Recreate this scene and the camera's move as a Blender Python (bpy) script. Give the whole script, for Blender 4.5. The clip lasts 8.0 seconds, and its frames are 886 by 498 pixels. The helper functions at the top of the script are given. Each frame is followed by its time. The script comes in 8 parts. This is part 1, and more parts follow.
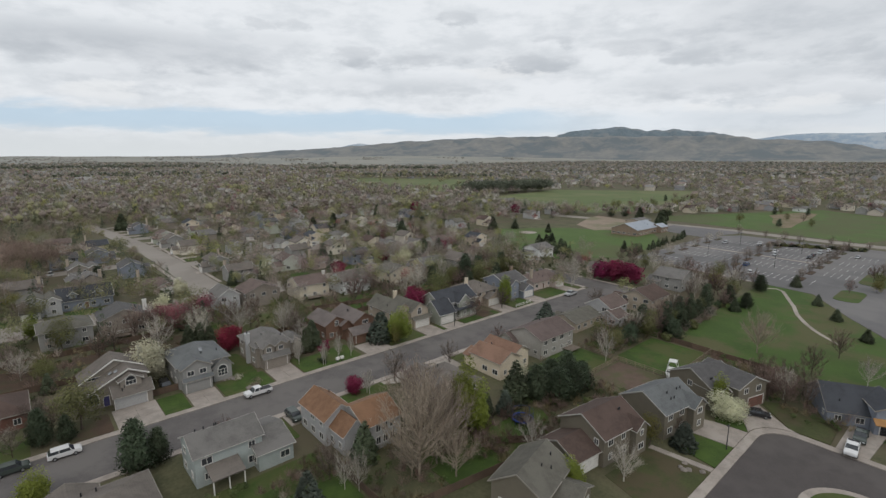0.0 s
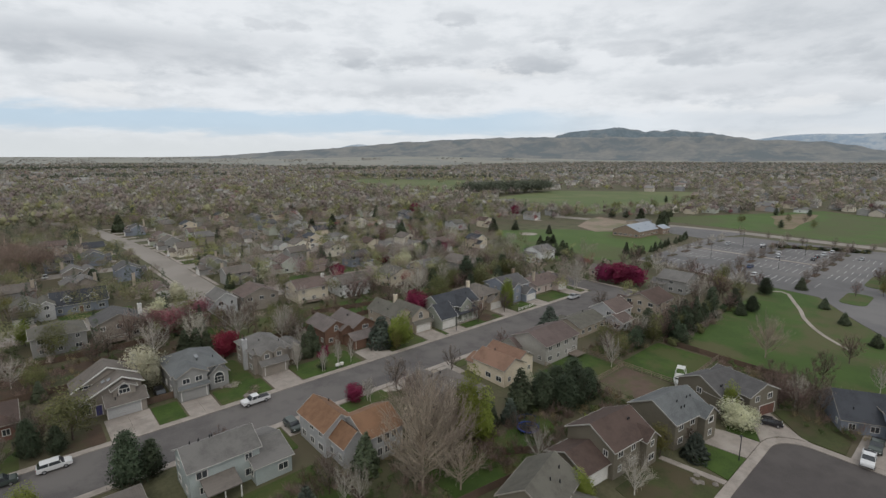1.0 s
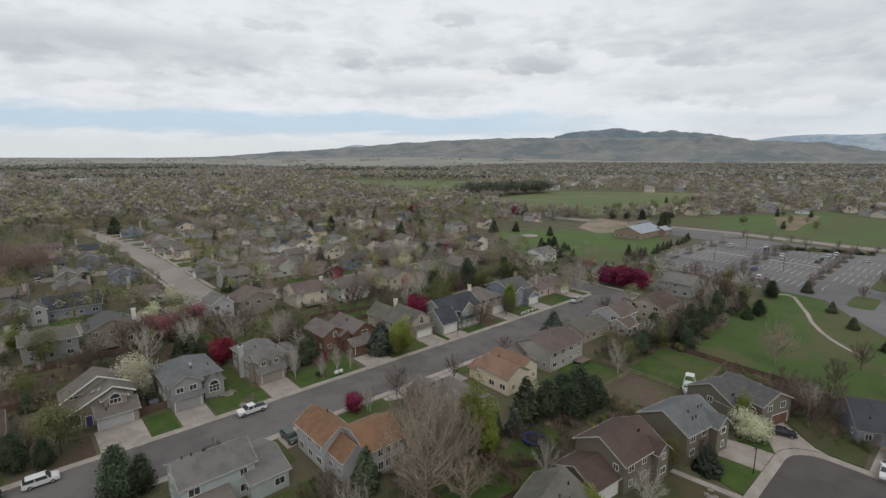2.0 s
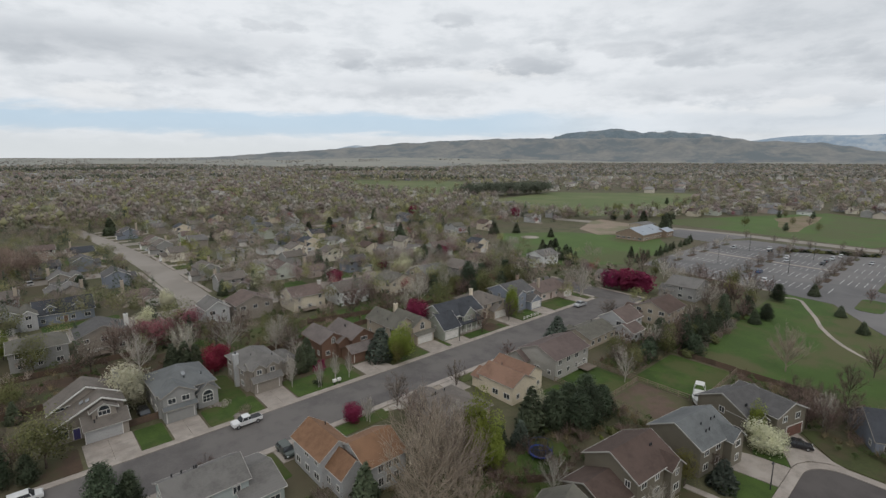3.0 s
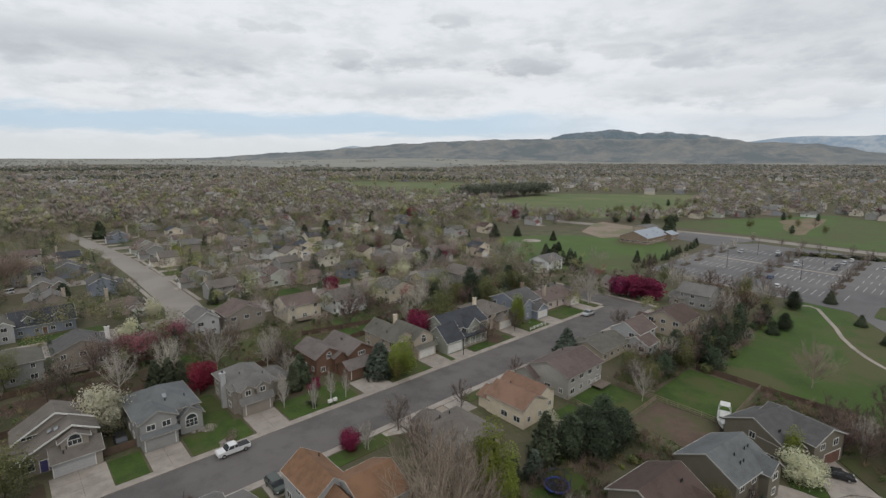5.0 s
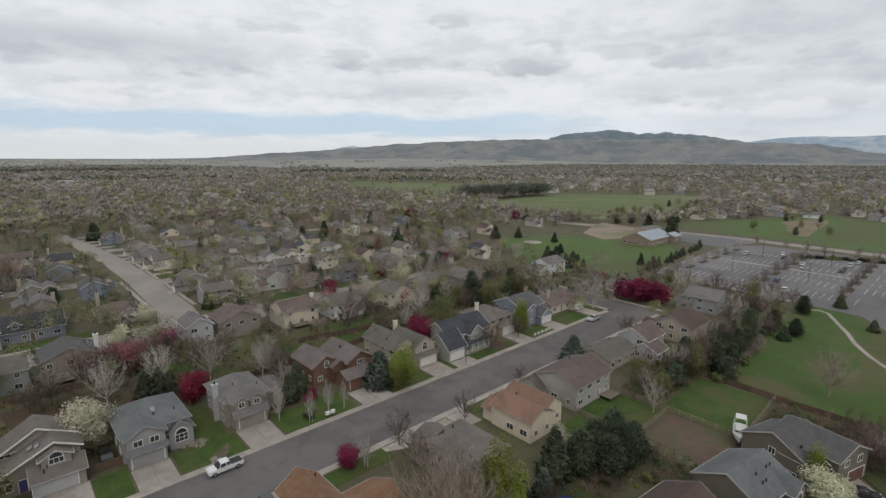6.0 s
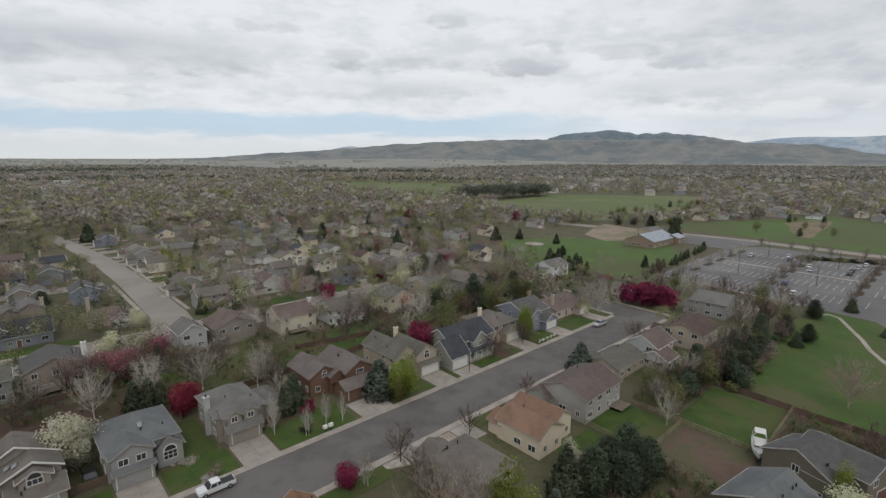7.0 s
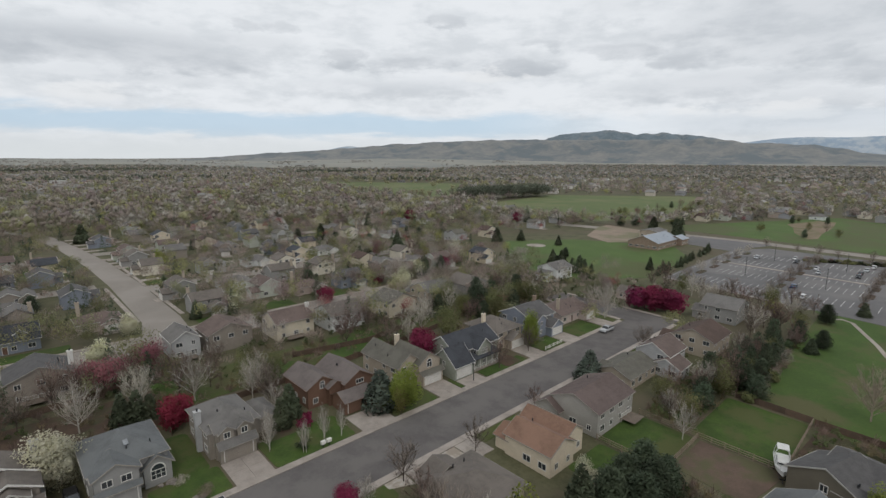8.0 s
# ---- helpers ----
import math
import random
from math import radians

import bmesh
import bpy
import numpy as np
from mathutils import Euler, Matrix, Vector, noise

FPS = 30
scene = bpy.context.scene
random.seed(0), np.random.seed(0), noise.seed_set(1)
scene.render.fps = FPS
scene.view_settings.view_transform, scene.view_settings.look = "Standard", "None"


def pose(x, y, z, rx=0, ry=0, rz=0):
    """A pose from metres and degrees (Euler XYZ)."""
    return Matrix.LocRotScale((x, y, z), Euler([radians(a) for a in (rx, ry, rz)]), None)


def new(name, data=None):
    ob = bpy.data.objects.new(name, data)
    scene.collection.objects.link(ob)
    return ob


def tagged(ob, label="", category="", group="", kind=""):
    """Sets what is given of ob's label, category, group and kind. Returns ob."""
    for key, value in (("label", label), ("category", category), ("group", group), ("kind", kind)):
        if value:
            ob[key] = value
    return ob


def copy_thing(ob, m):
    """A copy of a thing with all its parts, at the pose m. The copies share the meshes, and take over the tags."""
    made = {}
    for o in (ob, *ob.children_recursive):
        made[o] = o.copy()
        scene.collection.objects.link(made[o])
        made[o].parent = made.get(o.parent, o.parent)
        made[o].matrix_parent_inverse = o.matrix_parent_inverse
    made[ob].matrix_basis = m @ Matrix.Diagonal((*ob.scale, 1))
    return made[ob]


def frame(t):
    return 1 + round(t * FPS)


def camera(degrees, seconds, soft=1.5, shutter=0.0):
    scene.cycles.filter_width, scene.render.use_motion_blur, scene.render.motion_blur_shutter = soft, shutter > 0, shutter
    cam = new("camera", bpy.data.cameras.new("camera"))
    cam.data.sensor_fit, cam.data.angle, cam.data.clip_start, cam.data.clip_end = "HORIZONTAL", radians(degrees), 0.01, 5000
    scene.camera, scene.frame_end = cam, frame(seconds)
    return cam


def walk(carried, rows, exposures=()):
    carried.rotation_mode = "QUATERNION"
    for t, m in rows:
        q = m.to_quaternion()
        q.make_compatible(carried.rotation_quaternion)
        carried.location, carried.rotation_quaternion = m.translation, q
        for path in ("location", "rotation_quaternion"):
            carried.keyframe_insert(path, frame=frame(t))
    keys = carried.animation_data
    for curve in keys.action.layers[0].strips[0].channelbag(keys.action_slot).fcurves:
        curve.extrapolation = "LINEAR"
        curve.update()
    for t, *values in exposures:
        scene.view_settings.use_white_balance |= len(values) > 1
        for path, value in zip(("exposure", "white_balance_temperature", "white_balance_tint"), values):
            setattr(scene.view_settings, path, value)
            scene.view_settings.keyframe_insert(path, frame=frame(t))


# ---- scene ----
cam = camera(84.0, 8.0, soft=1.4)
# t, x, y, z, yaw, pitch, roll
ROWS = [
    (0.000, -0.018, 0.017, 52.932, -41.666, -10.623, -0.053),
    (0.500, 0.599, 1.353, 53.022, -41.737, -10.585, -0.051),
    (1.000, 1.311, 2.754, 53.118, -41.809, -10.549, -0.051),
    (1.500, 2.110, 4.220, 53.219, -41.882, -10.516, -0.052),
    (3.000, 4.962, 9.005, 53.536, -42.107, -10.432, -0.063),
    (3.500, 6.041, 10.728, 53.642, -42.185, -10.409, -0.069),
    (4.000, 7.174, 12.514, 53.745, -42.263, -10.388, -0.077),
    (4.500, 8.353, 14.365, 53.845, -42.342, -10.370, -0.086),
    (6.000, 12.098, 20.294, 54.104, -42.585, -10.331, -0.120),
    (6.500, 13.393, 22.396, 54.173, -42.668, -10.323, -0.134),
    (7.000, 14.701, 24.561, 54.230, -42.752, -10.317, -0.149),
    (7.500, 16.013, 26.788, 54.275, -42.837, -10.314, -0.166),
    (8.000, 17.324, 29.077, 54.305, -42.923, -10.313, -0.184),
]
walk(cam, [(t, pose(x, y, z, 90 + pitch, roll, yaw)) for t, x, y, z, yaw, pitch, roll in ROWS], exposures=[(0.0, 0.0), (8.0, 0.0)])

# ---------------------------------------------------------------- light
def node(nt, kind, loc=(0, 0), **values):
    n = nt.nodes.new(kind)
    for k, v in values.items():
        n.inputs[k].default_value = v
    return n


def math_node(nt, op, a, b=None, c=None, clamp=False):
    n = nt.nodes.new("ShaderNodeMath")
    n.operation, n.use_clamp = op, clamp
    for i, v in enumerate((a, b, c)):
        if v is None:
            continue
        if isinstance(v, (int, float)):
            n.inputs[i].default_value = v
        else:
            nt.links.new(v, n.inputs[i])
    return n.outputs[0]


def mix_node(nt, fac, a, b):
    n = nt.nodes.new("ShaderNodeMix")
    n.data_type = "RGBA"
    for i, v in ((0, fac), (6, a), (7, b)):
        if isinstance(v, (int, float)):
            n.inputs[i].default_value = v
        elif isinstance(v, tuple):
            n.inputs[i].default_value = (*v, 1)
        else:
            nt.links.new(v, n.inputs[i])
    return n.outputs[2]


def ramp_node(nt, value, lo, hi):
    n = nt.nodes.new("ShaderNodeMapRange")
    n.interpolation_type = "SMOOTHSTEP"
    nt.links.new(value, n.inputs[0])
    n.inputs[1].default_value, n.inputs[2].default_value = lo, hi
    return n.outputs[0]


SUN_EL, SUN_AZ = radians(48), radians(215)
world = bpy.data.worlds.new("sky")
scene.world = world
world.use_nodes = True
nt = world.node_tree
nt.nodes.clear()
sky = nt.nodes.new("ShaderNodeTexSky")
sky.sky_type, sky.sun_disc, sky.sun_elevation, sky.sun_rotation = "NISHITA", False, SUN_EL, SUN_AZ
sky.air_density, sky.dust_density = 1.0, 2.0
coord = nt.nodes.new("ShaderNodeTexCoord")
turn = nt.nodes.new("ShaderNodeMapping")
turn.inputs["Rotation"].default_value = (0, 0, radians(41.7))   # y axis along the flight
nt.links.new(coord.outputs["Generated"], turn.inputs["Vector"])
xyz = nt.nodes.new("ShaderNodeSeparateXYZ")
nt.links.new(turn.outputs[0], xyz.inputs[0])
up = xyz.outputs[2]
den = math_node(nt, "ADD", math_node(nt, "MAXIMUM", up, 0.0), 0.17)
flat = nt.nodes.new("ShaderNodeCombineXYZ")
nt.links.new(math_node(nt, "DIVIDE", xyz.outputs[0], den), flat.inputs[0])
nt.links.new(math_node(nt, "DIVIDE", xyz.outputs[1], den), flat.inputs[1])


def sky_noise(scale, detail, rough, shift, squash=1.0):
    m = nt.nodes.new("ShaderNodeMapping")
    m.inputs["Location"].default_value = shift
    m.inputs["Scale"].default_value = (scale * squash, scale, scale)
    nt.links.new(flat.outputs[0], m.inputs["Vector"])
    n = node(nt, "ShaderNodeTexNoise", Scale=1.0, Detail=detail, Roughness=rough)
    nt.links.new(m.outputs[0], n.inputs["Vector"])
    return n.outputs["Fac"]


def angle_node(y, x):
    return math_node(nt, "MULTIPLY", math_node(nt, "ARCTAN2", y, x), 57.29578)


def cloud_noise(scale, tall, detail, rough, shift):
    """Noise over the directions of the sky, drawn out along the horizon."""
    m = nt.nodes.new("ShaderNodeMapping")
    m.inputs["Location"].default_value = shift
    m.inputs["Scale"].default_value = (scale, scale, scale * tall)
    nt.links.new(turn.outputs[0], m.inputs["Vector"])
    n = node(nt, "ShaderNodeTexNoise", Scale=1.0, Detail=detail, Roughness=rough)
    nt.links.new(m.outputs[0], n.inputs["Vector"])
    return n.outputs["Fac"]


big = cloud_noise(2.6, 3.2, 3, 0.5, (3.1, 1.2, 0))
mid = cloud_noise(8.0, 3.4, 5, 0.55, (7.3, 4.1, 2))
fine = cloud_noise(26.0, 2.4, 5, 0.6, (1.3, 9.2, 5))
ragged = cloud_noise(11.0, 2.6, 4, 0.6, (5.7, 2.2, 8))
azim = math_node(nt, "ADD", angle_node(xyz.outputs[0], xyz.outputs[1]), math_node(nt, "MULTIPLY", math_node(nt, "SUBTRACT", ragged, 0.5), 12.0))
elev = math_node(nt, "ADD", math_node(nt, "MULTIPLY", math_node(nt, "ARCSINE", up), 57.29578),
                 math_node(nt, "ADD", math_node(nt, "MULTIPLY", math_node(nt, "SUBTRACT", mid, 0.5), 3.4), math_node(nt, "MULTIPLY", math_node(nt, "SUBTRACT", fine, 0.5), 1.6)))


def cloud_at(az, el, half_az, half_el):
    """Soft body of one cloud, by its place over the horizon in degrees, with a ragged outline."""
    a = math_node(nt, "DIVIDE", math_node(nt, "SUBTRACT", azim, az), half_az)
    e = math_node(nt, "DIVIDE", math_node(nt, "SUBTRACT", elev, el), half_el)
    return ramp_node(nt, math_node(nt, "ADD", math_node(nt, "MULTIPLY", a, a), math_node(nt, "MULTIPLY", e, e)), 1.0, 0.0)


bodies = 0.0
for az, el, half_az, half_el, weight in ((-30, 9.9, 17, 2.5, 0.62), (-36, 10.4, 8, 1.7, 0.4), (-21, 11, 9, 1.8, 0.3), (-19, 13.1, 3, 0.95, 0.65), (-15.6, 13.2, 2.6, 1.0, 0.6), (-10.1, 10.6, 3.0, 1.25, 0.75), (-2.5, 10.3, 5.2, 1.25, 0.75),
                                         (2.1, 14.7, 3.2, 1.0, 0.6), (9.7, 10, 4.4, 1.3, 0.75), (12.8, 12.2, 2.6, 0.7, 0.45), (19.5, 10.8, 4.8, 1.3, 0.65), (25.7, 10.1, 3.8, 1.2, 0.55), (34, 9.3, 4.5, 1.3, 0.5), (41, 7.9, 6, 2.1, 0.7), (30, 7.0, 14, 1.9, 0.38), (37, 5.2, 9, 1.4, 0.35), (-6, 7.6, 16, 1.2, 0.22), (37, 12.5, 17, 5.5, 0.48), (36, 3.2, 15, 2.4, 0.34), (24, 15, 12, 2.2, 0.2), (-30, 7.4, 12, 1.2, 0.22)):
    bodies = math_node(nt, "MAXIMUM", bodies, math_node(nt, "MULTIPLY", cloud_at(az, el, half_az, half_el), weight * (0.85 if half_az > 7 else 0.62)))
lump = math_node(nt, "ADD", math_node(nt, "MULTIPLY", big, 0.40), math_node(nt, "ADD", math_node(nt, "MULTIPLY", mid, 0.42), math_node(nt, "MULTIPLY", fine, 0.18)))
veil = math_node(nt, "MULTIPLY", ramp_node(nt, lump, 0.45, 0.68), 0.30)
dark = math_node(nt, "ADD", math_node(nt, "MULTIPLY", bodies, math_node(nt, "ADD", math_node(nt, "MULTIPLY", mid, 0.8), 0.6)), veil, clamp=True)
wisp = ramp_node(nt, math_node(nt, "ADD", math_node(nt, "MULTIPLY", mid, 0.6), math_node(nt, "MULTIPLY", fine, 0.4)), 0.42, 0.62)
lit = mix_node(nt, math_node(nt, "MULTIPLY", wisp, 0.42), (0.80, 0.83, 0.865), (0.655, 0.70, 0.74))
cloud = mix_node(nt, math_node(nt, "MULTIPLY", dark, 0.95), lit, (0.435, 0.47, 0.515))
white = 0.0
for az, el, half_az, half_el in ((-33.5, 6.2, 4, 1.0), (35, 4.7, 5, 0.9), (28, 4.9, 4, 0.8), (-9, 2.9, 2.5, 0.6), (-28, 2.7, 4, 0.5), (6, 9, 5, 0.8)):
    white = math_node(nt, "MAXIMUM", white, cloud_at(az, el, half_az, half_el))
cloud = mix_node(nt, math_node(nt, "MULTIPLY", white, 0.6), cloud, (0.83, 0.845, 0.86))
# clear gap low over the horizon, bright puffs above it, thin haze under it
puff = sky_noise(2.2, 6, 0.6, (2.4, 6.2, 0), 0.7)
edge = math_node(nt, "ADD", up, math_node(nt, "MULTIPLY", math_node(nt, "SUBTRACT", puff, 0.5), 0.055))
gap_lo, gap_hi = ramp_node(nt, edge, 0.034, 0.052), ramp_node(nt, edge, 0.092, 0.072)
side = ramp_node(nt, xyz.outputs[0], 0.42, 0.05)
gap = math_node(nt, "MULTIPLY", math_node(nt, "MULTIPLY", gap_lo, gap_hi), math_node(nt, "ADD", math_node(nt, "MULTIPLY", side, 0.75), 0.15))
blue_n = nt.nodes.new("ShaderNodeVectorMath")
blue_n.operation = "SCALE"
nt.links.new(sky.outputs[0], blue_n.inputs[0])
blue_n.inputs["Scale"].default_value = 0.10
blue = mix_node(nt, 0.78, blue_n.outputs[0], (0.54, 0.70, 0.865))
haze = ramp_node(nt, up, 0.060, 0.012)
open_sky = mix_node(nt, math_node(nt, "MULTIPLY", gap, 0.95), cloud, blue)
full = mix_node(nt, math_node(nt, "MULTIPLY", haze, 0.85), open_sky, (0.68, 0.715, 0.735))
bg = nt.nodes.new("ShaderNodeBackground")
bg.inputs["Strength"].default_value = 1.0
nt.links.new(full, bg.inputs["Color"])
out = nt.nodes.new("ShaderNodeOutputWorld")
nt.links.new(bg.outputs[0], out.inputs[0])

sun = new("sun", bpy.data.lights.new("sun", "SUN"))
sun.data.energy, sun.data.angle, sun.data.color = 0.75, radians(25), (1, 0.935, 0.84)
sun.matrix_world = pose(0, 0, 300, 90 - math.degrees(SUN_EL), 0, 180 - math.degrees(SUN_AZ))

# ---------------------------------------------------------------- materials
MATS = {}


def material(name, colour, rough=0.85, second=None, scale=1.0, fine=12.0, bump=0.3, metal=0.0, third=None, big=0.05, random_tint=0.0, siding=0.0, spec=0.3):
    """Two scales of variation between colour and second (and third), relief from the fine one."""
    if name in MATS:
        return MATS[name]
    m = bpy.data.materials.new(name)
    m.use_nodes = True
    t = m.node_tree
    b = t.nodes["Principled BSDF"]
    second = second or tuple(c * 0.72 for c in colour)
    geo = t.nodes.new("ShaderNodeNewGeometry")
    n1 = node(t, "ShaderNodeTexNoise", Scale=scale, Detail=5.0, Roughness=0.6)
    n2 = node(t, "ShaderNodeTexNoise", Scale=fine, Detail=3.0, Roughness=0.6)
    for n in (n1, n2):
        t.links.new(geo.outputs["Position"], n.inputs["Vector"])
    f = math_node(t, "ADD", math_node(t, "MULTIPLY", n1.outputs["Fac"], 0.6), math_node(t, "MULTIPLY", n2.outputs["Fac"], 0.4))
    col = mix_node(t, ramp_node(t, f, 0.36, 0.64), colour, second)
    if third:
        n3 = node(t, "ShaderNodeTexNoise", Scale=big, Detail=6.0, Roughness=0.65)
        t.links.new(geo.outputs["Position"], n3.inputs["Vector"])
        col = mix_node(t, ramp_node(t, n3.outputs["Fac"], 0.45, 0.60), col, third)
    if random_tint:
        info = t.nodes.new("ShaderNodeObjectInfo")
        hsv = t.nodes.new("ShaderNodeHueSaturation")
        t.links.new(math_node(t, "ADD", math_node(t, "MULTIPLY", info.outputs["Random"], 2 * random_tint), 1 - random_tint), hsv.inputs["Value"])
        t.links.new(col, hsv.inputs["Color"])
        col = hsv.outputs[0]
    t.links.new(col, b.inputs["Base Color"])
    b.inputs["Roughness"].default_value, b.inputs["Metallic"].default_value = rough, metal
    b.inputs["Specular IOR Level"].default_value = spec
    height = n2.outputs["Fac"]
    if siding:
        sep = t.nodes.new("ShaderNodeSeparateXYZ")
        t.links.new(geo.outputs["Position"], sep.inputs[0])
        lap = math_node(t, "FRACT", math_node(t, "DIVIDE", sep.outputs[2], siding))
        height = math_node(t, "ADD", math_node(t, "MULTIPLY", lap, 1.5), math_node(t, "MULTIPLY", height, 0.4))
        groove = ramp_node(t, lap, 0.12, 0.0)
        dk = mix_node(t, math_node(t, "MULTIPLY", groove, 0.35), col, (0.05, 0.05, 0.05))
        t.links.new(dk, b.inputs["Base Color"])
    if bump:
        bp = node(t, "ShaderNodeBump", Strength=bump, Distance=0.05)
        t.links.new(height, bp.inputs["Height"])
        t.links.new(bp.outputs[0], b.inputs["Normal"])
    MATS[name] = m
    return m


def leaf_material(name, colour, second, translucent=0.25, rough=0.7, vary=0.6, patch=0.12):
    m = bpy.data.materials.new(name)
    m.use_nodes = True
    t = m.node_tree
    b = t.nodes["Principled BSDF"]
    geo = t.nodes.new("ShaderNodeNewGeometry")
    info = t.nodes.new("ShaderNodeObjectInfo")
    col = mix_node(t, geo.outputs["Random Per Island"], colour, second)
    hsv = t.nodes.new("ShaderNodeHueSaturation")
    n1 = node(t, "ShaderNodeTexNoise", Scale=patch, Detail=2.0, Roughness=0.6)
    t.links.new(geo.outputs["Position"], n1.inputs["Vector"])
    tone = math_node(t, "ADD", math_node(t, "MULTIPLY", info.outputs["Random"], 0.3), math_node(t, "MULTIPLY", ramp_node(t, n1.outputs["Fac"], 0.38, 0.62), vary))
    t.links.new(math_node(t, "ADD", tone, 0.9 - vary / 2), hsv.inputs["Value"])
    t.links.new(math_node(t, "ADD", math_node(t, "MULTIPLY", info.outputs["Random"], 0.03), 0.485), hsv.inputs["Hue"])
    t.links.new(col, hsv.inputs["Color"])
    t.links.new(hsv.outputs[0], b.inputs["Base Color"])
    b.inputs["Roughness"].default_value = rough
    b.inputs["Specular IOR Level"].default_value = 0.15
    tr = t.nodes.new("ShaderNodeBsdfTranslucent")
    t.links.new(hsv.outputs[0], tr.inputs["Color"])
    mx = t.nodes.new("ShaderNodeMixShader")
    mx.inputs[0].default_value = translucent
    t.links.new(b.outputs[0], mx.inputs[1])
    t.links.new(tr.outputs[0], mx.inputs[2])
    t.links.new(mx.outputs[0], t.nodes["Material Output"].inputs["Surface"])
    MATS[name] = m
    return m


def island_material(name, colours, rough=0.8):
    """One flat-toned piece after another, from a short palette."""
    m = bpy.data.materials.new(name)
    m.use_nodes = True
    t = m.node_tree
    b = t.nodes["Principled BSDF"]
    geo = t.nodes.new("ShaderNodeNewGeometry")
    r = t.nodes.new("ShaderNodeValToRGB")
    r.color_ramp.interpolation = "CONSTANT"
    while len(r.color_ramp.elements) < len(colours):
        r.color_ramp.elements.new(0.5)
    for i, c in enumerate(colours):
        r.color_ramp.elements[i].position, r.color_ramp.elements[i].color = i / len(colours), (*c, 1)
    t.links.new(geo.outputs["Random Per Island"], r.inputs[0])
    t.links.new(r.outputs[0], b.inputs["Base Color"])
    b.inputs["Roughness"].default_value = rough
    MATS[name] = m
    return m


GROUND = material("dry_grass_and_earth", (0.108, 0.103, 0.058), 0.95, (0.064, 0.066, 0.034), 0.16, 1.6, 0.5, third=(0.10, 0.085, 0.055), big=0.03)
LAWN = material("spring_lawn", (0.057, 0.094, 0.018), 0.95, (0.034, 0.06, 0.013), 0.30, 4.0, 0.5, third=(0.068, 0.078, 0.026), big=0.09)
MEADOW = material("pale_spring_meadow", (0.108, 0.137, 0.052), 0.95, (0.092, 0.122, 0.046), 0.03, 1.0, 0.4, third=(0.135, 0.145, 0.066), big=0.012)
FIELD = material("mown_field", (0.080, 0.124, 0.034), 0.95, (0.064, 0.105, 0.028), 0.06, 2.0, 0.4, third=(0.082, 0.095, 0.038), big=0.02)
PARK = material("park_grass", (0.058, 0.098, 0.021), 0.95, (0.045, 0.078, 0.017), 0.09, 1.5, 0.5, third=(0.084, 0.084, 0.036), big=0.05)
MULCH = material("bark_mulch_bed", (0.085, 0.055, 0.038), 0.95, (0.06, 0.042, 0.03), 0.4, 6.0, 0.6, third=(0.06, 0.06, 0.03), big=0.12)
ASPHALT = material("asphalt", (0.122, 0.112, 0.108), 0.9, (0.092, 0.084, 0.082), 0.35, 5.0, 0.2, third=(0.134, 0.123, 0.117), big=0.08)
ASPHALT_DARK = material("dark_patched_asphalt", (0.082, 0.072, 0.069), 0.9, (0.066, 0.058, 0.056), 0.3, 5.0, 0.2, third=(0.09, 0.08, 0.076), big=0.08)
LAWN_DULL = material("patchy_brown_lawn", (0.062, 0.074, 0.026), 0.95, (0.045, 0.05, 0.02), 0.3, 3.0, 0.5, third=(0.075, 0.062, 0.035), big=0.12)
ASPHALT_PALE = material("pale_asphalt", (0.245, 0.22, 0.195), 0.9, (0.215, 0.192, 0.17), 0.2, 7.0, 0.2, third=(0.265, 0.238, 0.212), big=0.05)
ASPHALT_LOT = material("car_park_asphalt", (0.142, 0.137, 0.138), 0.9, (0.108, 0.105, 0.106), 0.12, 6.0, 0.2, third=(0.165, 0.158, 0.155), big=0.03)
CONCRETE = material("concrete", (0.315, 0.275, 0.242), 0.85, (0.235, 0.207, 0.184), 0.5, 5.0, 0.2, third=(0.335, 0.298, 0.264), big=0.2)
GLASS = material("window_glass", (0.03, 0.034, 0.04), 0.08, (0.045, 0.05, 0.055), 1.5, 3.0, 0.0, spec=0.6)
WHITE = material("white_painted_trim", (0.66, 0.645, 0.61), 0.6, (0.56, 0.545, 0.515), 1.0, 8.0, 0.05)
BARK = material("grey_brown_bark", (0.115, 0.09, 0.072), 0.95, (0.075, 0.058, 0.047), 2.0, 14.0, 0.6)
BARK_PALE = material("pale_birch_bark", (0.56, 0.53, 0.48), 0.9, (0.36, 0.33, 0.29), 2.0, 10.0, 0.4)
FENCE = material("weathered_cedar", (0.125, 0.085, 0.06), 0.9, (0.09, 0.065, 0.05), 0.6, 10.0, 0.5, random_tint=0.2)
METAL = material("dark_painted_metal", (0.04, 0.042, 0.045), 0.5, (0.03, 0.03, 0.034), 2.0, 20.0, 0.05, metal=0.4)
PAINT_LINE = material("white_road_paint", (0.6, 0.6, 0.58), 0.8, (0.42, 0.42, 0.41), 0.8, 8.0, 0.1)


# ---------------------------------------------------------------- helpers for shapes
def gz(x, y):
    """Height of the ground: a slow rise towards the street, level behind it, higher far off."""
    r = math.hypot(x, y)
    z = 2.6 * min(max(y / 120, 0), 1)
    if r > 1200:
        z += 43 * ((r - 1200) / 3700) ** 1.2
    return z


def part(name, bm, mat, parent=None, label=""):
    me = bpy.data.meshes.new(name)
    bm.to_mesh(me)
    bm.free()
    me.materials.append(mat)
    ob = new(name, me)
    ob.parent = parent
    return tagged(ob, label)


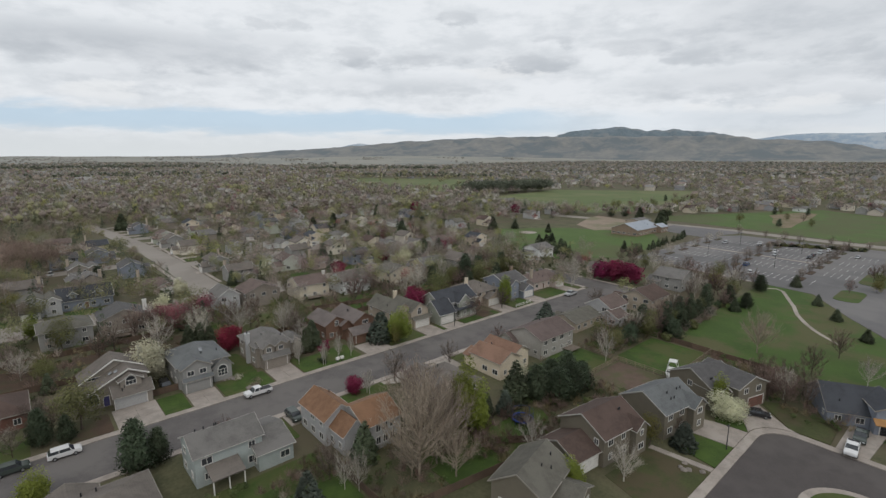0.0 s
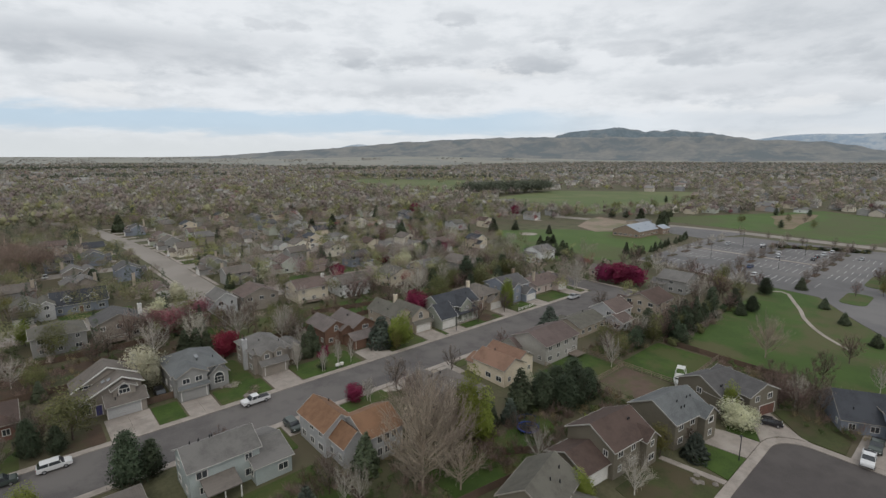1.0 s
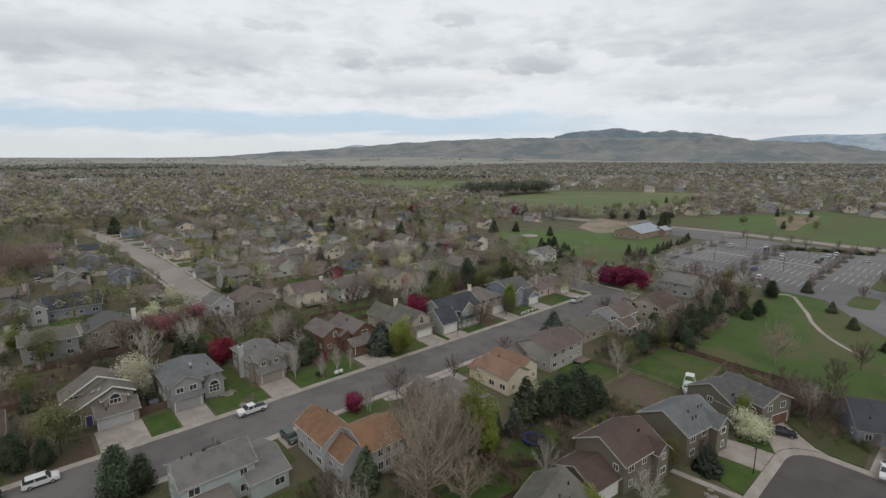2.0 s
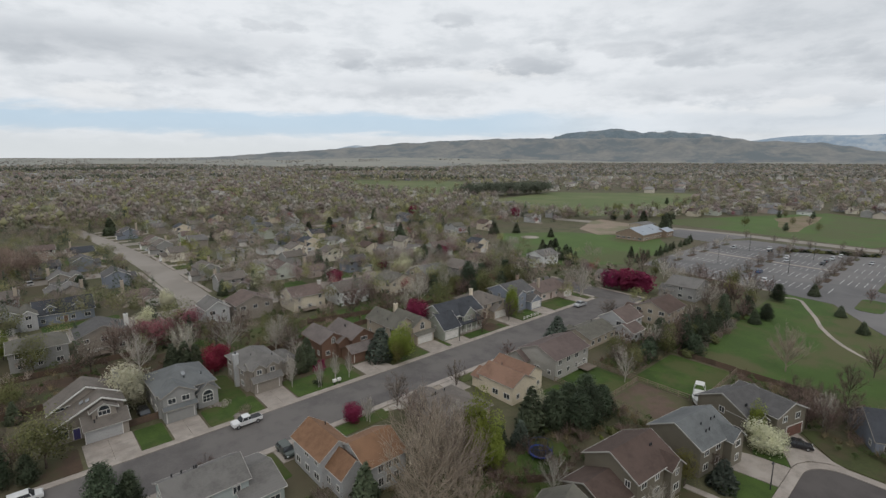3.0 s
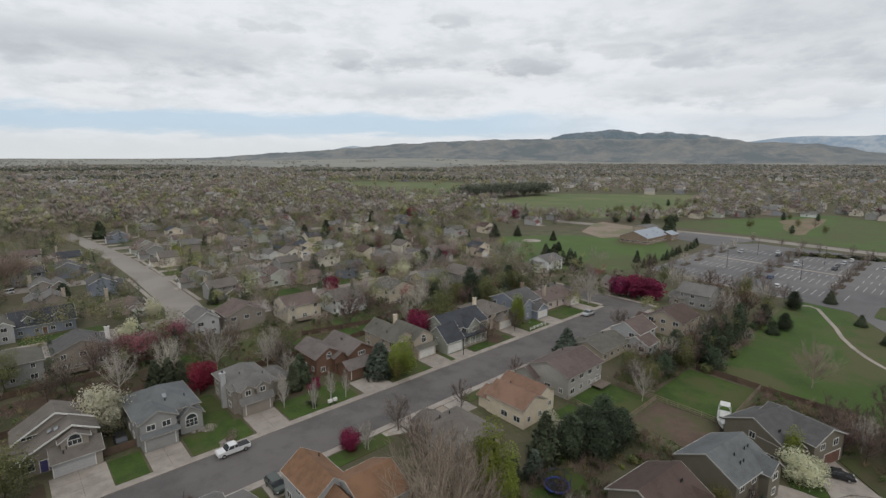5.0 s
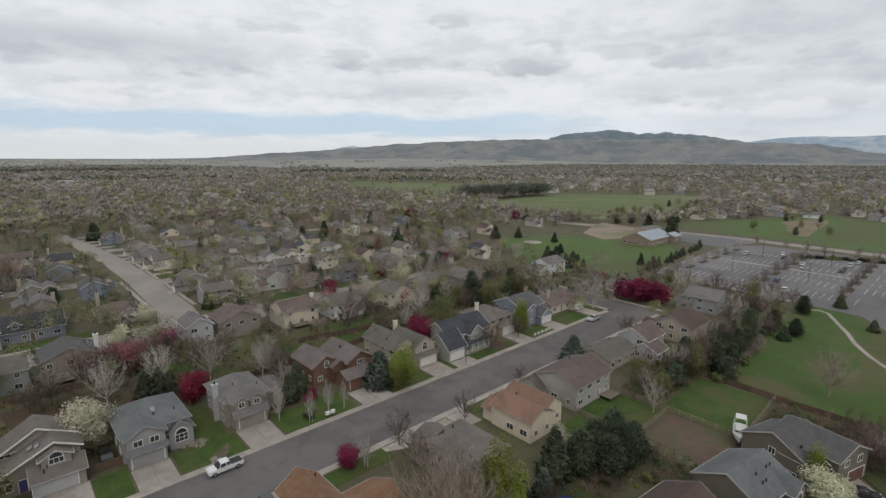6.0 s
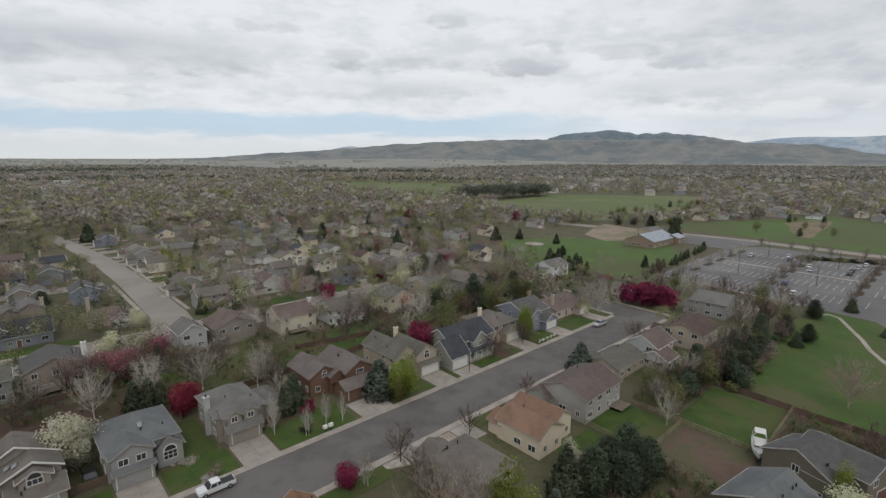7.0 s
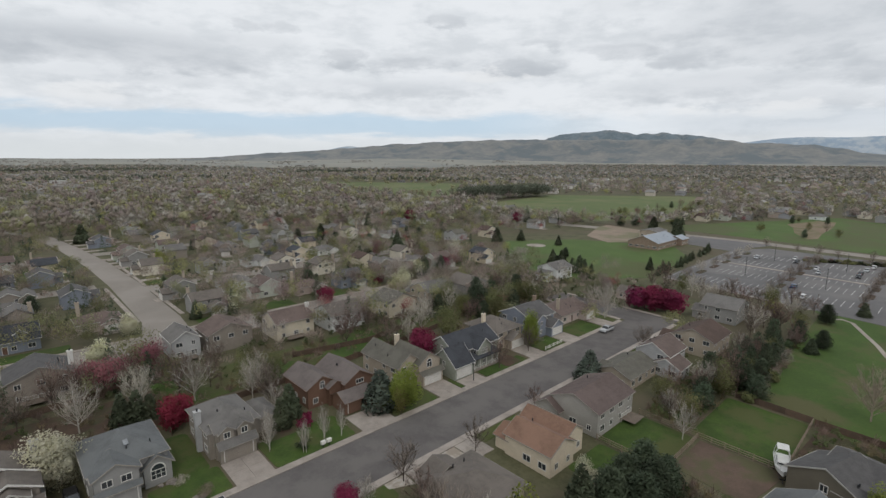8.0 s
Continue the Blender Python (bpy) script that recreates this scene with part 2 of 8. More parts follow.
def mesh(name, verts, faces, mat, parent=None, label="", smooth=False):
    me = bpy.data.meshes.new(name)
    me.from_pydata([tuple(v) for v in verts], [], [tuple(f) for f in faces])
    me.materials.append(mat)
    if smooth:
        me.shade_smooth()
    ob = new(name, me)
    ob.parent = parent
    return tagged(ob, label)


def spread_along(dirs, g, loose=0.45):
    """Two crossed directions for each leaf, lying along the crown's surface but for some looseness."""
    n = dirs / (np.linalg.norm(dirs, axis=1)[:, None] + 1e-9) + g.normal(0, loose, dirs.shape)
    n /= np.linalg.norm(n, axis=1)[:, None] + 1e-9
    a = np.cross(n, g.normal(0, 1, dirs.shape))
    a /= np.linalg.norm(a, axis=1)[:, None] + 1e-9
    return a, np.cross(n, a)


def soft_crown(name, V, k, N, mat, parent=None, label=""):
    """Loose leaves or twigs of k corners each, lit as one rounded crown: every piece carries the crown's outward direction."""
    V, N = np.asarray(V, float).reshape(-1, k, 3), np.asarray(N, float)
    n = len(V)
    N = (np.repeat(N, k, 0) if len(N) == n else N).reshape(n, k, 3)
    N = N / (np.linalg.norm(N, axis=2)[:, :, None] + 1e-9)
    face = np.cross(V[:, 1] - V[:, 0], V[:, -1] - V[:, 0])
    turned = (face * N.mean(1)).sum(1) < 0
    V[turned], N[turned] = V[turned][:, ::-1], N[turned][:, ::-1]
    me = bpy.data.meshes.new(name)
    me.vertices.add(n * k)
    me.vertices.foreach_set("co", V.astype(np.float32).ravel())
    me.loops.add(n * k)
    me.loops.foreach_set("vertex_index", np.arange(n * k, dtype=np.int32))
    me.polygons.add(n)
    me.polygons.foreach_set("loop_start", np.arange(0, n * k, k, dtype=np.int32))
    me.update(calc_edges=True)
    me.shade_smooth()
    me.normals_split_custom_set_from_vertices(N.reshape(-1, 3).astype(np.float32))
    me.materials.append(mat)
    ob = new(name, me)
    ob.parent = parent
    return tagged(ob, label)


def outward(V, k, low=0.30, jitter=0.35, seed=1):
    """Directions from a point low in the middle of a crown to each of its pieces, a little unsettled."""
    c = np.asarray(V, float).reshape(-1, k, 3).mean(1)
    lo, hi = c.min(0), c.max(0)
    mid = np.array(((lo[0] + hi[0]) / 2, (lo[1] + hi[1]) / 2, lo[2] + (hi[2] - lo[2]) * low))
    d = (c - mid) / np.maximum(hi - lo, 0.1)
    d /= np.linalg.norm(d, axis=1)[:, None] + 1e-9
    return d + np.random.default_rng(seed).normal(0, jitter, d.shape)


def thing(name, m, label, category, group="", kind=""):
    ob = new(name)
    ob.matrix_world = m
    ob.empty_display_size = 0.2
    return tagged(ob, label, category, group, kind)


def box(bm, x0, x1, y0, y1, z0, z1, bevel=0.0, m=None):
    r = bmesh.ops.create_cube(bm, size=1.0, matrix=Matrix.LocRotScale(((x0 + x1) / 2, (y0 + y1) / 2, (z0 + z1) / 2), None, (abs(x1 - x0), abs(y1 - y0), abs(z1 - z0))))
    if bevel:
        es = list({e for v in r["verts"] for e in v.link_edges})
        r2 = bmesh.ops.bevel(bm, geom=es, offset=bevel, segments=1, affect="EDGES")
        r["verts"] = list({v for f in r2["faces"] for v in f.verts} | {v for v in r["verts"] if v.is_valid})
    if m:
        bmesh.ops.transform(bm, matrix=m, verts=r["verts"])
    return bm


def prism(bm, poly, axis, a, b):
    """Extrudes a closed outline, given in the two axes that are left, along x, y or z from a to b."""
    def at(p, c):
        return (c, *p) if axis == "x" else (p[0], c, p[1]) if axis == "y" else (*p, c)
    lo = [bm.verts.new(at(p, a)) for p in poly]
    hi = [bm.verts.new(at(p, b)) for p in poly]
    n = len(poly)
    fs = [bm.faces.new(lo), bm.faces.new(hi[::-1])]
    for i in range(n):
        fs.append(bm.faces.new((lo[i], hi[i], hi[(i + 1) % n], lo[(i + 1) % n])))
    bmesh.ops.recalc_face_normals(bm, faces=fs)
    return bm


def slab(name, poly, rise, mat, label, category, kind="structure", depth=0.25, group=""):
    """A flat paved or planted piece that follows the ground, with real thickness."""
    bm = bmesh.new()
    prism(bm, poly, "z", -depth, 0)
    for y in (0.0, 120.0):
        bmesh.ops.bisect_plane(bm, geom=bm.verts[:] + bm.edges[:] + bm.faces[:], plane_co=(0, y, 0), plane_no=(0, 1, 0))
    for v in bm.verts:
        v.co.z += gz(v.co.x, v.co.y) + rise
    return tagged(part(name, bm, mat), label, category, group, kind)


def rect(x0, x1, y0, y1):
    return [(x0, y0), (x1, y0), (x1, y1), (x0, y1)]


def rounded(x0, x1, y0, y1, r, n=4):
    pts = []
    for cx, cy, a0 in ((x1 - r, y1 - r, 0), (x0 + r, y1 - r, 90), (x0 + r, y0 + r, 180), (x1 - r, y0 + r, 270)):
        for i in range(n + 1):
            a = radians(a0 + 90 * i / n)
            pts.append((cx + r * math.cos(a), cy + r * math.sin(a)))
    return pts


# ---------------------------------------------------------------- ground, streets, fields
def ground_sheet():
    def axis(extra):
        near = [i * 12.0 for i in range(-20, 50)]
        far, d, p, q = [], 16.0, near[-1], near[0]
        while p < 4750:
            p, q, d = p + d, q - d, d * 1.13
            far += [p, max(q, -4750)]
        return sorted(set(near + far + extra + [4750.0, -4750.0]))
    xs, ys = axis([]), axis([0.0, 120.0])
    verts, faces = [], []
    for y in ys:
        for x in xs:
            verts.append((x, y, gz(x, y) + (0.0 if math.hypot(x, y) < 1200 else 3 * noise.noise((x / 400, y / 400, 0)))))
    n = len(xs)
    for j in range(len(ys) - 1):
        for i in range(n - 1):
            faces.append((j * n + i, j * n + i + 1, (j + 1) * n + i + 1, (j + 1) * n + i))
    tagged(mesh("ground", verts, faces, GROUND, smooth=True), "brownish spring grass and earth between the houses", "ground", kind="structure")


ground_sheet()


def hills(name, label, profile, r0, r1, mat, seed, rough):
    """A range of hills on the horizon. profile: (degrees from the flight line, metres above the plain)."""
    az = np.array([p[0] for p in profile])
    hh = np.array([p[1] for p in profile])
    na, nr = 260, 26
    verts, faces = [], []
    head = radians(90 - 41.67)
    for j in range(nr):
        u = j / (nr - 1)
        r = r0 + (r1 - r0) * u
        for i in range(na):
            a = az[0] + (az[-1] - az[0]) * i / (na - 1)
            h = float(np.interp(a, az, hh))
            crest = min(1.0, u / 0.75)
            w = crest * crest * (3 - 2 * crest) * (1 if u < 0.75 else 1 - 0.3 * ((u - 0.75) / 0.25))
            gully = noise.fractal((a * 0.55 + seed, u * 3.0, seed), 0.9, 2.2, 5)
            z = h * w * (1 + rough * gully * (1 - 0.75 * (u > 0.6))) + 3.0 * gully * w
            t = head - radians(a)
            x, y = r * math.cos(t), r * math.sin(t)
            verts.append((x, y, gz(x, y) - 6 + z))
    for j in range(nr - 1):
        for i in range(na - 1):
            faces.append((j * na + i, j * na + i + 1, (j + 1) * na + i + 1, (j + 1) * na + i))
    tagged(mesh(name, verts, faces, mat, smooth=True), label, "hills", kind="structure")


# Aerial haze is mixed into the base colours of foothills and ridge.
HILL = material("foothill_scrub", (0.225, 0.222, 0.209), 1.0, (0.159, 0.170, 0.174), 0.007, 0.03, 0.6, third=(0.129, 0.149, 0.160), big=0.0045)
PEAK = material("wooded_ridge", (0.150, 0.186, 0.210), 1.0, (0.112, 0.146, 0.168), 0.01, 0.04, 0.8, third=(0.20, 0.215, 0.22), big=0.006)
# The blue of the distance is painted in as the mountains' base colour.
HAZE_BLUE = material("far_blue_mountains", (0.270, 0.338, 0.410), 1.0, (0.248, 0.315, 0.392), 0.006, 0.02, 0.15, third=(0.378, 0.419, 0.459), big=0.007)
PLAIN = material("dry_prairie", (0.265, 0.26, 0.225), 1.0, (0.235, 0.232, 0.205), 0.01, 0.05, 0.2, third=(0.21, 0.215, 0.20), big=0.003)


def town_edge(a):
    """Distance at which the town ends, by the angle from the flight line."""
    return 2350 + 950 * min(1, max(0, a / 14)) + 600 * min(1, max(0, (-18 - a) / 8))


def prairie_rise(a, u):
    side = 0.72 + 0.28 * min(1, max(0, (a + 27) / 12))
    return 1.5 + ((3 + (24 + 26 * min(1, max(0, (a + 16) / 12)) * min(1, max(0, (24 - a) / 8))) * u) * min(1, max(0.2, (a + 36) / 14)) + 3 * noise.noise((a / 4, u * 5, 1))) * side


def prairie():
    """The tan upland between the town and the hills."""
    verts, faces = [], []
    head = radians(90 - 41.67)
    na, nr = 120, 24
    for j in range(nr):
        for i in range(na):
            a = -56 + (75 + 56) * i / (na - 1)
            u = j / (nr - 1)
            r = town_edge(a) * (1 - u) + 4735 * u + 350 * (1 - u) * noise.noise((a / 9, 3.0, 0))
            t = head - radians(a)
            x, y = r * math.cos(t), r * math.sin(t)
            verts.append((x, y, gz(x, y) + (-4 if j == 0 else prairie_rise(a, u))))
    for j in range(nr - 1):
        for i in range(na - 1):
            faces.append((j * na + i, j * na + i + 1, (j + 1) * na + i + 1, (j + 1) * na + i))
    tagged(mesh("prairie", verts, faces, PLAIN, smooth=True), "dry tan prairie rising beyond the town", "prairie", kind="structure")


prairie()
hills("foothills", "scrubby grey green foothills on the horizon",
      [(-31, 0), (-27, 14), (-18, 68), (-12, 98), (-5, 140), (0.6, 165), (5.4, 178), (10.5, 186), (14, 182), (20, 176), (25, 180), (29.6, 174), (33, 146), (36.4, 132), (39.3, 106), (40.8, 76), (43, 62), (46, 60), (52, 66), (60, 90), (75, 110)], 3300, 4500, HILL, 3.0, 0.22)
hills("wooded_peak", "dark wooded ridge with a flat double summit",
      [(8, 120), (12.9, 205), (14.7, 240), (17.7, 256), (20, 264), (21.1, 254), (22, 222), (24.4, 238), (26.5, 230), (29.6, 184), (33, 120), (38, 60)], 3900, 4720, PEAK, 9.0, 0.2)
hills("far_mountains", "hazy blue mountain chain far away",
      [(-14, 60), (-10.5, 120), (-9.3, 135), (-8, 122), (-5, 90), (20, 90), (31, 150), (35, 190), (37, 194), (40, 184), (43, 196), (50, 240), (65, 250), (75, 200)], 4300, 4800, HAZE_BLUE, 15.0, 0.06)

# main street along x, its pavements and kerbs
slab("road", rect(-160, 181, 90.0, 102.2), 0.03, ASPHALT, "grey asphalt residential street", "road")
slab("road", rect(168, 180, 102.2, 135), 0.034, ASPHALT, "grey asphalt side street", "road")
slab("pavement", rect(-160, 166, 102.2, 103.7), 0.15, CONCRETE, "pale concrete pavement with kerb", "pavement")
slab("pavement", rect(-160, 176, 88.5, 90.0), 0.15, CONCRETE, "pale concrete pavement with kerb", "pavement")
slab("pavement", rect(166.5, 168, 103.7, 135), 0.15, CONCRETE, "pale concrete pavement with kerb", "pavement")
slab("pavement", rect(180, 181.5, 90, 135), 0.15, CONCRETE, "pale concrete pavement with kerb", "pavement")
# second street and the long street that leads away
slab("road", rect(-160, 160, 177, 189), 0.03, ASPHALT_PALE, "pale worn asphalt street", "road")
bend = [(46.3, 189), (59.2, 189), (60.6, 205), (61, 263), (59.5, 318), (54, 384), (47.5, 440), (41, 471), (25, 510), (18, 504), (33, 462), (39.5, 432), (45, 378), (49.5, 315), (50.5, 264), (49.5, 205)]
slab("road", bend, 0.034, ASPHALT_PALE, "pale worn asphalt street leading away", "road")
slab("road", rect(57, 200, 346, 356), 0.03, ASPHALT_PALE, "pale asphalt cross street", "road")
slab("road", rect(-160, 42, 338, 348), 0.03, ASPHALT_PALE, "pale asphalt cross street", "road")
slab("road", rect(59.2, 200, 246, 256), 0.03, ASPHALT_PALE, "pale asphalt cross street", "road")
slab("road", rect(-160, 46.3, 262, 272), 0.03, ASPHALT_PALE, "pale asphalt cross street", "road")
for x0, x1, y0, y1 in ((61.1, 62.5, 206, 246), (61.1, 62.4, 257, 300), (47.9, 49.3, 206, 262), (-160, 46, 189, 190.4), (59.5, 160, 189, 190.4), (-160, 160, 175.6, 177)):
    slab("pavement", rect(x0, x1, y0, y1), 0.15, CONCRETE, "pale concrete pavement with kerb", "pavement")


def disc(cx, cy, r, n=28):
    return [(cx + r * math.cos(2 * math.pi * i / n), cy + r * math.sin(2 * math.pi * i / n)) for i in range(n)]


# turning circle at the end of a street along x
CUL = (95.5, 12.2)
def round_end(x0, x1, y0, y1, r, n=8):
    """Outline of a street's end: along its far edge, round the corner and back along the end."""
    return [(x0, y1)] + [(x1 - r + r * math.sin(radians(90 * i / n)), y1 - r + r * math.cos(radians(90 * i / n))) for i in range(n + 1)] + [(x1, y0)]


slab("road", round_end(20, 106.8, -14, 23.9, 5.5) + [(20, -14)], 0.05, ASPHALT_DARK, "dark asphalt street end with rounded corner", "road")
slab("pavement", round_end(20, 106.82, -14, 23.92, 5.5) + round_end(20, 108.5, -14, 25.6, 7.0)[::-1], 0.17, CONCRETE, "pale concrete pavement with kerb round the street end", "pavement")
slab("pavement", disc(87.8, 6.3, 8.0, 40), 0.17, CONCRETE, "concrete kerb of the planted island", "pavement")
slab("lawn", disc(87.8, 6.3, 6.7, 40), 0.21, LAWN, "small planted island in the turning circle", "lawn")

SAND_BROWN = material("brown_sandy_earth", (0.215, 0.16, 0.115), 0.95, (0.165, 0.13, 0.085), 0.08, 2.0, 0.4, third=(0.12, 0.115, 0.055), big=0.05)
SAND = material("pale_sandy_earth", (0.27, 0.21, 0.165), 0.95, (0.22, 0.175, 0.135), 0.15, 3.0, 0.4, third=(0.17, 0.16, 0.10), big=0.04)
# park, fields, car park
slab("park_lawn", [(137, 57), (226, 60), (231, 62.6), (228, 42), (203.6, 27.2), (185.6, 14.3), (171.6, -10), (190, -60), (150, -60), (130, 20), (136.6, 44)], 0.03, PARK, "green park meadow", "meadow")
slab("school_field", [(196, 150), (232, 122), (290, 128), (322, 150), (300, 205), (262, 232), (215, 190)], 0.03, FIELD, "green school sports field", "field")
slab("field", [(463, 428), (637, 460), (770, 302), (570, 230), (460, 220), (403, 245), (396, 337)], 0.05, MEADOW, "large mown green field", "field")
slab("field", [(575, 1110), (785, 794), (500, 530), (441, 603), (500, 850)], 0.05, MEADOW, "pale green golf fairway", "field")
slab("verge", [(388, 52), (470, 20), (560, 55), (590, 110), (506, 151), (428, 186), (398, 176)], 0.03, FIELD, "green verge beyond the road", "field")
slab("bare_ground", [(418, 101), (428, 97), (458, 100), (505, 101), (548, 106), (545, 118), (500, 131), (478, 122), (445, 114)], 0.06, SAND_BROWN, "patch of bare reddish earth", "earth")
slab("bare_ground", [(305, 184), (330, 168), (375, 194), (384, 228), (366, 226), (320, 208)], 0.06, SAND, "pale sandy yard beside the school", "earth")
slab("road", [(384, -80), (396, -80), (384, 60), (379, 165), (365, 260), (352, 256), (367, 165), (372, 60)], 0.05, ASPHALT_PALE, "wide pale road past the school", "road")
slab("car_park", [(231, 63), (228.5, 42), (204, 27), (186, 14), (172, -10), (300, -60), (376, -60), (364, 50), (358, 108), (336, 121), (237, 119)], 0.06, ASPHALT_LOT, "large grey asphalt car park", "car park")
slab("car_park", [(330, 122), (372, 110), (372, 158), (340, 160)], 0.06, ASPHALT_LOT, "asphalt forecourt of the school", "car park")
slab("pavement", [(229.5, 64), (231, 63.4), (237, 119), (235.4, 119.4)], 0.2, CONCRETE, "concrete kerb strip of the car park", "pavement")
PATH_MIDDLE = [(223.7, 56.4), (225.9, 53.7), (223.9, 50.8), (213.9, 46.7), (203.8, 42.4), (194.7, 39.4), (186.1, 35.2), (180.6, 31.7), (177.5, 29.2), (171.4, 23.8)]
sides = [(), ()]
for i, (x, y) in enumerate(PATH_MIDDLE):
    (xa, ya), (xb, yb) = PATH_MIDDLE[max(0, i - 1)], PATH_MIDDLE[min(len(PATH_MIDDLE) - 1, i + 1)]
    d = math.hypot(xb - xa, yb - ya) / (0.62 if i < 9 else 0.25)
    sides[0] += ((x - (yb - ya) / d, y + (xb - xa) / d),)
    sides[1] += ((x + (yb - ya) / d, y - (xb - xa) / d),)
slab("footpath", list(sides[0]) + list(sides[1])[::-1], 0.06, CONCRETE, "pale winding concrete footpath", "footpath")
slab("lawn", rounded(262, 290, 22, 34, 4), 0.16, PARK, "grass island beside the car park", "lawn")
slab("lawn", rounded(226, 246, 28, 36, 3), 0.16, PARK, "grass island beside the car park", "lawn")


# ---------------------------------------------------------------- houses
def paint(name, c, siding=0.22):
    return material("siding_" + name, c, 0.75, tuple(v * 0.86 for v in c), 0.35, 7.0, 0.25, siding=siding)


def shingle(name, c):
    c = tuple(v * 0.74 for v in c)
    return material("shingles_" + name, c, 0.95, tuple(v * 0.76 for v in c), 0.8, 3.5, 0.5, third=tuple(v * 1.06 for v in c), big=0.18, siding=0.14)


BRICK = material("red_brick", (0.17, 0.085, 0.065), 0.9, (0.12, 0.065, 0.05), 0.8, 9.0, 0.4)
BRICK_TAN = material("tan_brick", (0.28, 0.21, 0.16), 0.9, (0.22, 0.165, 0.125), 0.8, 9.0, 0.4)
STONE = material("grey_stone_veneer", (0.24, 0.21, 0.185), 0.9, (0.15, 0.135, 0.12), 1.2, 4.0, 0.6)
DOOR_PAINT = material("painted_door", (0.16, 0.09, 0.07), 0.5, (0.12, 0.07, 0.05), 1.0, 8.0, 0.1)
DOOR_BLUE = material("violet_blue_door", (0.075, 0.07, 0.19), 0.5, (0.06, 0.055, 0.16), 1.0, 8.0, 0.1)
SKYLIGHT = material("skylight_glass", (0.27, 0.285, 0.30), 0.25, (0.2, 0.21, 0.22), 1.0, 4.0, 0.0)
DECK = material("deck_boards", (0.19, 0.155, 0.125), 0.9, (0.14, 0.115, 0.095), 0.8, 9.0, 0.3)


EDGE = material("taupe_painted_fascia", (0.30, 0.275, 0.24), 0.7, (0.24, 0.22, 0.195), 0.6, 6.0, 0.1)
EDGE_PALE = material("dull_white_fascia", (0.44, 0.425, 0.395), 0.7, (0.35, 0.335, 0.31), 0.6, 6.0, 0.1)
EDGE_BROWN = material("brown_painted_fascia", (0.17, 0.11, 0.08), 0.7, (0.13, 0.085, 0.065), 0.6, 6.0, 0.1)


def roof_gable(bm, x0, x1, y0, y1, z, rise, axis, t=0.19, o=0.4, oe=0.35):
    """Chevron section run along the ridge; returns the half width and the eave's drop."""
    if axis == "x":
        c, half, a, b = (y0 + y1) / 2, (y1 - y0) / 2, x0 - oe, x1 + oe
    else:
        c, half, a, b = (x0 + x1) / 2, (x1 - x0) / 2, y0 - oe, y1 + oe
    k = rise / half
    w = half + o
    ze = z - o * k
    prism(bm, [(c - w, ze), (c, z + rise), (c + w, ze), (c + w, ze + t), (c, z + rise + t), (c - w, ze + t)], axis, a, b)
    return c, w, ze, k, a, b


def fascia_gable(h, trim, c, w, ze, k, a, b, z, rise, axis, plain, t=0.19):
    """White barge boards at both gables and gutters along both eaves, a part each."""
    d = 0.05
    for e0, e1 in ((a - d, a - 0.003), (b + 0.003, b + d))[:1 if plain and axis == "y" else 2]:
        bm = bmesh.new()
        prism(bm, [(c - w - d, ze - 0.02), (c, z + rise - 0.03), (c + w + d, ze - 0.02), (c + w + d, ze + t + 0.02), (c, z + rise + t + 0.02), (c - w - d, ze + t + 0.02)], axis, e0, e1)
        part("bargeboard", bm, trim, h)
    for s in () if plain else (-1, 1):
        bm = bmesh.new()
        u0, u1 = sorted((c + s * (w + 0.003), c + s * (w + 0.1)))
        prism(bm, [(u0, ze + 0.05), (u1, ze + 0.05), (u1, ze + t - 0.03), (u0, ze + t - 0.03)], axis, a, b)
        part("gutter", bm, trim, h)


def roof_hip(bm, x0, x1, y0, y1, z, rise, axis, t=0.19, o=0.4):
    x0, x1, y0, y1 = x0 - o, x1 + o, y0 - o, y1 + o
    w = min(x1 - x0, y1 - y0) / 2
    cx, cy = (x0 + x1) / 2, (y0 + y1) / 2
    base = [(x0, y0), (x1, y0), (x1, y1), (x0, y1)]
    lo = [bm.verts.new((*p, z - 0.12)) for p in base]
    hi = [bm.verts.new((*p, z - 0.12 + t)) for p in base]
    if (x1 - x0) >= (y1 - y0):
        r = [bm.verts.new((x0 + w * 0.95, cy, z + rise)), bm.verts.new((x1 - w * 0.95, cy, z + rise))]
        fs = [(hi[0], hi[1], r[1], r[0]), (hi[1], hi[2], r[1]), (hi[2], hi[3], r[0], r[1]), (hi[3], hi[0], r[0])]
    else:
        r = [bm.verts.new((cx, y0 + w * 0.95, z + rise)), bm.verts.new((cx, y1 - w * 0.95, z + rise))]
        fs = [(hi[0], hi[1], r[0]), (hi[1], hi[2], r[1], r[0]), (hi[2], hi[3], r[1]), (hi[3], hi[0], r[0], r[1])]
    made = [bm.faces.new(f) for f in fs] + [bm.faces.new(lo[::-1])]
    for i in range(4):
        made.append(bm.faces.new((lo[i], lo[(i + 1) % 4], hi[(i + 1) % 4], hi[i])))
    bmesh.ops.recalc_face_normals(bm, faces=made)
    return x0, x1, y0, y1


def on_face(face, blk, u, v, off=0.0):
    """Pose of a window or door on one wall of a block: local x along the wall, y up, z outwards."""
    x0, x1, y0, y1 = blk["x"][0], blk["x"][1], blk["y"][0], blk["y"][1]
    if face == "S":
        return pose(u, y0 - off, v, 90, 0, 0)
    if face == "N":
        return pose(u, y1 + off, v, 90, 0, 180)
    if face == "W":
        return pose(x0 - off, u, v, 90, 0, -90)
    return pose(x1 + off, u, v, 90, 0, 90)


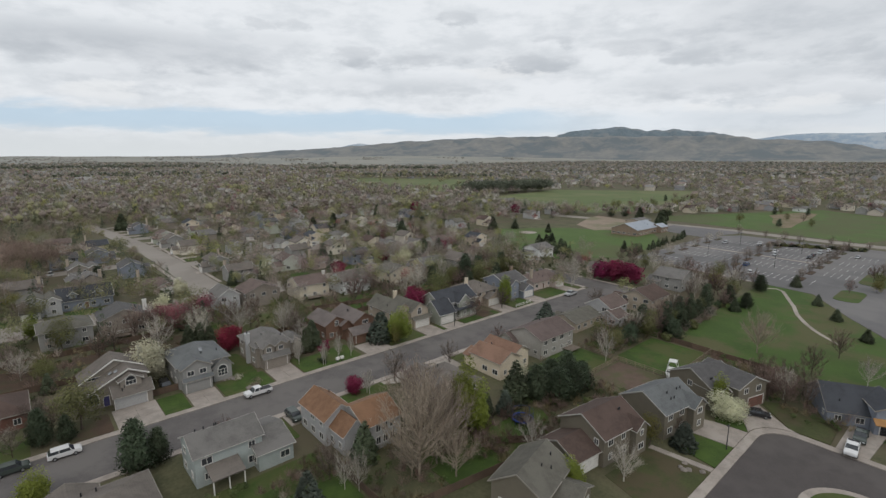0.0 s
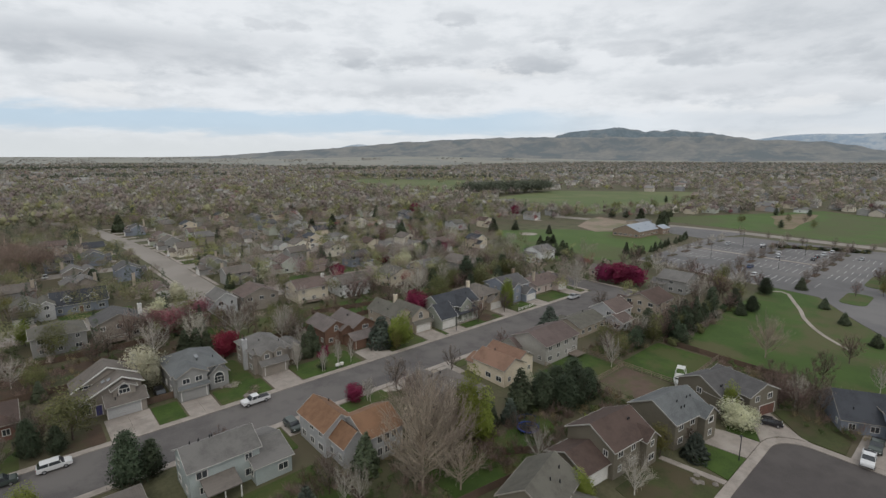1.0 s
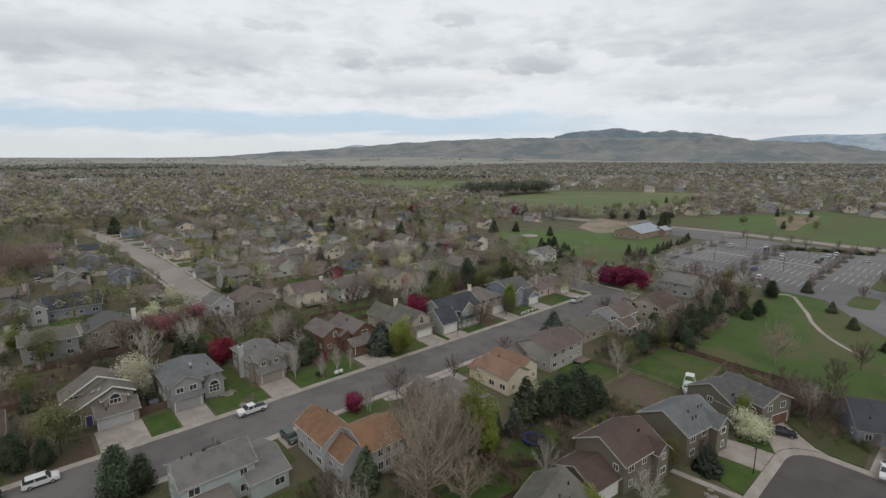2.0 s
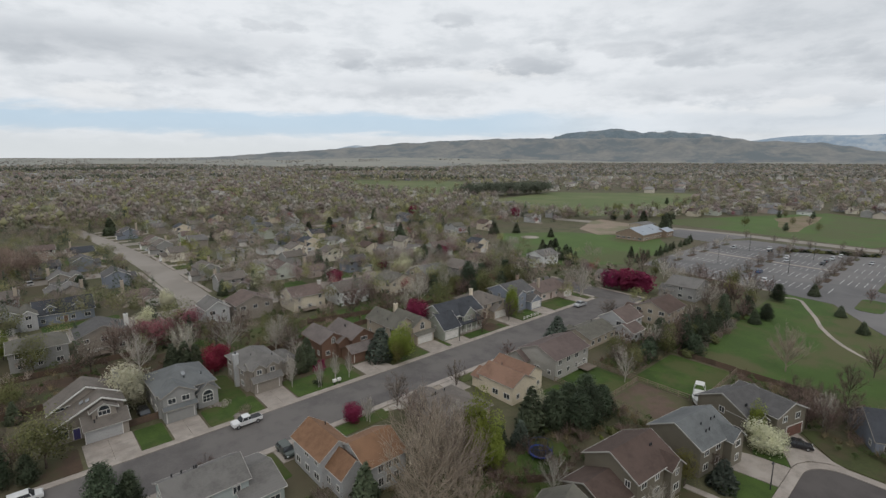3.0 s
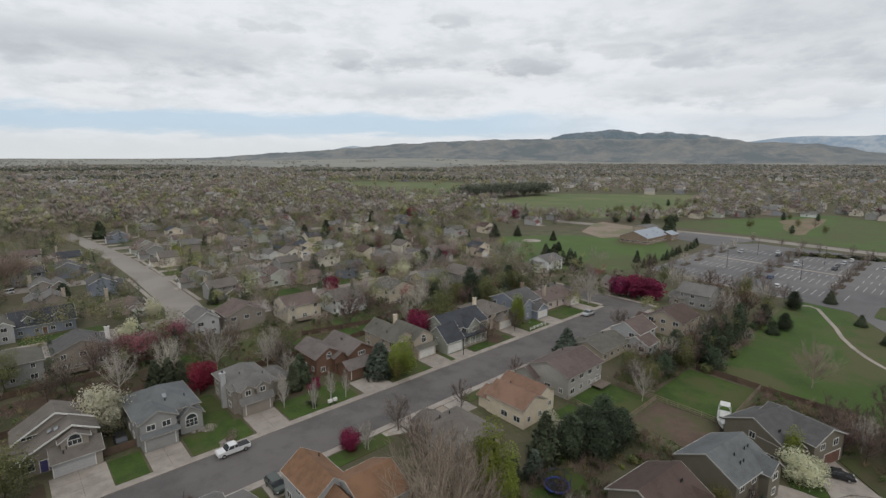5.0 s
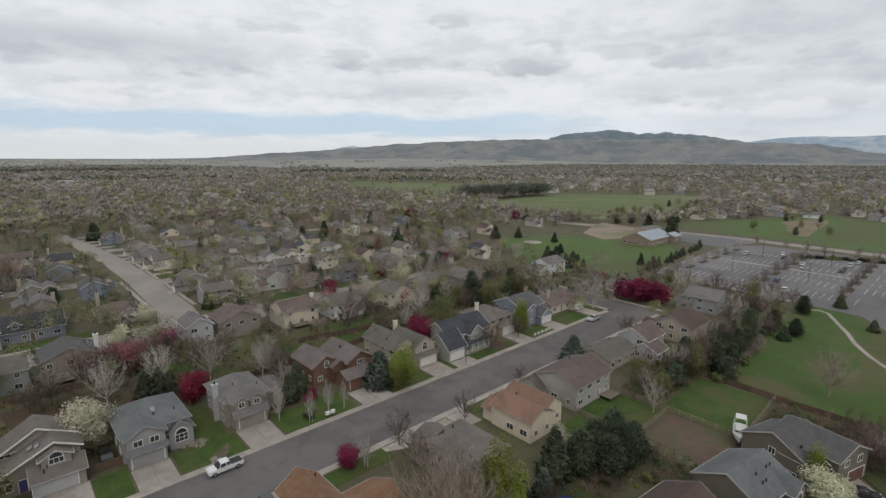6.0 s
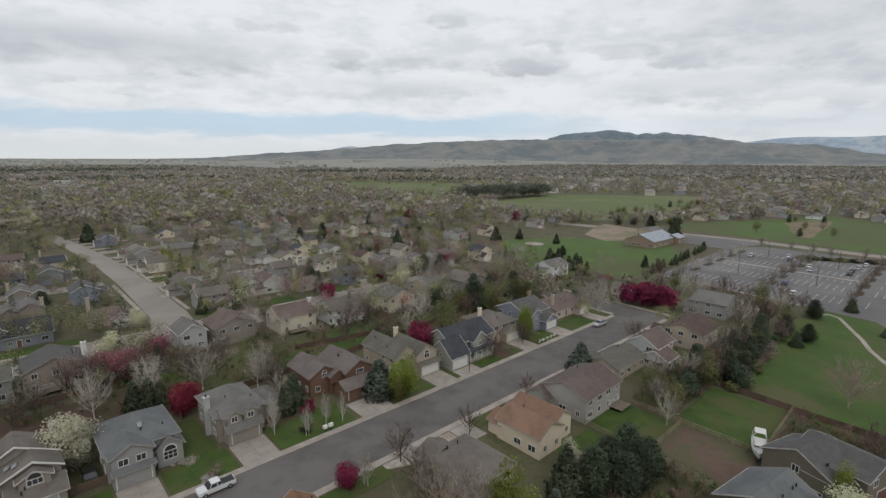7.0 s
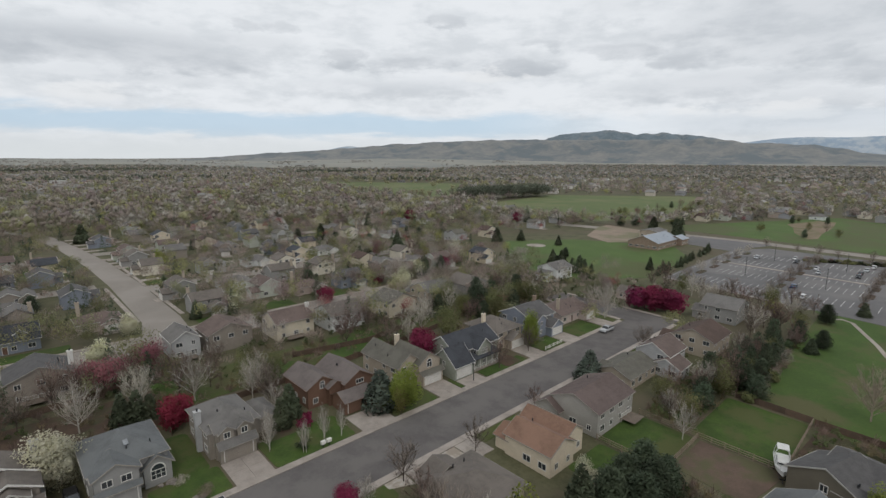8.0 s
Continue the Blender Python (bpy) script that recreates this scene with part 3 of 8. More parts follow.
def lattice(bm, xs, ys, z0, z1):
    """One connected frame: bars at every other gap of xs and ys, openings between."""
    vs = {}

    def vert(i, j, z):
        if (i, j, z) not in vs:
            vs[i, j, z] = bm.verts.new((xs[i], ys[j], z1 if z else z0))
        return vs[i, j, z]
    nx, ny = len(xs) - 1, len(ys) - 1
    solid = {(i, j) for i in range(nx) for j in range(ny) if i % 2 == 0 or j % 2 == 0}
    for i, j in solid:
        bm.faces.new((vert(i, j, 1), vert(i + 1, j, 1), vert(i + 1, j + 1, 1), vert(i, j + 1, 1)))
        for (di, dj), (a, b) in {(0, -1): ((i, j), (i + 1, j)), (1, 0): ((i + 1, j), (i + 1, j + 1)), (0, 1): ((i + 1, j + 1), (i, j + 1)), (-1, 0): ((i, j + 1), (i, j))}.items():
            if (i + di, j + dj) not in solid:
                bm.faces.new((vert(*a, 0), vert(*b, 0), vert(*b, 1), vert(*a, 1)))


def window(parent, m, w, h, bars=1, trim=WHITE, arch=False, cross=0):
    """Frame with a recessed pane, glazing bars; origin in the middle."""
    t, d = 0.10, 0.07
    bm = bmesh.new()
    xs, ys = [-w / 2, -w / 2 + t], [-h / 2, -h / 2 + t]
    for i in range(bars):
        x = -w / 2 + w * (i + 1) / (bars + 1)
        xs += [x - 0.035, x + 0.035]
    for i in range(cross):
        y = -h / 2 + h * (i + 1) / (cross + 1)
        ys += [y - 0.03, y + 0.03]
    xs, ys = xs + [w / 2 - t, w / 2], ys + [h / 2 - t, h / 2]
    lattice(bm, xs, ys, -0.02, d)
    if arch:
        prism(bm, [((w / 2 + 0.02) * math.cos(a) * s, h / 2 + 0.001 + (w / 2 + 0.02) * math.sin(a) * s) for s, seq in ((1, range(0, 9)), (0.84, range(8, -1, -1))) for a in [math.pi * i / 8 for i in seq]], "z", -0.02, d)
    fr = part("window", bm, trim, parent)
    fr.matrix_local = m
    bm = bmesh.new()
    box(bm, -w / 2 + t + 0.002, w / 2 - t - 0.002, -h / 2 + t + 0.002, h / 2 - t - 0.002, -0.03, 0.02)
    if arch:
        prism(bm, [(w / 2 * 0.82 * math.cos(math.pi * i / 8), h / 2 + 0.01 + w / 2 * 0.82 * math.sin(math.pi * i / 8)) for i in range(9)], "z", -0.03, 0.02)
    part("pane", bm, GLASS, fr)
    return fr


def garage_door(parent, m, w, h, mat, plain=False):
    """Sectional door: four long panels with grooves between, in a frame."""
    if plain:
        bm = bmesh.new()
        prism(bm, [(-0.04, 0.0)] + [q for i in range(4) for q in ((0.03, h * i / 4 + 0.02), (0.03, h * (i + 1) / 4 - 0.02), (0.012, h * (i + 1) / 4))] + [(-0.04, h)], "x", -w / 2, w / 2)
        bmesh.ops.transform(bm, matrix=Matrix(((1, 0, 0, 0), (0, 0, 1, 0), (0, 1, 0, 0), (0, 0, 0, 1))), verts=bm.verts[:])
        bmesh.ops.recalc_face_normals(bm, faces=bm.faces[:])
        fr = part("garage_door", bm, mat, parent)
        fr.matrix_local = m
        return fr
    bm = bmesh.new()
    box(bm, -w / 2 - 0.14, -w / 2, 0, h + 0.14, -0.02, 0.06)
    box(bm, w / 2, w / 2 + 0.14, 0, h + 0.14, -0.02, 0.06)
    box(bm, -w / 2, w / 2, h, h + 0.14, -0.02, 0.06)
    fr = part("garage_door", bm, WHITE, parent)
    fr.matrix_local = m
    for i in range(4):
        bm = bmesh.new()
        box(bm, -w / 2 + 0.01, w / 2 - 0.01, h * i / 4 + 0.015, h * (i + 1) / 4 - 0.015, -0.04, 0.015)
        for j in range(4):
            x = -w / 2 + w * (j + 0.5) / 4
            box(bm, x - w * 0.105, x + w * 0.105, h * (i + 0.22) / 4, h * (i + 0.78) / 4, 0.0, 0.03)
        part("door_panel", bm, mat, fr)
    return fr


def front_door(parent, m, mat):
    bm = bmesh.new()
    box(bm, -0.62, -0.5, 0, 2.2, -0.02, 0.06)
    box(bm, 0.5, 0.62, 0, 2.2, -0.02, 0.06)
    box(bm, -0.5, 0.5, 2.08, 2.2, -0.02, 0.06)
    fr = part("door", bm, WHITE, parent)
    fr.matrix_local = m
    bm = bmesh.new()
    box(bm, -0.495, 0.495, 0.02, 2.07, -0.04, 0.02)
    for x in (-0.22, 0.22):
        for y in (0.5, 1.45):
            box(bm, x - 0.16, x + 0.16, y - 0.35, y + 0.35, 0.0, 0.035)
    part("door_leaf", bm, mat, fr)
    return fr


def chimney(parent, x, y, z0, z1, mat, w=1.0, d=0.8):
    bm = bmesh.new()
    box(bm, x - w / 2, x + w / 2, y - d / 2, y + d / 2, z0, z1)
    box(bm, x - w / 2 - 0.1, x + w / 2 + 0.1, y - d / 2 - 0.1, y + d / 2 + 0.1, z1, z1 + 0.18)
    ob = part("chimney", bm, mat, parent)
    bm = bmesh.new()
    bmesh.ops.create_cone(bm, segments=10, radius1=0.16, radius2=0.16, depth=0.5, cap_ends=True, matrix=pose(x, y, z1 + 0.43))
    part("flue", bm, METAL, ob)


def blk(x0, x1, y0, y1, h, roof="x", rise=None, z0=0.0, wall=None):
    return {"x": (x0, x1), "y": (y0, y1), "h": h, "roof": roof, "rise": rise, "z0": z0, "wall": wall}


def covered(blocks, me, x, y, z):
    return any(b is not me and b["x"][0] - 0.05 < x < b["x"][1] + 0.05 and b["y"][0] - 0.05 < y < b["y"][1] + 0.05 and z < b["h"] + 1.2 for b in blocks)


def house(x, y, yaw, blocks, wall, roof, label, seed=0, garage=None, door=None, chimneys=(), extra=(), faces="SNEW", trim=WHITE, vents=2, garage_mat=None, win=1.0, group="", skip_windows=(), plain=False):
    """blocks in house axes (front towards -y). garage: (block, u, width); door: (block, face, u, paint)."""
    rnd = random.Random(seed * 7 + 1)
    h = thing("house", pose(x, y, gz(x, y) - 0.02, 0, 0, yaw), label, "house", group)
    edge = WHITE if seed in (6, 8, 28, 64) or 100 <= seed < 200 else EDGE_PALE if seed in (1, 6, 8, 22, 23, 42, 43, 44, 300) or seed >= 100 or seed >= 60 and seed % 3 == 0 else EDGE_BROWN if seed == 4 else EDGE
    for i, b in enumerate(blocks):
        (x0, x1), (y0, y1), hh = b["x"], b["y"], b["h"]
        axis, rise = b["roof"], b["rise"]
        span = (y1 - y0) if axis in ("x", "hip") and (axis == "x" or x1 - x0 >= y1 - y0) else (x1 - x0)
        rise = rise if rise is not None else span * 0.5 * 0.5
        bm = bmesh.new()
        cx, cy = (x0 + x1) / 2, (y0 + y1) / 2
        z0 = b["z0"] - (0.6 if b["z0"] == 0 else 0)
        if axis == "x":
            prism(bm, [(y0, z0), (y1, z0), (y1, hh), (cy, hh + rise), (y0, hh)], "x", x0, x1)
        elif axis == "y":
            prism(bm, [(x0, z0), (x1, z0), (x1, hh), (cx, hh + rise), (x0, hh)], "y", y0, y1)
        else:
            box(bm, x0, x1, y0, y1, z0, hh)
        part("wall", bm, b["wall"] or wall, h)
        bm = bmesh.new()
        if axis == "hip":
            a0, a1, c0, c1 = roof_hip(bm, x0, x1, y0, y1, hh, rise, axis)
            rf = part("roof", bm, roof, h)
            bm = bmesh.new()
            prism(bm, [(a0 - 0.08, c0 - 0.08), (a1 + 0.08, c0 - 0.08), (a1 + 0.08, c1 + 0.08), (a0 - 0.08, c1 + 0.08)], "z", hh - 0.1, hh + 0.06)
            part("gutter", bm, edge, h)
        else:
            g = roof_gable(bm, x0, x1, y0, y1, hh, rise, axis)
            rf = part("roof", bm, roof, h)
            fascia_gable(h, edge, *g, hh, rise, axis, plain)
        if i == 0:
            for k in range(vents):
                u, s = rnd.uniform(0.15, 0.85), rnd.choice((0.35, 0.6))
                if axis == "y":
                    px, py = x0 + (x1 - x0) / 2 * s, y0 + (y1 - y0) * u
                else:
                    px, py = x0 + (x1 - x0) * u, y0 + (y1 - y0) / 2 * s
                zz = hh + rise * s * 0.9
                bm = bmesh.new()
                bmesh.ops.create_cone(bm, segments=8, radius1=0.12, radius2=0.1, depth=1.0, cap_ends=True, matrix=pose(px, py, zz + 0.35))
                part("roof_vent", bm, METAL, rf)
    if garage:
        for gi, u, w in ([garage] if isinstance(garage, tuple) else garage):
            b = blocks[gi]
            garage_door(h, on_face("S", b, u, b["z0"] + 0.05, 0.0), w, 2.2, garage_mat or trim, plain)
    if door:
        bi, f, u, mat = door
        front_door(h, on_face(f, blocks[bi], u, 0.15, 0.0), mat)
    for c in chimneys:
        chimney(h, *c)
    # windows, storey by storey, where no other wing covers the wall
    for i, b in enumerate(blocks):
        if i in skip_windows:
            continue
        for f in faces:
            a0, a1 = b["x"] if f in "SN" else b["y"]
            n = max(1, round((a1 - a0) / 3.6))
            for s in range(2):
                zc = b["z0"] + 1.5 if s == 0 else 4.1
                if s == 0 and b["z0"] > 1.5:
                    zc = b["h"] - 1.1
                if zc + 0.5 > b["h"] or (s == 1 and b["z0"] > 1.5):
                    continue
                for k in range(n):
                    u = a0 + (a1 - a0) * (k + 0.5) / n
                    px, py = {"S": (u, b["y"][0] - 0.3), "N": (u, b["y"][1] + 0.3), "W": (b["x"][0] - 0.3, u), "E": (b["x"][1] + 0.3, u)}[f]
                    if covered(blocks, b, px, py, zc):
                        continue
                    if garage and f == "S" and zc < 2.6 and any(g[0] == i and abs(u - g[1]) < g[2] / 2 + 0.9 for g in ([garage] if isinstance(garage, tuple) else garage)):
                        continue
                    if door and door[0] == i and door[1] == f and zc < 2.6 and abs(u - door[2]) < 1.5:
                        continue
                    if any(abs(px - c[0]) < 1.3 and abs(py - c[1]) < 1.3 for c in chimneys):
                        continue
                    if rnd.random() < ((0.35 if f == "S" else 0.8) if plain else 0.0 if f == "S" else 0.2 if f == "N" else 0.35):
                        continue
                    w, hw = rnd.choice(((1.5, 1.3), (1.2, 1.3), (1.7, 1.3), (1.0, 1.2)))
                    window(h, on_face(f, b, u, zc), min(w * win, (a1 - a0) * 0.6), hw, 1, trim)
    for fn in extra:
        fn(h)
    return h


def extra_window(b, f, u, z, w, hh, bars=1, arch=False, cross=0):
    return lambda h: window(h, on_face(f, b, u, z), w, hh, bars, WHITE, arch, cross)


def porch(x0, x1, y0, y1, z, roofm, n=3):
    """Open porch: floor slab, posts, rail, low roof."""
    def make(h):
        bm = bmesh.new()
        box(bm, x0, x1, y0, y1, -0.3, 0.3)
        part("porch_floor", bm, CONCRETE, h)
        for i in range(n):
            x = x0 + 0.15 + (x1 - x0 - 0.3) * i / (n - 1)
            bm = bmesh.new()
            box(bm, x - 0.09, x + 0.09, y0 + 0.06, y0 + 0.24, 0.3, z)
            part("porch_post", bm, WHITE, h)
        bm = bmesh.new()
        for zz in (0.55, 1.15):
            box(bm, x0 + 0.1, x1 - 0.1, y0 + 0.12, y0 + 0.18, zz, zz + 0.07)
        k = int((x1 - x0) / 0.35)
        for i in range(k):
            x = x0 + 0.2 + (x1 - x0 - 0.4) * i / (k - 1)
            box(bm, x - 0.025, x + 0.025, y0 + 0.125, y0 + 0.175, 0.62, 1.15)
        part("porch_rail", bm, WHITE, h)
        bm = bmesh.new()
        prism(bm, [(y0 - 0.4, z), (y1, z + 0.9), (y1, z + 1.1), (y0 - 0.4, z + 0.2)], "x", x0 - 0.3, x1 + 0.3)
        part("porch_roof", bm, roofm, h)
    return make


def deck(x0, x1, y0, y1, z, rail=True):
    def make(h):
        bm = bmesh.new()
        n = int((y1 - y0) / 0.3)
        top = []
        for i in range(n):
            a, b = y0 + (y1 - y0) * i / n, y0 + (y1 - y0) * (i + 1) / n
            top += [(a + 0.002, z), (b - 0.03, z), (b - 0.016, z - 0.03)]
        prism(bm, [(y1, z - 0.08), (y0 + 0.08, z - 0.08), (y0 + 0.08, z - 0.3), (y0, z - 0.3)] + top, "x", x0, x1)
        part("deck_floor", bm, DECK, h)
        for px in (x0 + 0.1, (x0 + x1) / 2, x1 - 0.1):
            bm = bmesh.new()
            box(bm, px - 0.08, px + 0.08, y0 + 0.05, y0 + 0.21, -0.5, z + (0.95 if rail else -0.06))
            part("deck_post", bm, WHITE if rail else DECK, h)
        if rail:
            bm = bmesh.new()
            box(bm, x0, x1, y0 + 0.08, y0 + 0.16, z + 0.85, z + 0.93)
            box(bm, x0, x1, y0 + 0.1, y0 + 0.14, z + 0.12, z + 0.18)
            k = int((x1 - x0) / 0.3)
            for i in range(k + 1):
                x = x0 + 0.02 + (x1 - x0 - 0.04) * i / k
                box(bm, x - 0.02, x + 0.02, y0 + 0.1, y0 + 0.14, z + 0.18, z + 0.85)
            part("deck_rail", bm, WHITE, h)
    return make


def skylight(x, y, z, tilt, axis):
    def make(h):
        bm = bmesh.new()
        box(bm, -0.35, 0.35, -0.55, 0.55, 0, 0.12, 0.03, pose(x, y, z, tilt if axis == "x" else 0, tilt if axis == "y" else 0))
        part("skylight", bm, SKYLIGHT, h, "pale roof skylight")
    return make


GREY_R, GREY_D = shingle("grey", (0.205, 0.195, 0.185)), shingle("dark_grey", (0.135, 0.13, 0.13))
BLUEGREY_R, TAUPE_R = shingle("blue_grey", (0.178, 0.187, 0.19)), shingle("taupe", (0.20, 0.175, 0.155))
NAVY_R, RUST_R = shingle("slate_blue", (0.075, 0.08, 0.092)), shingle("rust", (0.285, 0.16, 0.095))
BROWN_R, SALMON_R = shingle("brown", (0.12, 0.083, 0.07)), shingle("salmon", (0.29, 0.175, 0.125))
MAUVE_R, OLIVE_R = shingle("mauve_brown", (0.185, 0.14, 0.125)), shingle("olive_grey", (0.17, 0.16, 0.135))
WEATHERED_R = shingle("weathered_mauve", (0.20, 0.17, 0.16))
P_GREY, P_LGREY = paint("grey", (0.30, 0.295, 0.285)), paint("light_grey", (0.42, 0.42, 0.42))
P_TAN, P_CREAM = paint("tan", (0.41, 0.35, 0.28)), paint("cream", (0.68, 0.59, 0.46))
P_WHITE, P_BLUE = paint("white", (0.70, 0.71, 0.70)), paint("blue_grey", (0.225, 0.248, 0.295))
P_OLIVE, P_BROWN = paint("olive", (0.175, 0.155, 0.12)), paint("brown_wood", (0.17, 0.098, 0.068))
P_TAUPE, P_GREEN = paint("taupe", (0.285, 0.25, 0.215)), paint("sage", (0.30, 0.315, 0.265))
P_STONE, MAUVE_D = paint("stone_grey", (0.375, 0.36, 0.33)), shingle("dark_mauve", (0.165, 0.125, 0.115))
P_TEAL = paint("pale_blue_green", (0.38, 0.42, 0.41))
P_YELLOW, P_PINK = paint("pale_yellow", (0.62, 0.555, 0.44)), paint("dusty_pink", (0.54, 0.45, 0.41))


def at0(cx, cy, *bs):
    """Blocks given in place axes, shifted to a house origin."""
    for b in bs:
        b["x"] = (b["x"][0] - cx, b["x"][1] - cx)
        b["y"] = (b["y"][0] - cy, b["y"][1] - cy)
    return list(bs)


def flip(cx, cy, *bs):
    """The same for a house that fronts the other way."""
    for b in bs:
        b["x"] = (cx - b["x"][1], cx - b["x"][0])
        b["y"] = (cy - b["y"][1], cy - b["y"][0])
    return list(bs)


# north side of the street, fronts towards the camera
def catslide(xl, zl, xp, zp, xr, zr, y0, y1, wall, roof, trim=WHITE):
    """Gable towards the street with a long low slope on one side: wall, roof and barge board."""
    def make(h):
        bm = bmesh.new()
        prism(bm, [(xl, -0.6), (xr, -0.6), (xr, zr), (xp, zp), (xl, zl)], "y", y0, y1)
        part("wall", bm, wall, h)
        kl, kr = (zp - zl) / (xp - xl), (zp - zr) / (xr - xp)
        a, c, t = (xl - 0.45, zl - 0.45 * kl), (xr + 0.45, zr - 0.45 * kr), 0.19
        bm = bmesh.new()
        prism(bm, [a, (xp, zp), c, (c[0], c[1] + t), (xp, zp + t), (a[0], a[1] + t)], "y", y0 - 0.45, y1 + 0.35)
        part("roof", bm, roof, h)
        bm = bmesh.new()
        prism(bm, [(a[0] - 0.05, a[1] - 0.08), (xp, zp - 0.1), (c[0] + 0.05, c[1] - 0.08), (c[0] + 0.05, c[1] + t + 0.03), (xp, zp + t + 0.03), (a[0] - 0.05, a[1] + t + 0.03)], "y", y0 - 0.52, y0 - 0.453)
        part("bargeboard", bm, trim, h)
    return make


B = at0(11.5, 119, blk(11.6, 18.3, 112.2, 117, 2.7, "x", 1.5), blk(13.0, 16.8, 113.6, 118, 5.2, "y", 1.1))
house(11.5, 119, 0, B, P_TAUPE, TAUPE_R, "grey-tan two-storey house with white trimmed gables and double garage", 1, (0, 2.9, 5.6), None, [(6.9, 3.6, 0, 8.8, P_LGREY)],
      [catslide(-4.6, 3.0, 3.4, 7.0, 6.7, 5.3, -3.6, 1.0, P_TAUPE, TAUPE_R), catslide(-4.4, 4.4, 1.6, 8.0, 6.6, 5.6, 1.0, 6.4, P_TAUPE, TAUPE_R),
       lambda h: window(h, pose(-3.0, -3.6, 1.6, 90, 0, 0), 1.9, 1.5, 1, WHITE, True), lambda h: front_door(h, pose(-0.9, -3.6, 0.1, 90, 0, 0), DOOR_BLUE), extra_window(B[1], "S", 3.4, 4.6, 2.0, 1.0, 2, True),
       lambda h: window(h, pose(-2.2, 1.0, 4.7, 90, 0, 0), 2.4, 0.7, 2), skylight(0.5, -1.2, 5.9, -27, "y"), skylight(1.4, -1.9, 6.3, -27, "y")], skip_windows=(0, 1), garage_mat=P_LGREY)
B = at0(29, 119, blk(23.6, 34.3, 113.5, 125.4, 5.0, "hip", 2.9), blk(24.0, 29.8, 111.2, 116, 5.1, "y", 1.6), blk(30.6, 34.6, 112.6, 118, 3.4, "y", 1.6), blk(24.1, 29.7, 110.5, 111.4, 2.75, "x", 0.3))
house(29, 119, 0, B, P_GREY, BLUEGREY_R, "grey house with blue-grey hip roof, arched window and garage", 2, (3, -2.2, 4.8), None, (),
      [extra_window(B[1], "S", -3.4, 4.0, 1.5, 1.2), extra_window(B[1], "S", -0.9, 4.0, 1.5, 1.2), extra_window(B[2], "S", 3.6, 1.8, 2.2, 1.6, 2, True, 1), skylight(0.2, -2.6, 7.0, 26, "x")], skip_windows=(1, 2, 3), garage_mat=P_GREY)
B = at0(46, 119, blk(40.8, 49.4, 113.6, 125, 5.0, "hip", 2.6), blk(41.6, 48, 112.8, 116, 5.1, "x", 1.0), blk(41.8, 48, 111.2, 113, 2.7, "x", 0.7), blk(50, 54.5, 116.5, 124, 3.0, "hip", 1.6), blk(42.2, 44.6, 112.2, 115, 5.0, "y", 0.9), blk(45.2, 47.6, 112.2, 115, 5.0, "y", 0.9))
house(46, 119, 0, B, P_TAUPE, GREY_R, "taupe house with grey roof, twin gabled windows and garage", 3, (2, -1.1, 4.9), None, [(-5.6, -1.2, 0, 7.5, P_LGREY)],
      [extra_window(B[4], "S", -2.6, 4.3, 1.2, 1.2), extra_window(B[5], "S", 0.4, 4.3, 1.2, 1.2)], skip_windows=(1, 2, 4, 5), garage_mat=P_TAUPE)
B = at0(69, 120, blk(69.0, 76.0, 115, 127.5, 4.5, "y", 2.1), blk(61.8, 68.6, 118.0, 128.5, 4.4, "y", 2.0), blk(66.4, 73.0, 111.0, 116, 2.6, "x", 1.3), blk(66, 69.6, 116.5, 121, 4.0, "y", 1.1))
house(69, 120, 0, B, P_BROWN, WEATHERED_R, "reddish brown wooden house with twin gables and brown garage", 4, (2, 0.8, 5.4), (3, "S", 0.0, DOOR_PAINT), (), [extra_window(B[1], "S", -3.8, 4.3, 1.2, 1.1, 1, True), extra_window(B[0], "S", 3.6, 4.2, 2.0, 1.1, 2), extra_window(B[0], "W", 4.6, 3.2, 1.0, 1.0)], garage_mat=P_BROWN, skip_windows=(2,))
B = at0(88, 119, blk(81.5, 88.5, 113, 127, 4.9, "y", 2.6), blk(86.3, 92.8, 111.2, 122, 4.9, "y", 2.2), blk(86.5, 92.6, 109.9, 111.4, 2.75, "x", 0.5))
house(88, 119, 0, B, P_TAN, OLIVE_R, "tan house with grey-green roof and white garage door", 5, (2, 1.5, 4.9), (0, "S", -3.5, DOOR_PAINT), [(1.0, 4.0, 0, 8.4, P_CREAM)], [extra_window(B[1], "S", 1.5, 4.3, 1.6, 1.3, 1, True)], skip_windows=(1, 2))
B = at0(104, 115, blk(97, 112.8, 110.2, 120, 5.2, "x", 3.0), blk(94.4, 100.6, 107.4, 115.4, 3.2, "x", 3.5), blk(103.3, 108.1, 108.4, 114, 5.2, "y", 2.2))
house(104, 115, 0, B, P_GREEN, NAVY_R, "sage grey house with dark slate-blue roof and white porch", 6, (1, -6.6, 4.8), (0, "S", 0.6, DOOR_PAINT), (), [porch(-2.6, 6.5, -7.2, -4.9, 2.9, NAVY_R, 5), extra_window(B[1], "W", -3.6, 3.2, 0.9, 1.0), extra_window(B[0], "W", 0.0, 5.6, 0.9, 0.9), extra_window(B[0], "S", -2.4, 4.2, 1.5, 1.4, 1, False, 1), extra_window(B[2], "S", 1.7, 4.3, 2.2, 1.5, 2, False, 1)], skip_windows=(1,))
B = at0(121, 119, blk(115.6, 126.5, 113, 125, 4.8, "hip", 2.7), blk(119, 125, 110.6, 115, 2.8, "y", 1.5))
house(121, 119, 0, B, P_TAN, TAUPE_R, "tan house with brownish hip roof behind bare trees", 7, (1, 1.0, 4.8), (0, "S", -3.8, DOOR_PAINT), [(-4.2, 0, 0, 8.8, P_CREAM)], skip_windows=(1,))
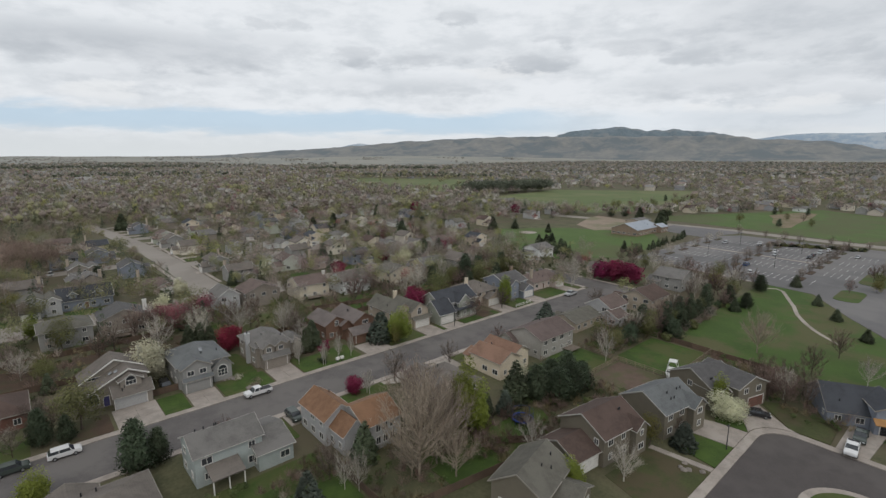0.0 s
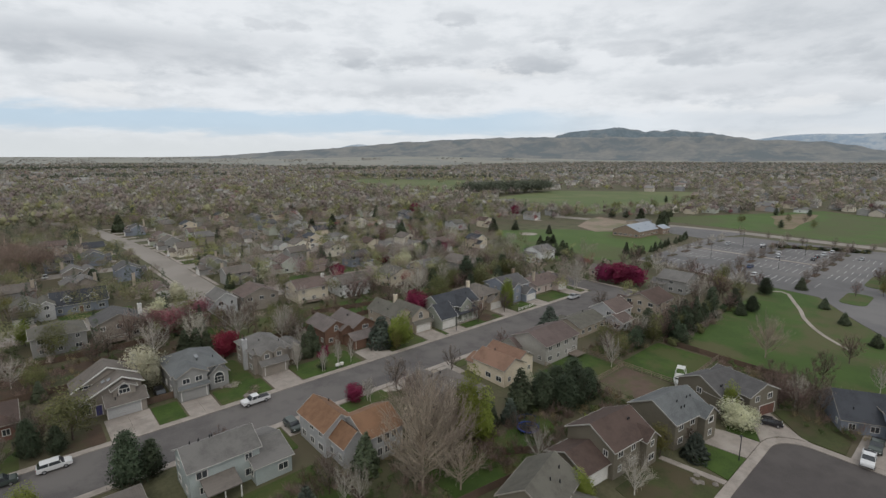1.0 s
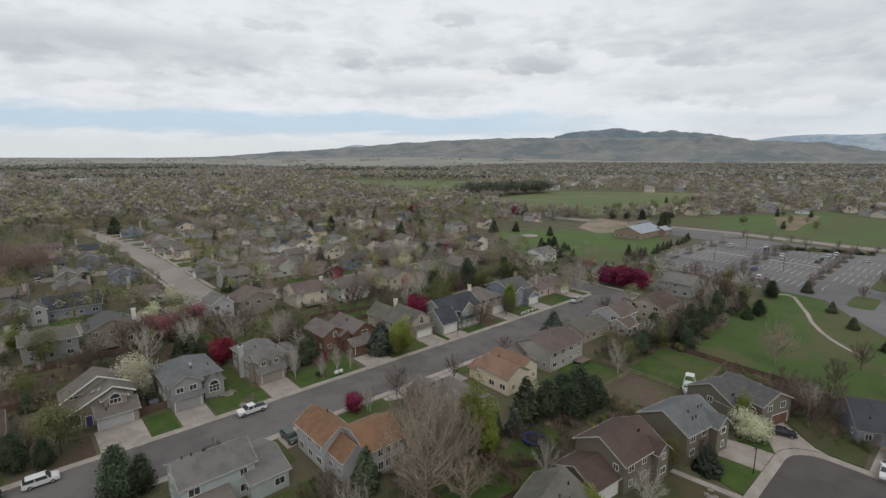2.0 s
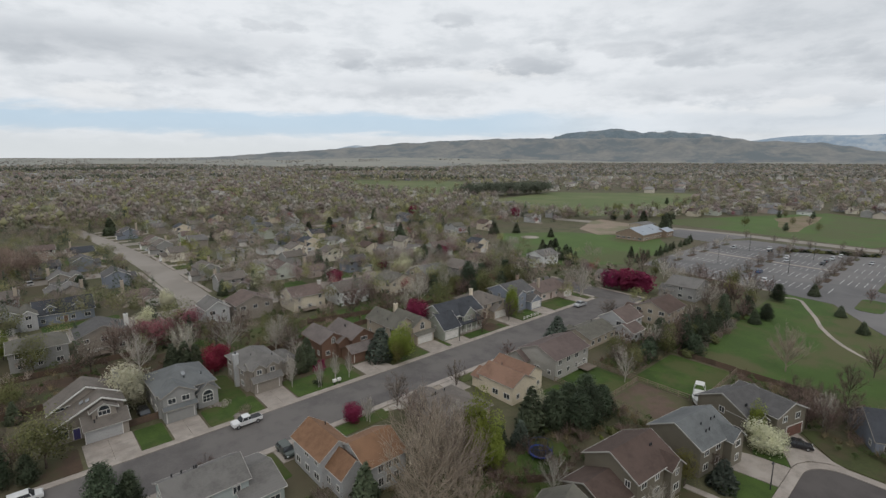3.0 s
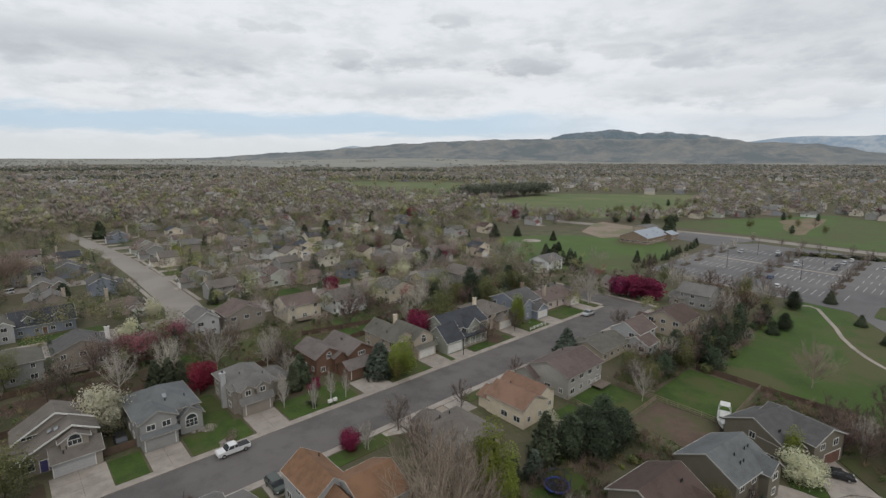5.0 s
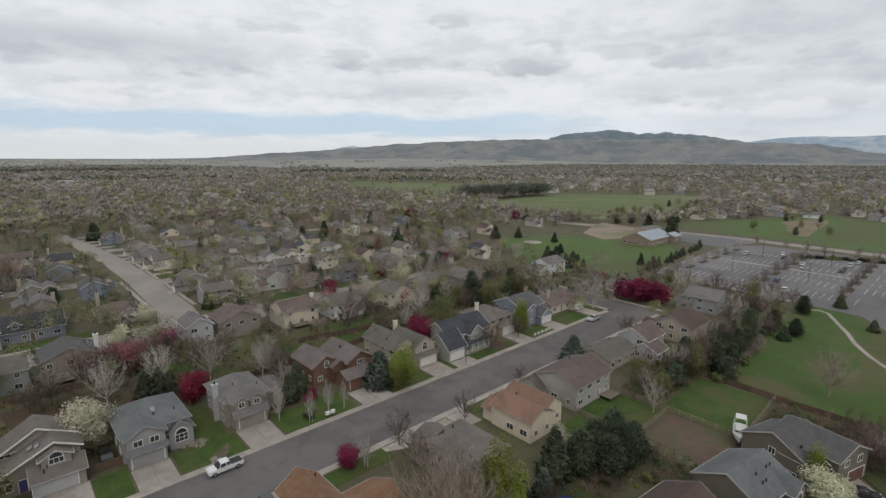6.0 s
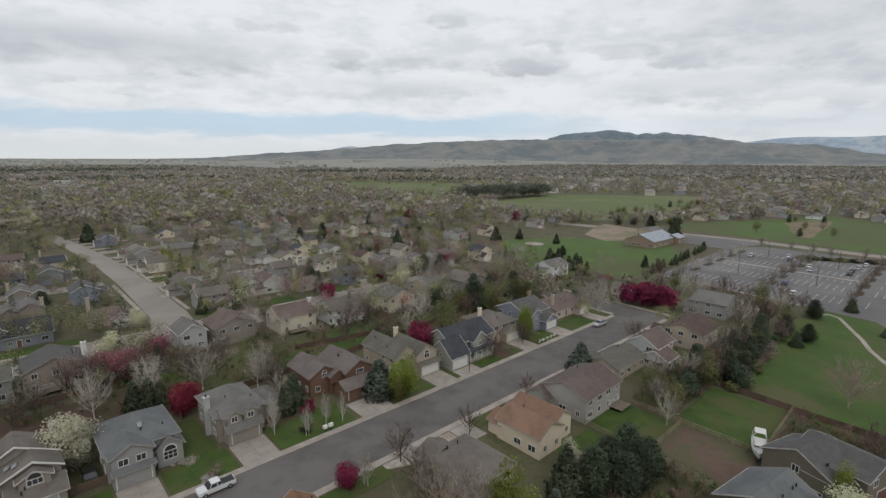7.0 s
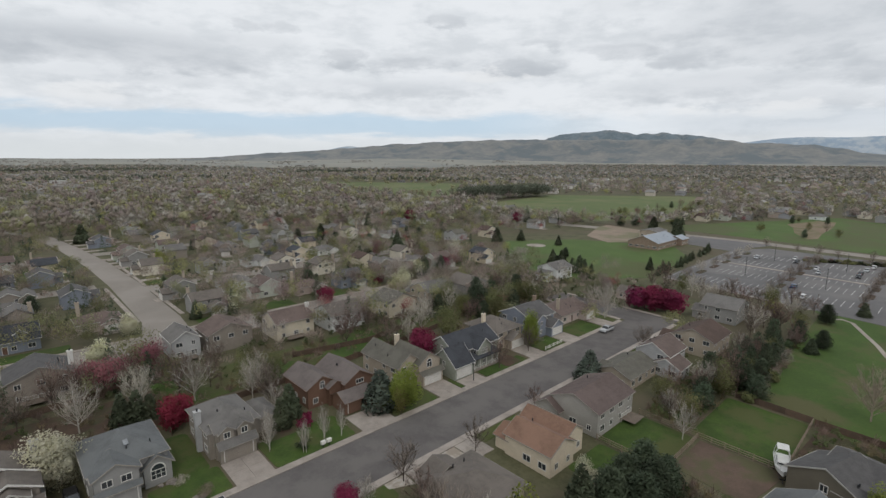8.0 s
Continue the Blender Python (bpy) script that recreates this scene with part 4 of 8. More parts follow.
B = at0(137, 118, blk(131, 142.5, 113, 125, 5.2, "x", 2.6), blk(136.2, 142, 109.2, 115, 2.8, "y", 1.9), blk(131.6, 136, 111.2, 115, 5.2, "y", 1.5))
house(137, 118, 0, B, P_BLUE, GREY_D, "blue-grey clapboard house with white trim and garage", 8, (1, 2.1, 4.6), (0, "S", -0.4, DOOR_PAINT), [(4.8, 2.0, 0, 9.2, BRICK_TAN)], skip_windows=(1,))
B = at0(154, 118, blk(147, 162, 113, 124, 3.0, "x", 2.2), blk(157, 162.5, 110.2, 116, 2.9, "y", 1.6))
house(154, 118, 0, B, P_PINK, MAUVE_R, "low pinkish tan house with brown roof and tall chimney", 9, (1, 5.7, 4.4), (0, "S", -1.0, DOOR_PAINT), [(-5.2, -2.2, 0, 7.6, P_TAN)], skip_windows=(1,))
B = at0(-8, 121, blk(-15, -1.6, 116.2, 127, 3.0, "hip", 2.6), blk(-15, -9, 113, 120, 2.9, "hip", 1.6))
house(-8, 121, 0, B, BRICK, BROWN_R, "low red brick house with dark brown hip roof", 10, (1, -4.0, 4.6), None, (), skip_windows=(1,))
B = at0(-30, 120, blk(-36, -24, 114, 126, 5.0, "x", 2.6), blk(-36, -29, 111, 116, 2.8, "y", 1.6))
house(-30, 120, 0, B, P_GREY, GREY_R, "grey two-storey house with garage wing", 11, (1, -2.5, 4.8))
B = at0(194, 113, blk(190, 197, 110, 117, 2.7, "y", 1.8))
house(194, 113, 0, B, P_PINK, TAUPE_R, "small pinkish garage beside the side street", 12, (0, 0.0, 4.6), vents=0)
B = at0(203, 151, blk(194, 206, 147, 157, 5.2, "x", 2.0), blk(190, 196, 149, 155, 3.0, "y", 1.5))
house(203, 151, 0, B, P_WHITE, GREY_R, "white two-storey house with grey roof", 13)

# south side of the street, backs towards the camera
B = flip(3, 76, blk(-8, 11.3, 70, 82.5, 2.9, "hip", 2.6), blk(-2, 5, 80, 84, 2.8, "y", 1.6))
house(3, 76, 180, B, P_TAN, TAUPE_R, "low house with weathered grey-brown roof", 21, (1, 1.5, 4.8), vents=4)
B = flip(23, 80, blk(17, 27.6, 77, 84.6, 5.3, "x", 2.0), blk(26, 32, 74.8, 85.5, 3.0, "x", 1.6), blk(17.5, 23.5, 83, 85, 2.9, "y", 1.5))


def patio_cover(x0, x1, y0, y1, z, roofm):
    def make(h):
        bm = bmesh.new()
        prism(bm, [(y0, z + 0.9), (y1, z), (y1, z + 0.18), (y0, z + 1.08)], "x", x0, x1)
        part("patio_roof", bm, roofm, h)
        for x in (x0 + 0.2, (x0 + x1) / 2, x1 - 0.2):
            bm = bmesh.new()
            box(bm, x - 0.09, x + 0.09, y1 - 0.35, y1 - 0.17, -0.4, z + 0.1)
            part("patio_post", bm, WHITE, h)
    return make


house(23, 80, 180, B, P_TEAL, GREY_R, "pale blue-green two-storey house with covered back patio", 22, None, None, (), [patio_cover(-0.5, 4.6, 3.0, 6.6, 2.3, TAUPE_R)], win=1.0, vents=4)
B = flip(44, 75, blk(37.8, 44.0, 74, 83.6, 5.0, "y", 2.2), blk(42, 49.5, 67.4, 76.6, 5.0, "x", 2.2), blk(38.8, 43.4, 69.2, 75, 3.9, "y", 2.1))
house(44, 75, 180, B, P_LGREY, RUST_R, "pale grey house with orange-rust shingle roof", 23, None, None, (), [extra_window(B[1], "N", u, z, 1.1, 1.5) for u in (-0.6, -2.1, -3.6) for z in (1.6, 4.0)], vents=1, skip_windows=(1,))
B = flip(68, 78, blk(62, 74, 71, 82.5, 2.8, "hip", 2.1), blk(64, 70, 81, 84.5, 2.7, "y", 1.3))
house(68, 78, 180, B, P_TAN, TAUPE_R, "low house with grey-brown hip roof among bare trees", 24, (1, 1.0, 4.8))
B = flip(86, 78, blk(81.2, 88.2, 71.2, 81, 4.1, "y", 1.8), blk(87.2, 93, 72.4, 82.5, 4.1, "y", 1.7), blk(81.6, 87, 80.5, 83.6, 2.7, "y", 1.3))
house(86, 78, 180, B, P_CREAM, SALMON_R, "cream stucco house with salmon-orange roof", 25, None, None, (), vents=1)
B = flip(105, 78, blk(98, 112, 72.2, 83, 5.0, "x", 2.2), blk(96.5, 104, 80, 85.5, 2.9, "x", 1.8))
house(105, 78, 180, B, P_STONE, MAUVE_D, "stone grey house with mauve-brown roof and back deck", 26, None, None, (), [deck(-6.5, -2.2, 5.8, 8.8, 0.7)], vents=1)
B = flip(124, 82, blk(117.5, 131, 77.2, 86, 2.9, "x", 1.8), blk(118, 124, 84, 86, 2.7, "y", 1.3))
house(127.5, 82, 180, B, P_TAN, OLIVE_R, "low tan house with olive-grey roof", 27, None, None, ())
B = flip(138, 79, blk(132, 142, 75.0, 83.5, 4.8, "x", 2.5), blk(130.2, 136.5, 71.6, 78.4, 2.9, "x", 1.8))
house(142.5, 79, 180, B, P_LGREY, MAUVE_R, "light grey two-storey house with brown roof", 28, None, None, ())
B = flip(158, 77, blk(151, 164, 71, 82, 4.6, "x", 2.6), blk(150, 156, 79, 85, 2.9, "y", 1.8))
house(162, 77, 180, B, P_TAN, BROWN_R, "tan house with stepped brown roof", 29, None, None, ())
B = flip(181, 78, blk(175, 188, 72, 83, 5.0, "y", 2.4), blk(174, 180, 80, 85, 2.9, "y", 1.6))
house(196, 82, 180, B, P_GREY, GREY_R, "grey house with white window trim by the side street", 30, None, None, ())

AWNING = material("orange_stained_boards", (0.40, 0.225, 0.09), 0.7, (0.30, 0.16, 0.065), 0.8, 8.0, 0.3)


def wood_awning(x0, x1, y0, y1, z):
    def make(h):
        bm = bmesh.new()
        prism(bm, [(y0, z), (y1, z + 0.7), (y1, z + 0.85), (y0, z + 0.15)], "x", x0, x1)
        part("awning", bm, AWNING, h, "orange stained wooden awning")
    return make


# round the turning circle
B = [blk(-5.2, 5.2, -4.2, 4.2, 4.4, "x", 2.6), blk(-2, 4, -8, -3, 2.8, "y", 1.5)]
house(55.5, 41.8, 14, B, P_OLIVE, OLIVE_R, "brown-sided house with grey shingle roof", 41, vents=4)
B = [blk(-4.2, 6.5, -4.8, 4.8, 5.2, "x", 2.6), blk(-10.2, -3.8, -4.0, 4.2, 2.9, "x", 1.9), blk(3.2, 6.4, -6.0, 0, 5.0, "y", 1.3)]
house(75.2, 42.6, -6, B, P_OLIVE, BROWN_R, "olive-brown house with dark brown roof", 42, (1, -7.0, 4.6), vents=2)
B = [blk(-5.2, 5.6, -4.8, 4.8, 5.2, "x", 2.6), blk(2.0, 5.8, -6.2, 0, 5.1, "y", 1.5)]
house(92.4, 39.2, -9, B, P_OLIVE, BLUEGREY_R, "olive-brown house with blue-grey roof and white trim", 43, None, None, (), [extra_window(B[1], "S", 3.9, 4.2, 1.5, 1.3)], vents=5)
B = [blk(-6.0, 3.0, -4.0, 6.5, 4.8, "x", 2.6), blk(-1.2, 7.8, -6.5, 4.0, 5.0, "y", 1.9), blk(-5.6, -2.6, -5.5, 0, 4.5, "y", 1.2)]
house(111.6, 35.8, -17, B, P_OLIVE, GREY_D, "dark olive house with grey roof and red-brown garage", 44, (1, 4.6, 4.8), (2, "S", -4.1, DOOR_PAINT), (), [extra_window(B[1], "S", 1.2, 4.1, 1.4, 1.3), extra_window(B[1], "S", 5.2, 4.1, 1.6, 1.4)], garage_mat=BRICK, skip_windows=(1, 2))
B = [blk(-8.5, 6, -6.0, 6.0, 2.8, "x", 3.6), blk(-1.5, 5.0, -8.0, 0, 5.0, "y", 1.7)]
# Dark metal door panels stand in for the shade inside an open garage.
house(127.5, 12.0, -62, B, P_BLUE, NAVY_R, "slate-blue house with dark roof and arched window", 45, (1, 1.8, 4.8), None, (), [extra_window(B[1], "S", 0.9, 3.9, 1.3, 1.0, 1, True), extra_window(B[1], "S", 2.6, 3.9, 1.3, 1.0, 1, True), wood_awning(-2.0, 5.6, -9.6, -8.0, 2.6)], skip_windows=(1,), garage_mat=METAL)

# second row, backs towards the camera
ROW = [(8, 165, P_GREY, OLIVE_R, "grey house with grey roof backing on to the lane", "hip"), (21.5, 166, P_TAUPE, GREY_D, "grey-brown house with white trim and back deck", "y"), (-14, 166, P_TAN, TAUPE_R, "tan house with brownish roof", "x"),
       (-32, 166, P_GREY, GREY_D, "grey house with dark roof", "x"), (51.5, 169, P_LGREY, GREY_R, "narrow light grey house with white back deck", "y"), (62.5, 168, P_TAUPE, MAUVE_R, "brown-roofed taupe house with broad back gable", "y"),
       (80, 165, P_YELLOW, MAUVE_R, "pale yellow house with brown roof and porch", "x"), (95.5, 161, P_WHITE, TAUPE_R, "white house with broad taupe roof", "x"), (116, 160, P_YELLOW, OLIVE_R, "cream house with grey-green roof", "y"),
       (135, 162, P_TAN, GREY_R, "tan house with grey roof", "x"), (152, 160, P_GREY, TAUPE_R, "grey house with taupe roof", "y")]
for i, (x, y, w, r, lab, ax) in enumerate(ROW):
    B = [blk(-5.8, 5.8, -5.2, 5.2, 5.1, ax, 2.4), blk(-1.5, 4.8, 3.0, 9.0, 2.8, "y", 1.6)]
    for b in B:
        b["y"] = (-b["y"][1], -b["y"][0])
    if i == 4:
        B = [blk(-3.4, 3.4, -4.8, 4.8, 5.2, "y", 2.2)]
    ex = [deck(-2.0, 3.5, 5.2, 8.0, 0.8)] if i in (1, 4, 6, 8) else []
    house(x, y, 180, B, w, r, lab, 60 + i, (len(B) - 1, 1.6 if len(B) > 1 else 0.0, 4.6), None, [(-5.9, 1.0, 0, 8.4, WHITE)] if i in (1, 6) else (), ex)


# ---------------------------------------------------------------- driveways, lawns, yards
SOIL = material("reddish_garden_soil", (0.125, 0.085, 0.066), 0.95, (0.088, 0.064, 0.048), 0.3, 4.0, 0.6, third=(0.085, 0.082, 0.042), big=0.12)

def driveway(x0, x1, y0, y1, n=2):
    """Concrete drive laid in separate slabs with open joints."""
    d = thing("driveway", pose(0, 0, 0), "pale concrete driveway slabs in front of a garage", "driveway", "driveways", "structure")
    m = max(1, round(abs(y1 - y0) / 3.2))
    for i in range(n):
        for j in range(m):
            a, b = x0 + (x1 - x0) * i / n, x0 + (x1 - x0) * (i + 1) / n
            c, e = y0 + (y1 - y0) * j / m, y0 + (y1 - y0) * (j + 1) / m
            bm = bmesh.new()
            prism(bm, rect(a + 0.02, b - 0.02, c + 0.02, e - 0.02), "z", -0.2, 0)
            for v in bm.verts:
                v.co.z += gz(v.co.x, v.co.y) + 0.10
            part("paving_slab", bm, CONCRETE, d)


for x0, x1, y1 in ((10.8, 18.6, 112.3), (24.0, 29.9, 110.4), (41.6, 48.1, 111.1), (65.8, 73.6, 110.3), (86.3, 92.8, 109.8), (94.4, 101.2, 107.1), (119, 125.2, 110.5), (136, 142.2, 109.1), (156.8, 162.6, 110.1)):
    driveway(x0, x1, 103.72, y1)
for x0, x1, y0 in ((-2, 5, 84.1), (17.6, 23.6, 85.1), (36, 40, 84.2), (64, 70.2, 84.6), (75.6, 80.6, 83), (95, 103, 85.6), (121.5, 127.5, 86.1), (135, 142.5, 85.1), (154, 160, 85.1)):
    driveway(x0, x1, y0, 88.48)
slab("lawn", rounded(18.8, 23.6, 103.8, 112, 0.4), 0.06, LAWN, "strip of green front lawn", "lawn")
slab("lawn", rounded(30.4, 41.2, 103.8, 111.4, 0.8), 0.06, LAWN, "green front lawn beside a driveway", "lawn")
slab("lawn", rounded(33.5, 40.2, 111.0, 126, 1.5), 0.05, LAWN, "green side lawn between two houses", "lawn")
slab("lawn", rounded(48.5, 64.5, 103.8, 113, 1.0), 0.06, LAWN, "green front lawn with birches", "lawn")
slab("lawn", rounded(74.2, 85.8, 103.8, 111.5, 1.0), 0.06, LAWN, "green front lawn below a spruce", "lawn")
slab("lawn", rounded(93.0, 94.2, 103.8, 109, 0.3), 0.06, LAWN, "narrow lawn strip between driveways", "lawn")
slab("lawn", rounded(102.0, 117.8, 103.8, 107.4, 0.6), 0.06, LAWN, "green front lawn before a porch", "lawn")
slab("lawn", rounded(125.8, 135.6, 103.8, 110.4, 0.6), 0.06, LAWN, "green front lawn with white fence rail", "lawn")
slab("lawn", rounded(142.8, 156.2, 103.8, 111.4, 0.6), 0.06, LAWN, "green front lawn at the low house", "lawn")
slab("lawn", rounded(163.0, 166.2, 104.0, 116, 0.6), 0.06, LAWN, "corner lawn by the side street", "lawn")
slab("lawn", rounded(-40, -2, 103.9, 113, 0.8), 0.05, LAWN, "green lawn below shrubs", "lawn")
slab("flower_bed", rounded(2, 10.2, 104.0, 112.2, 0.8), 0.07, MULCH, "brown mulched bed with shrubs", "flower bed")
slab("flower_bed", rounded(110, 116, 104.2, 109.5, 0.8), 0.08, MULCH, "brown mulched bed before the porch", "flower bed")
slab("flower_bed", rounded(50, 58, 112, 116, 0.8), 0.08, MULCH, "brown bed under birches", "flower bed")
slab("lawn", rounded(30.6, 35.8, 80, 88.3, 0.6), 0.06, LAWN, "green lawn strip by the pavement", "lawn")
slab("lawn", rounded(41, 60, 84.6, 88.3, 0.6), 0.06, LAWN, "green lawn strip by the pavement", "lawn")
slab("lawn", rounded(81, 93, 85.6, 88.3, 0.6), 0.06, LAWN, "green lawn strip by the pavement", "lawn")
slab("lawn", rounded(139, 148, 84, 88.3, 0.6), 0.06, LAWN, "green lawn strip by the pavement", "lawn")
slab("lawn", rounded(98, 112.5, 59.5, 72, 0.6), 0.05, LAWN, "fenced green back lawn", "lawn")
slab("lawn", rounded(113.5, 135.5, 45.5, 61, 1.0), 0.05, LAWN, "fenced green back lawn", "lawn")
slab("lawn", rounded(86, 97, 58, 71, 0.8), 0.05, LAWN, "shady green back lawn", "lawn")
slab("lawn", rounded(137, 158, 60, 70, 0.8), 0.05, LAWN, "green back lawn by the park fence", "lawn")
slab("lawn", rounded(18, 36, 58, 74, 1.0), 0.05, LAWN, "worn green back lawn", "lawn")
slab("lawn", rounded(48, 66, 50, 64, 1.0), 0.05, LAWN, "green back lawn below bare trees", "lawn")
slab("lawn", rounded(116, 121, 63, 71, 0.6), 0.055, LAWN, "green side lawn", "lawn")
slab("bare_ground", [(99, 47), (106, 45.6), (112.6, 44.6), (112.6, 58.6), (100.4, 58.8)], 0.05, SOIL, "bare reddish brown garden soil", "earth")
slab("bare_ground", [(118, 30), (130, 24), (136, 44), (121, 45)], 0.04, MULCH, "brown leaf litter under bare trees", "earth")
slab("lawn", [(86.4, 32.0), (93.2, 32.6), (94.0, 25.7), (85.2, 25.7)], 0.14, LAWN, "green front lawn by the turning circle", "lawn")
slab("driveway", [(93.4, 34.4), (100.0, 33.6), (100.9, 31.0), (101.6, 25.7), (94.2, 25.7), (93.4, 32.4)], 0.145, CONCRETE, "pale concrete driveway to the turning circle", "driveway")
slab("driveway", [(101.9, 25.75), (109.0, 29.4), (109.6, 31.2), (116.2, 28.8), (109.4, 21.2), (108.6, 19.0), (108.2, 21.6), (106.4, 24.2), (103.8, 25.4)], 0.18, CONCRETE, "pale concrete driveway with parked car", "driveway")
slab("driveway", [(121, 13.2), (120.5, 7.6), (108.6, 8.6), (108.6, 13.4)], 0.16, CONCRETE, "worn concrete driveway with parked trucks", "driveway")
slab("lawn", [(109.2, 20.6), (117, 28), (121, 24), (117.5, 14.4), (109, 14.2)], 0.13, LAWN_DULL, "patchy front lawn beside a garden bed", "lawn")
slab("lawn", [(101.1, 31.4), (101.8, 25.8), (108.8, 29.4), (104.5, 32.6)], 0.13, LAWN, "wedge of lawn under a blossom tree", "lawn")
slab("lawn", [(69, 37), (81.9, 36), (83.0, 25.7), (66, 25.7)], 0.06, LAWN_DULL, "patchy front lawn with bare earth", "lawn")
slab("footpath", [(82.2, 36), (83.4, 36), (84.8, 25.7), (83.5, 25.7)], 0.12, CONCRETE, "narrow concrete garden path", "footpath")
slab("meadow", [(40, 137), (112, 137), (128, 143), (128, 152), (40, 153)], 0.04, PARK, "grassy lane between the back fences", "meadow")
slab("bare_ground", rounded(-40, 40, 130, 150, 3), 0.04, MULCH, "brown overgrown strip behind the houses", "earth")
for x0, x1, y0, y1 in ((63, 72, 191, 197), (85, 96, 191, 200), (112, 124, 191, 198), (-20, -4, 191, 198), (10, 30, 191, 197), (62, 72, 258, 268), (62, 74, 298, 310), (62, 74, 320, 332), (26, 42, 300, 330), (62, 72, 372, 384), (60, 70, 396, 408), (58, 68, 420, 432)):
    slab("lawn", rounded(x0, x1, y0, y1, 0.8), 0.05, LAWN, "green front lawn of a house further off", "lawn")


# ---------------------------------------------------------------- fences
def fence(points, height=1.5, group="cedar back fences"):
    f = thing("fence", pose(0, 0, 0), "weathered brown cedar board fence between yards", "fence", group)
    posts = {}
    for (xa, ya), (xb, yb) in zip(points, points[1:]):
        length = math.hypot(xb - xa, yb - ya)
        n = max(1, round(length / 2.4))
        yaw = math.degrees(math.atan2(yb - ya, xb - xa))
        w = length / n
        key = round(w, 3)
        bm = bmesh.new()
        k = max(3, int(w / 0.3))
        plan = []
        for i in range(k):
            a, b = w * i / k, w * (i + 1) / k
            plan += [(a + 0.004, -0.03), (b - 0.02, -0.03), (b - 0.012, -0.008)]
        prism(bm, plan + [(w, 0.012), (0, 0.012)], "z", 0.05, height)
        first = part("fence_panel", bm, FENCE, f)
        bm = bmesh.new()
        box(bm, -0.05, 0.05, -0.05, 0.05, -0.3, height + 0.1)
        post = part("fence_post", bm, FENCE, f)
        for i in range(n + 1):
            x, y = xa + (xb - xa) * i / n, ya + (yb - ya) * i / n
            if i < n:
                p = first if i == 0 else new("fence_panel", first.data)
                p.parent = f
                p.matrix_local = pose(x, y, gz(x, y), 0, 0, yaw)
            q = post if i == 0 else new("fence_post", post.data)
            q.parent = f
            q.matrix_local = pose(x, y, gz(x, y), 0, 0, yaw)
    return f


def yard_rails(points, height=1.25):
    """Open garden fence: posts with three rails each bay."""
    f = thing("fence", pose(0, 0, 0), "weathered pale split-rail fence between back yards", "fence", "rail fences")
    for (xa, ya), (xb, yb) in zip(points, points[1:]):
        length = math.hypot(xb - xa, yb - ya)
        n = max(1, round(length / 2.4))
        yaw, w = math.degrees(math.atan2(yb - ya, xb - xa)), length / n
        bm = bmesh.new()
        box(bm, -0.07, 0.07, -0.07, 0.07, -0.3, height + 0.12)
        post = part("fence_post", bm, RAIL, f)
        rails = []
        for z in (0.3, 0.72, height - 0.1):
            bm = bmesh.new()
            box(bm, 0, w, -0.035, 0.035, z, z + 0.14)
            rails.append((z, part("rail", bm, RAIL, f)))
        for i in range(n + 1):
            x, y = xa + (xb - xa) * i / n, ya + (yb - ya) * i / n
            q = post if i == 0 else new("fence_post", post.data)
            q.parent, q.matrix_local = f, pose(x, y, gz(x, y), 0, 0, yaw)
            for _, first in rails if i < n else ():
                r = first if i == 0 else new("rail", first.data)
                r.parent, r.matrix_local = f, pose(x, y, gz(x, y), 0, 0, yaw)


RAIL = material("weathered_pale_rails", (0.26, 0.205, 0.155), 0.9, (0.19, 0.15, 0.115), 0.6, 10.0, 0.4)
yard_rails([(97.6, 72), (97.4, 59.2), (113, 59.2), (113, 71)])
yard_rails([(113, 59.2), (113, 45), (136.5, 45.4)])
fence([(136.5, 45.4), (137, 60), (160, 63.5)])
fence([(136, 45), (136, 30)])
yard_rails([(137, 71), (137, 60)])
fence([(36.5, 73), (36.5, 52), (58, 49)])
fence([(14, 74), (14, 56), (36, 52)])
fence([(-30, 133), (21, 133), (38, 132), (60, 133), (80, 134), (113, 137), (130, 140)])
fence([(21, 127), (21, 133)])
fence([(59, 124), (59, 133)])
fence([(79.5, 124), (79.5, 134)])
fence([(38, 126.5), (38, 132)])
fence([(18.6, 114), (23.5, 114)])
fence([(72, 146), (93, 142), (112, 145), (128, 152)])
fence([(-30, 152), (0, 153), (28, 153.5), (44, 157)])
fence([(70, 49), (60, 56), (62, 70)])


# ---------------------------------------------------------------- trees


def tube(segments, sides=4):
    """Tapered prisms along (p0, p1, r0, r1)."""
    V, F = [], []
    full = sides
    for p0, p1, r0, r1, *thin in segments:
        sides = thin[0] if thin else full
        d = p1 - p0
        d = d / (np.linalg.norm(d) + 1e-9)
        a = np.cross(d, (0, 0, 1) if abs(d[2]) < 0.9 else (1, 0, 0))
        a /= np.linalg.norm(a)
        b = np.cross(d, a)
        o = len(V)
        for p, r in ((p0, r0), (p1, r1)):
            for i in range(sides):
                t = 2 * math.pi * i / sides
                V.append(p + r * (a * math.cos(t) + b * math.sin(t)))
        for i in range(sides):
            j = (i + 1) % sides
            F.append((o + i, o + j, o + sides + j, o + sides + i))
    return V, F


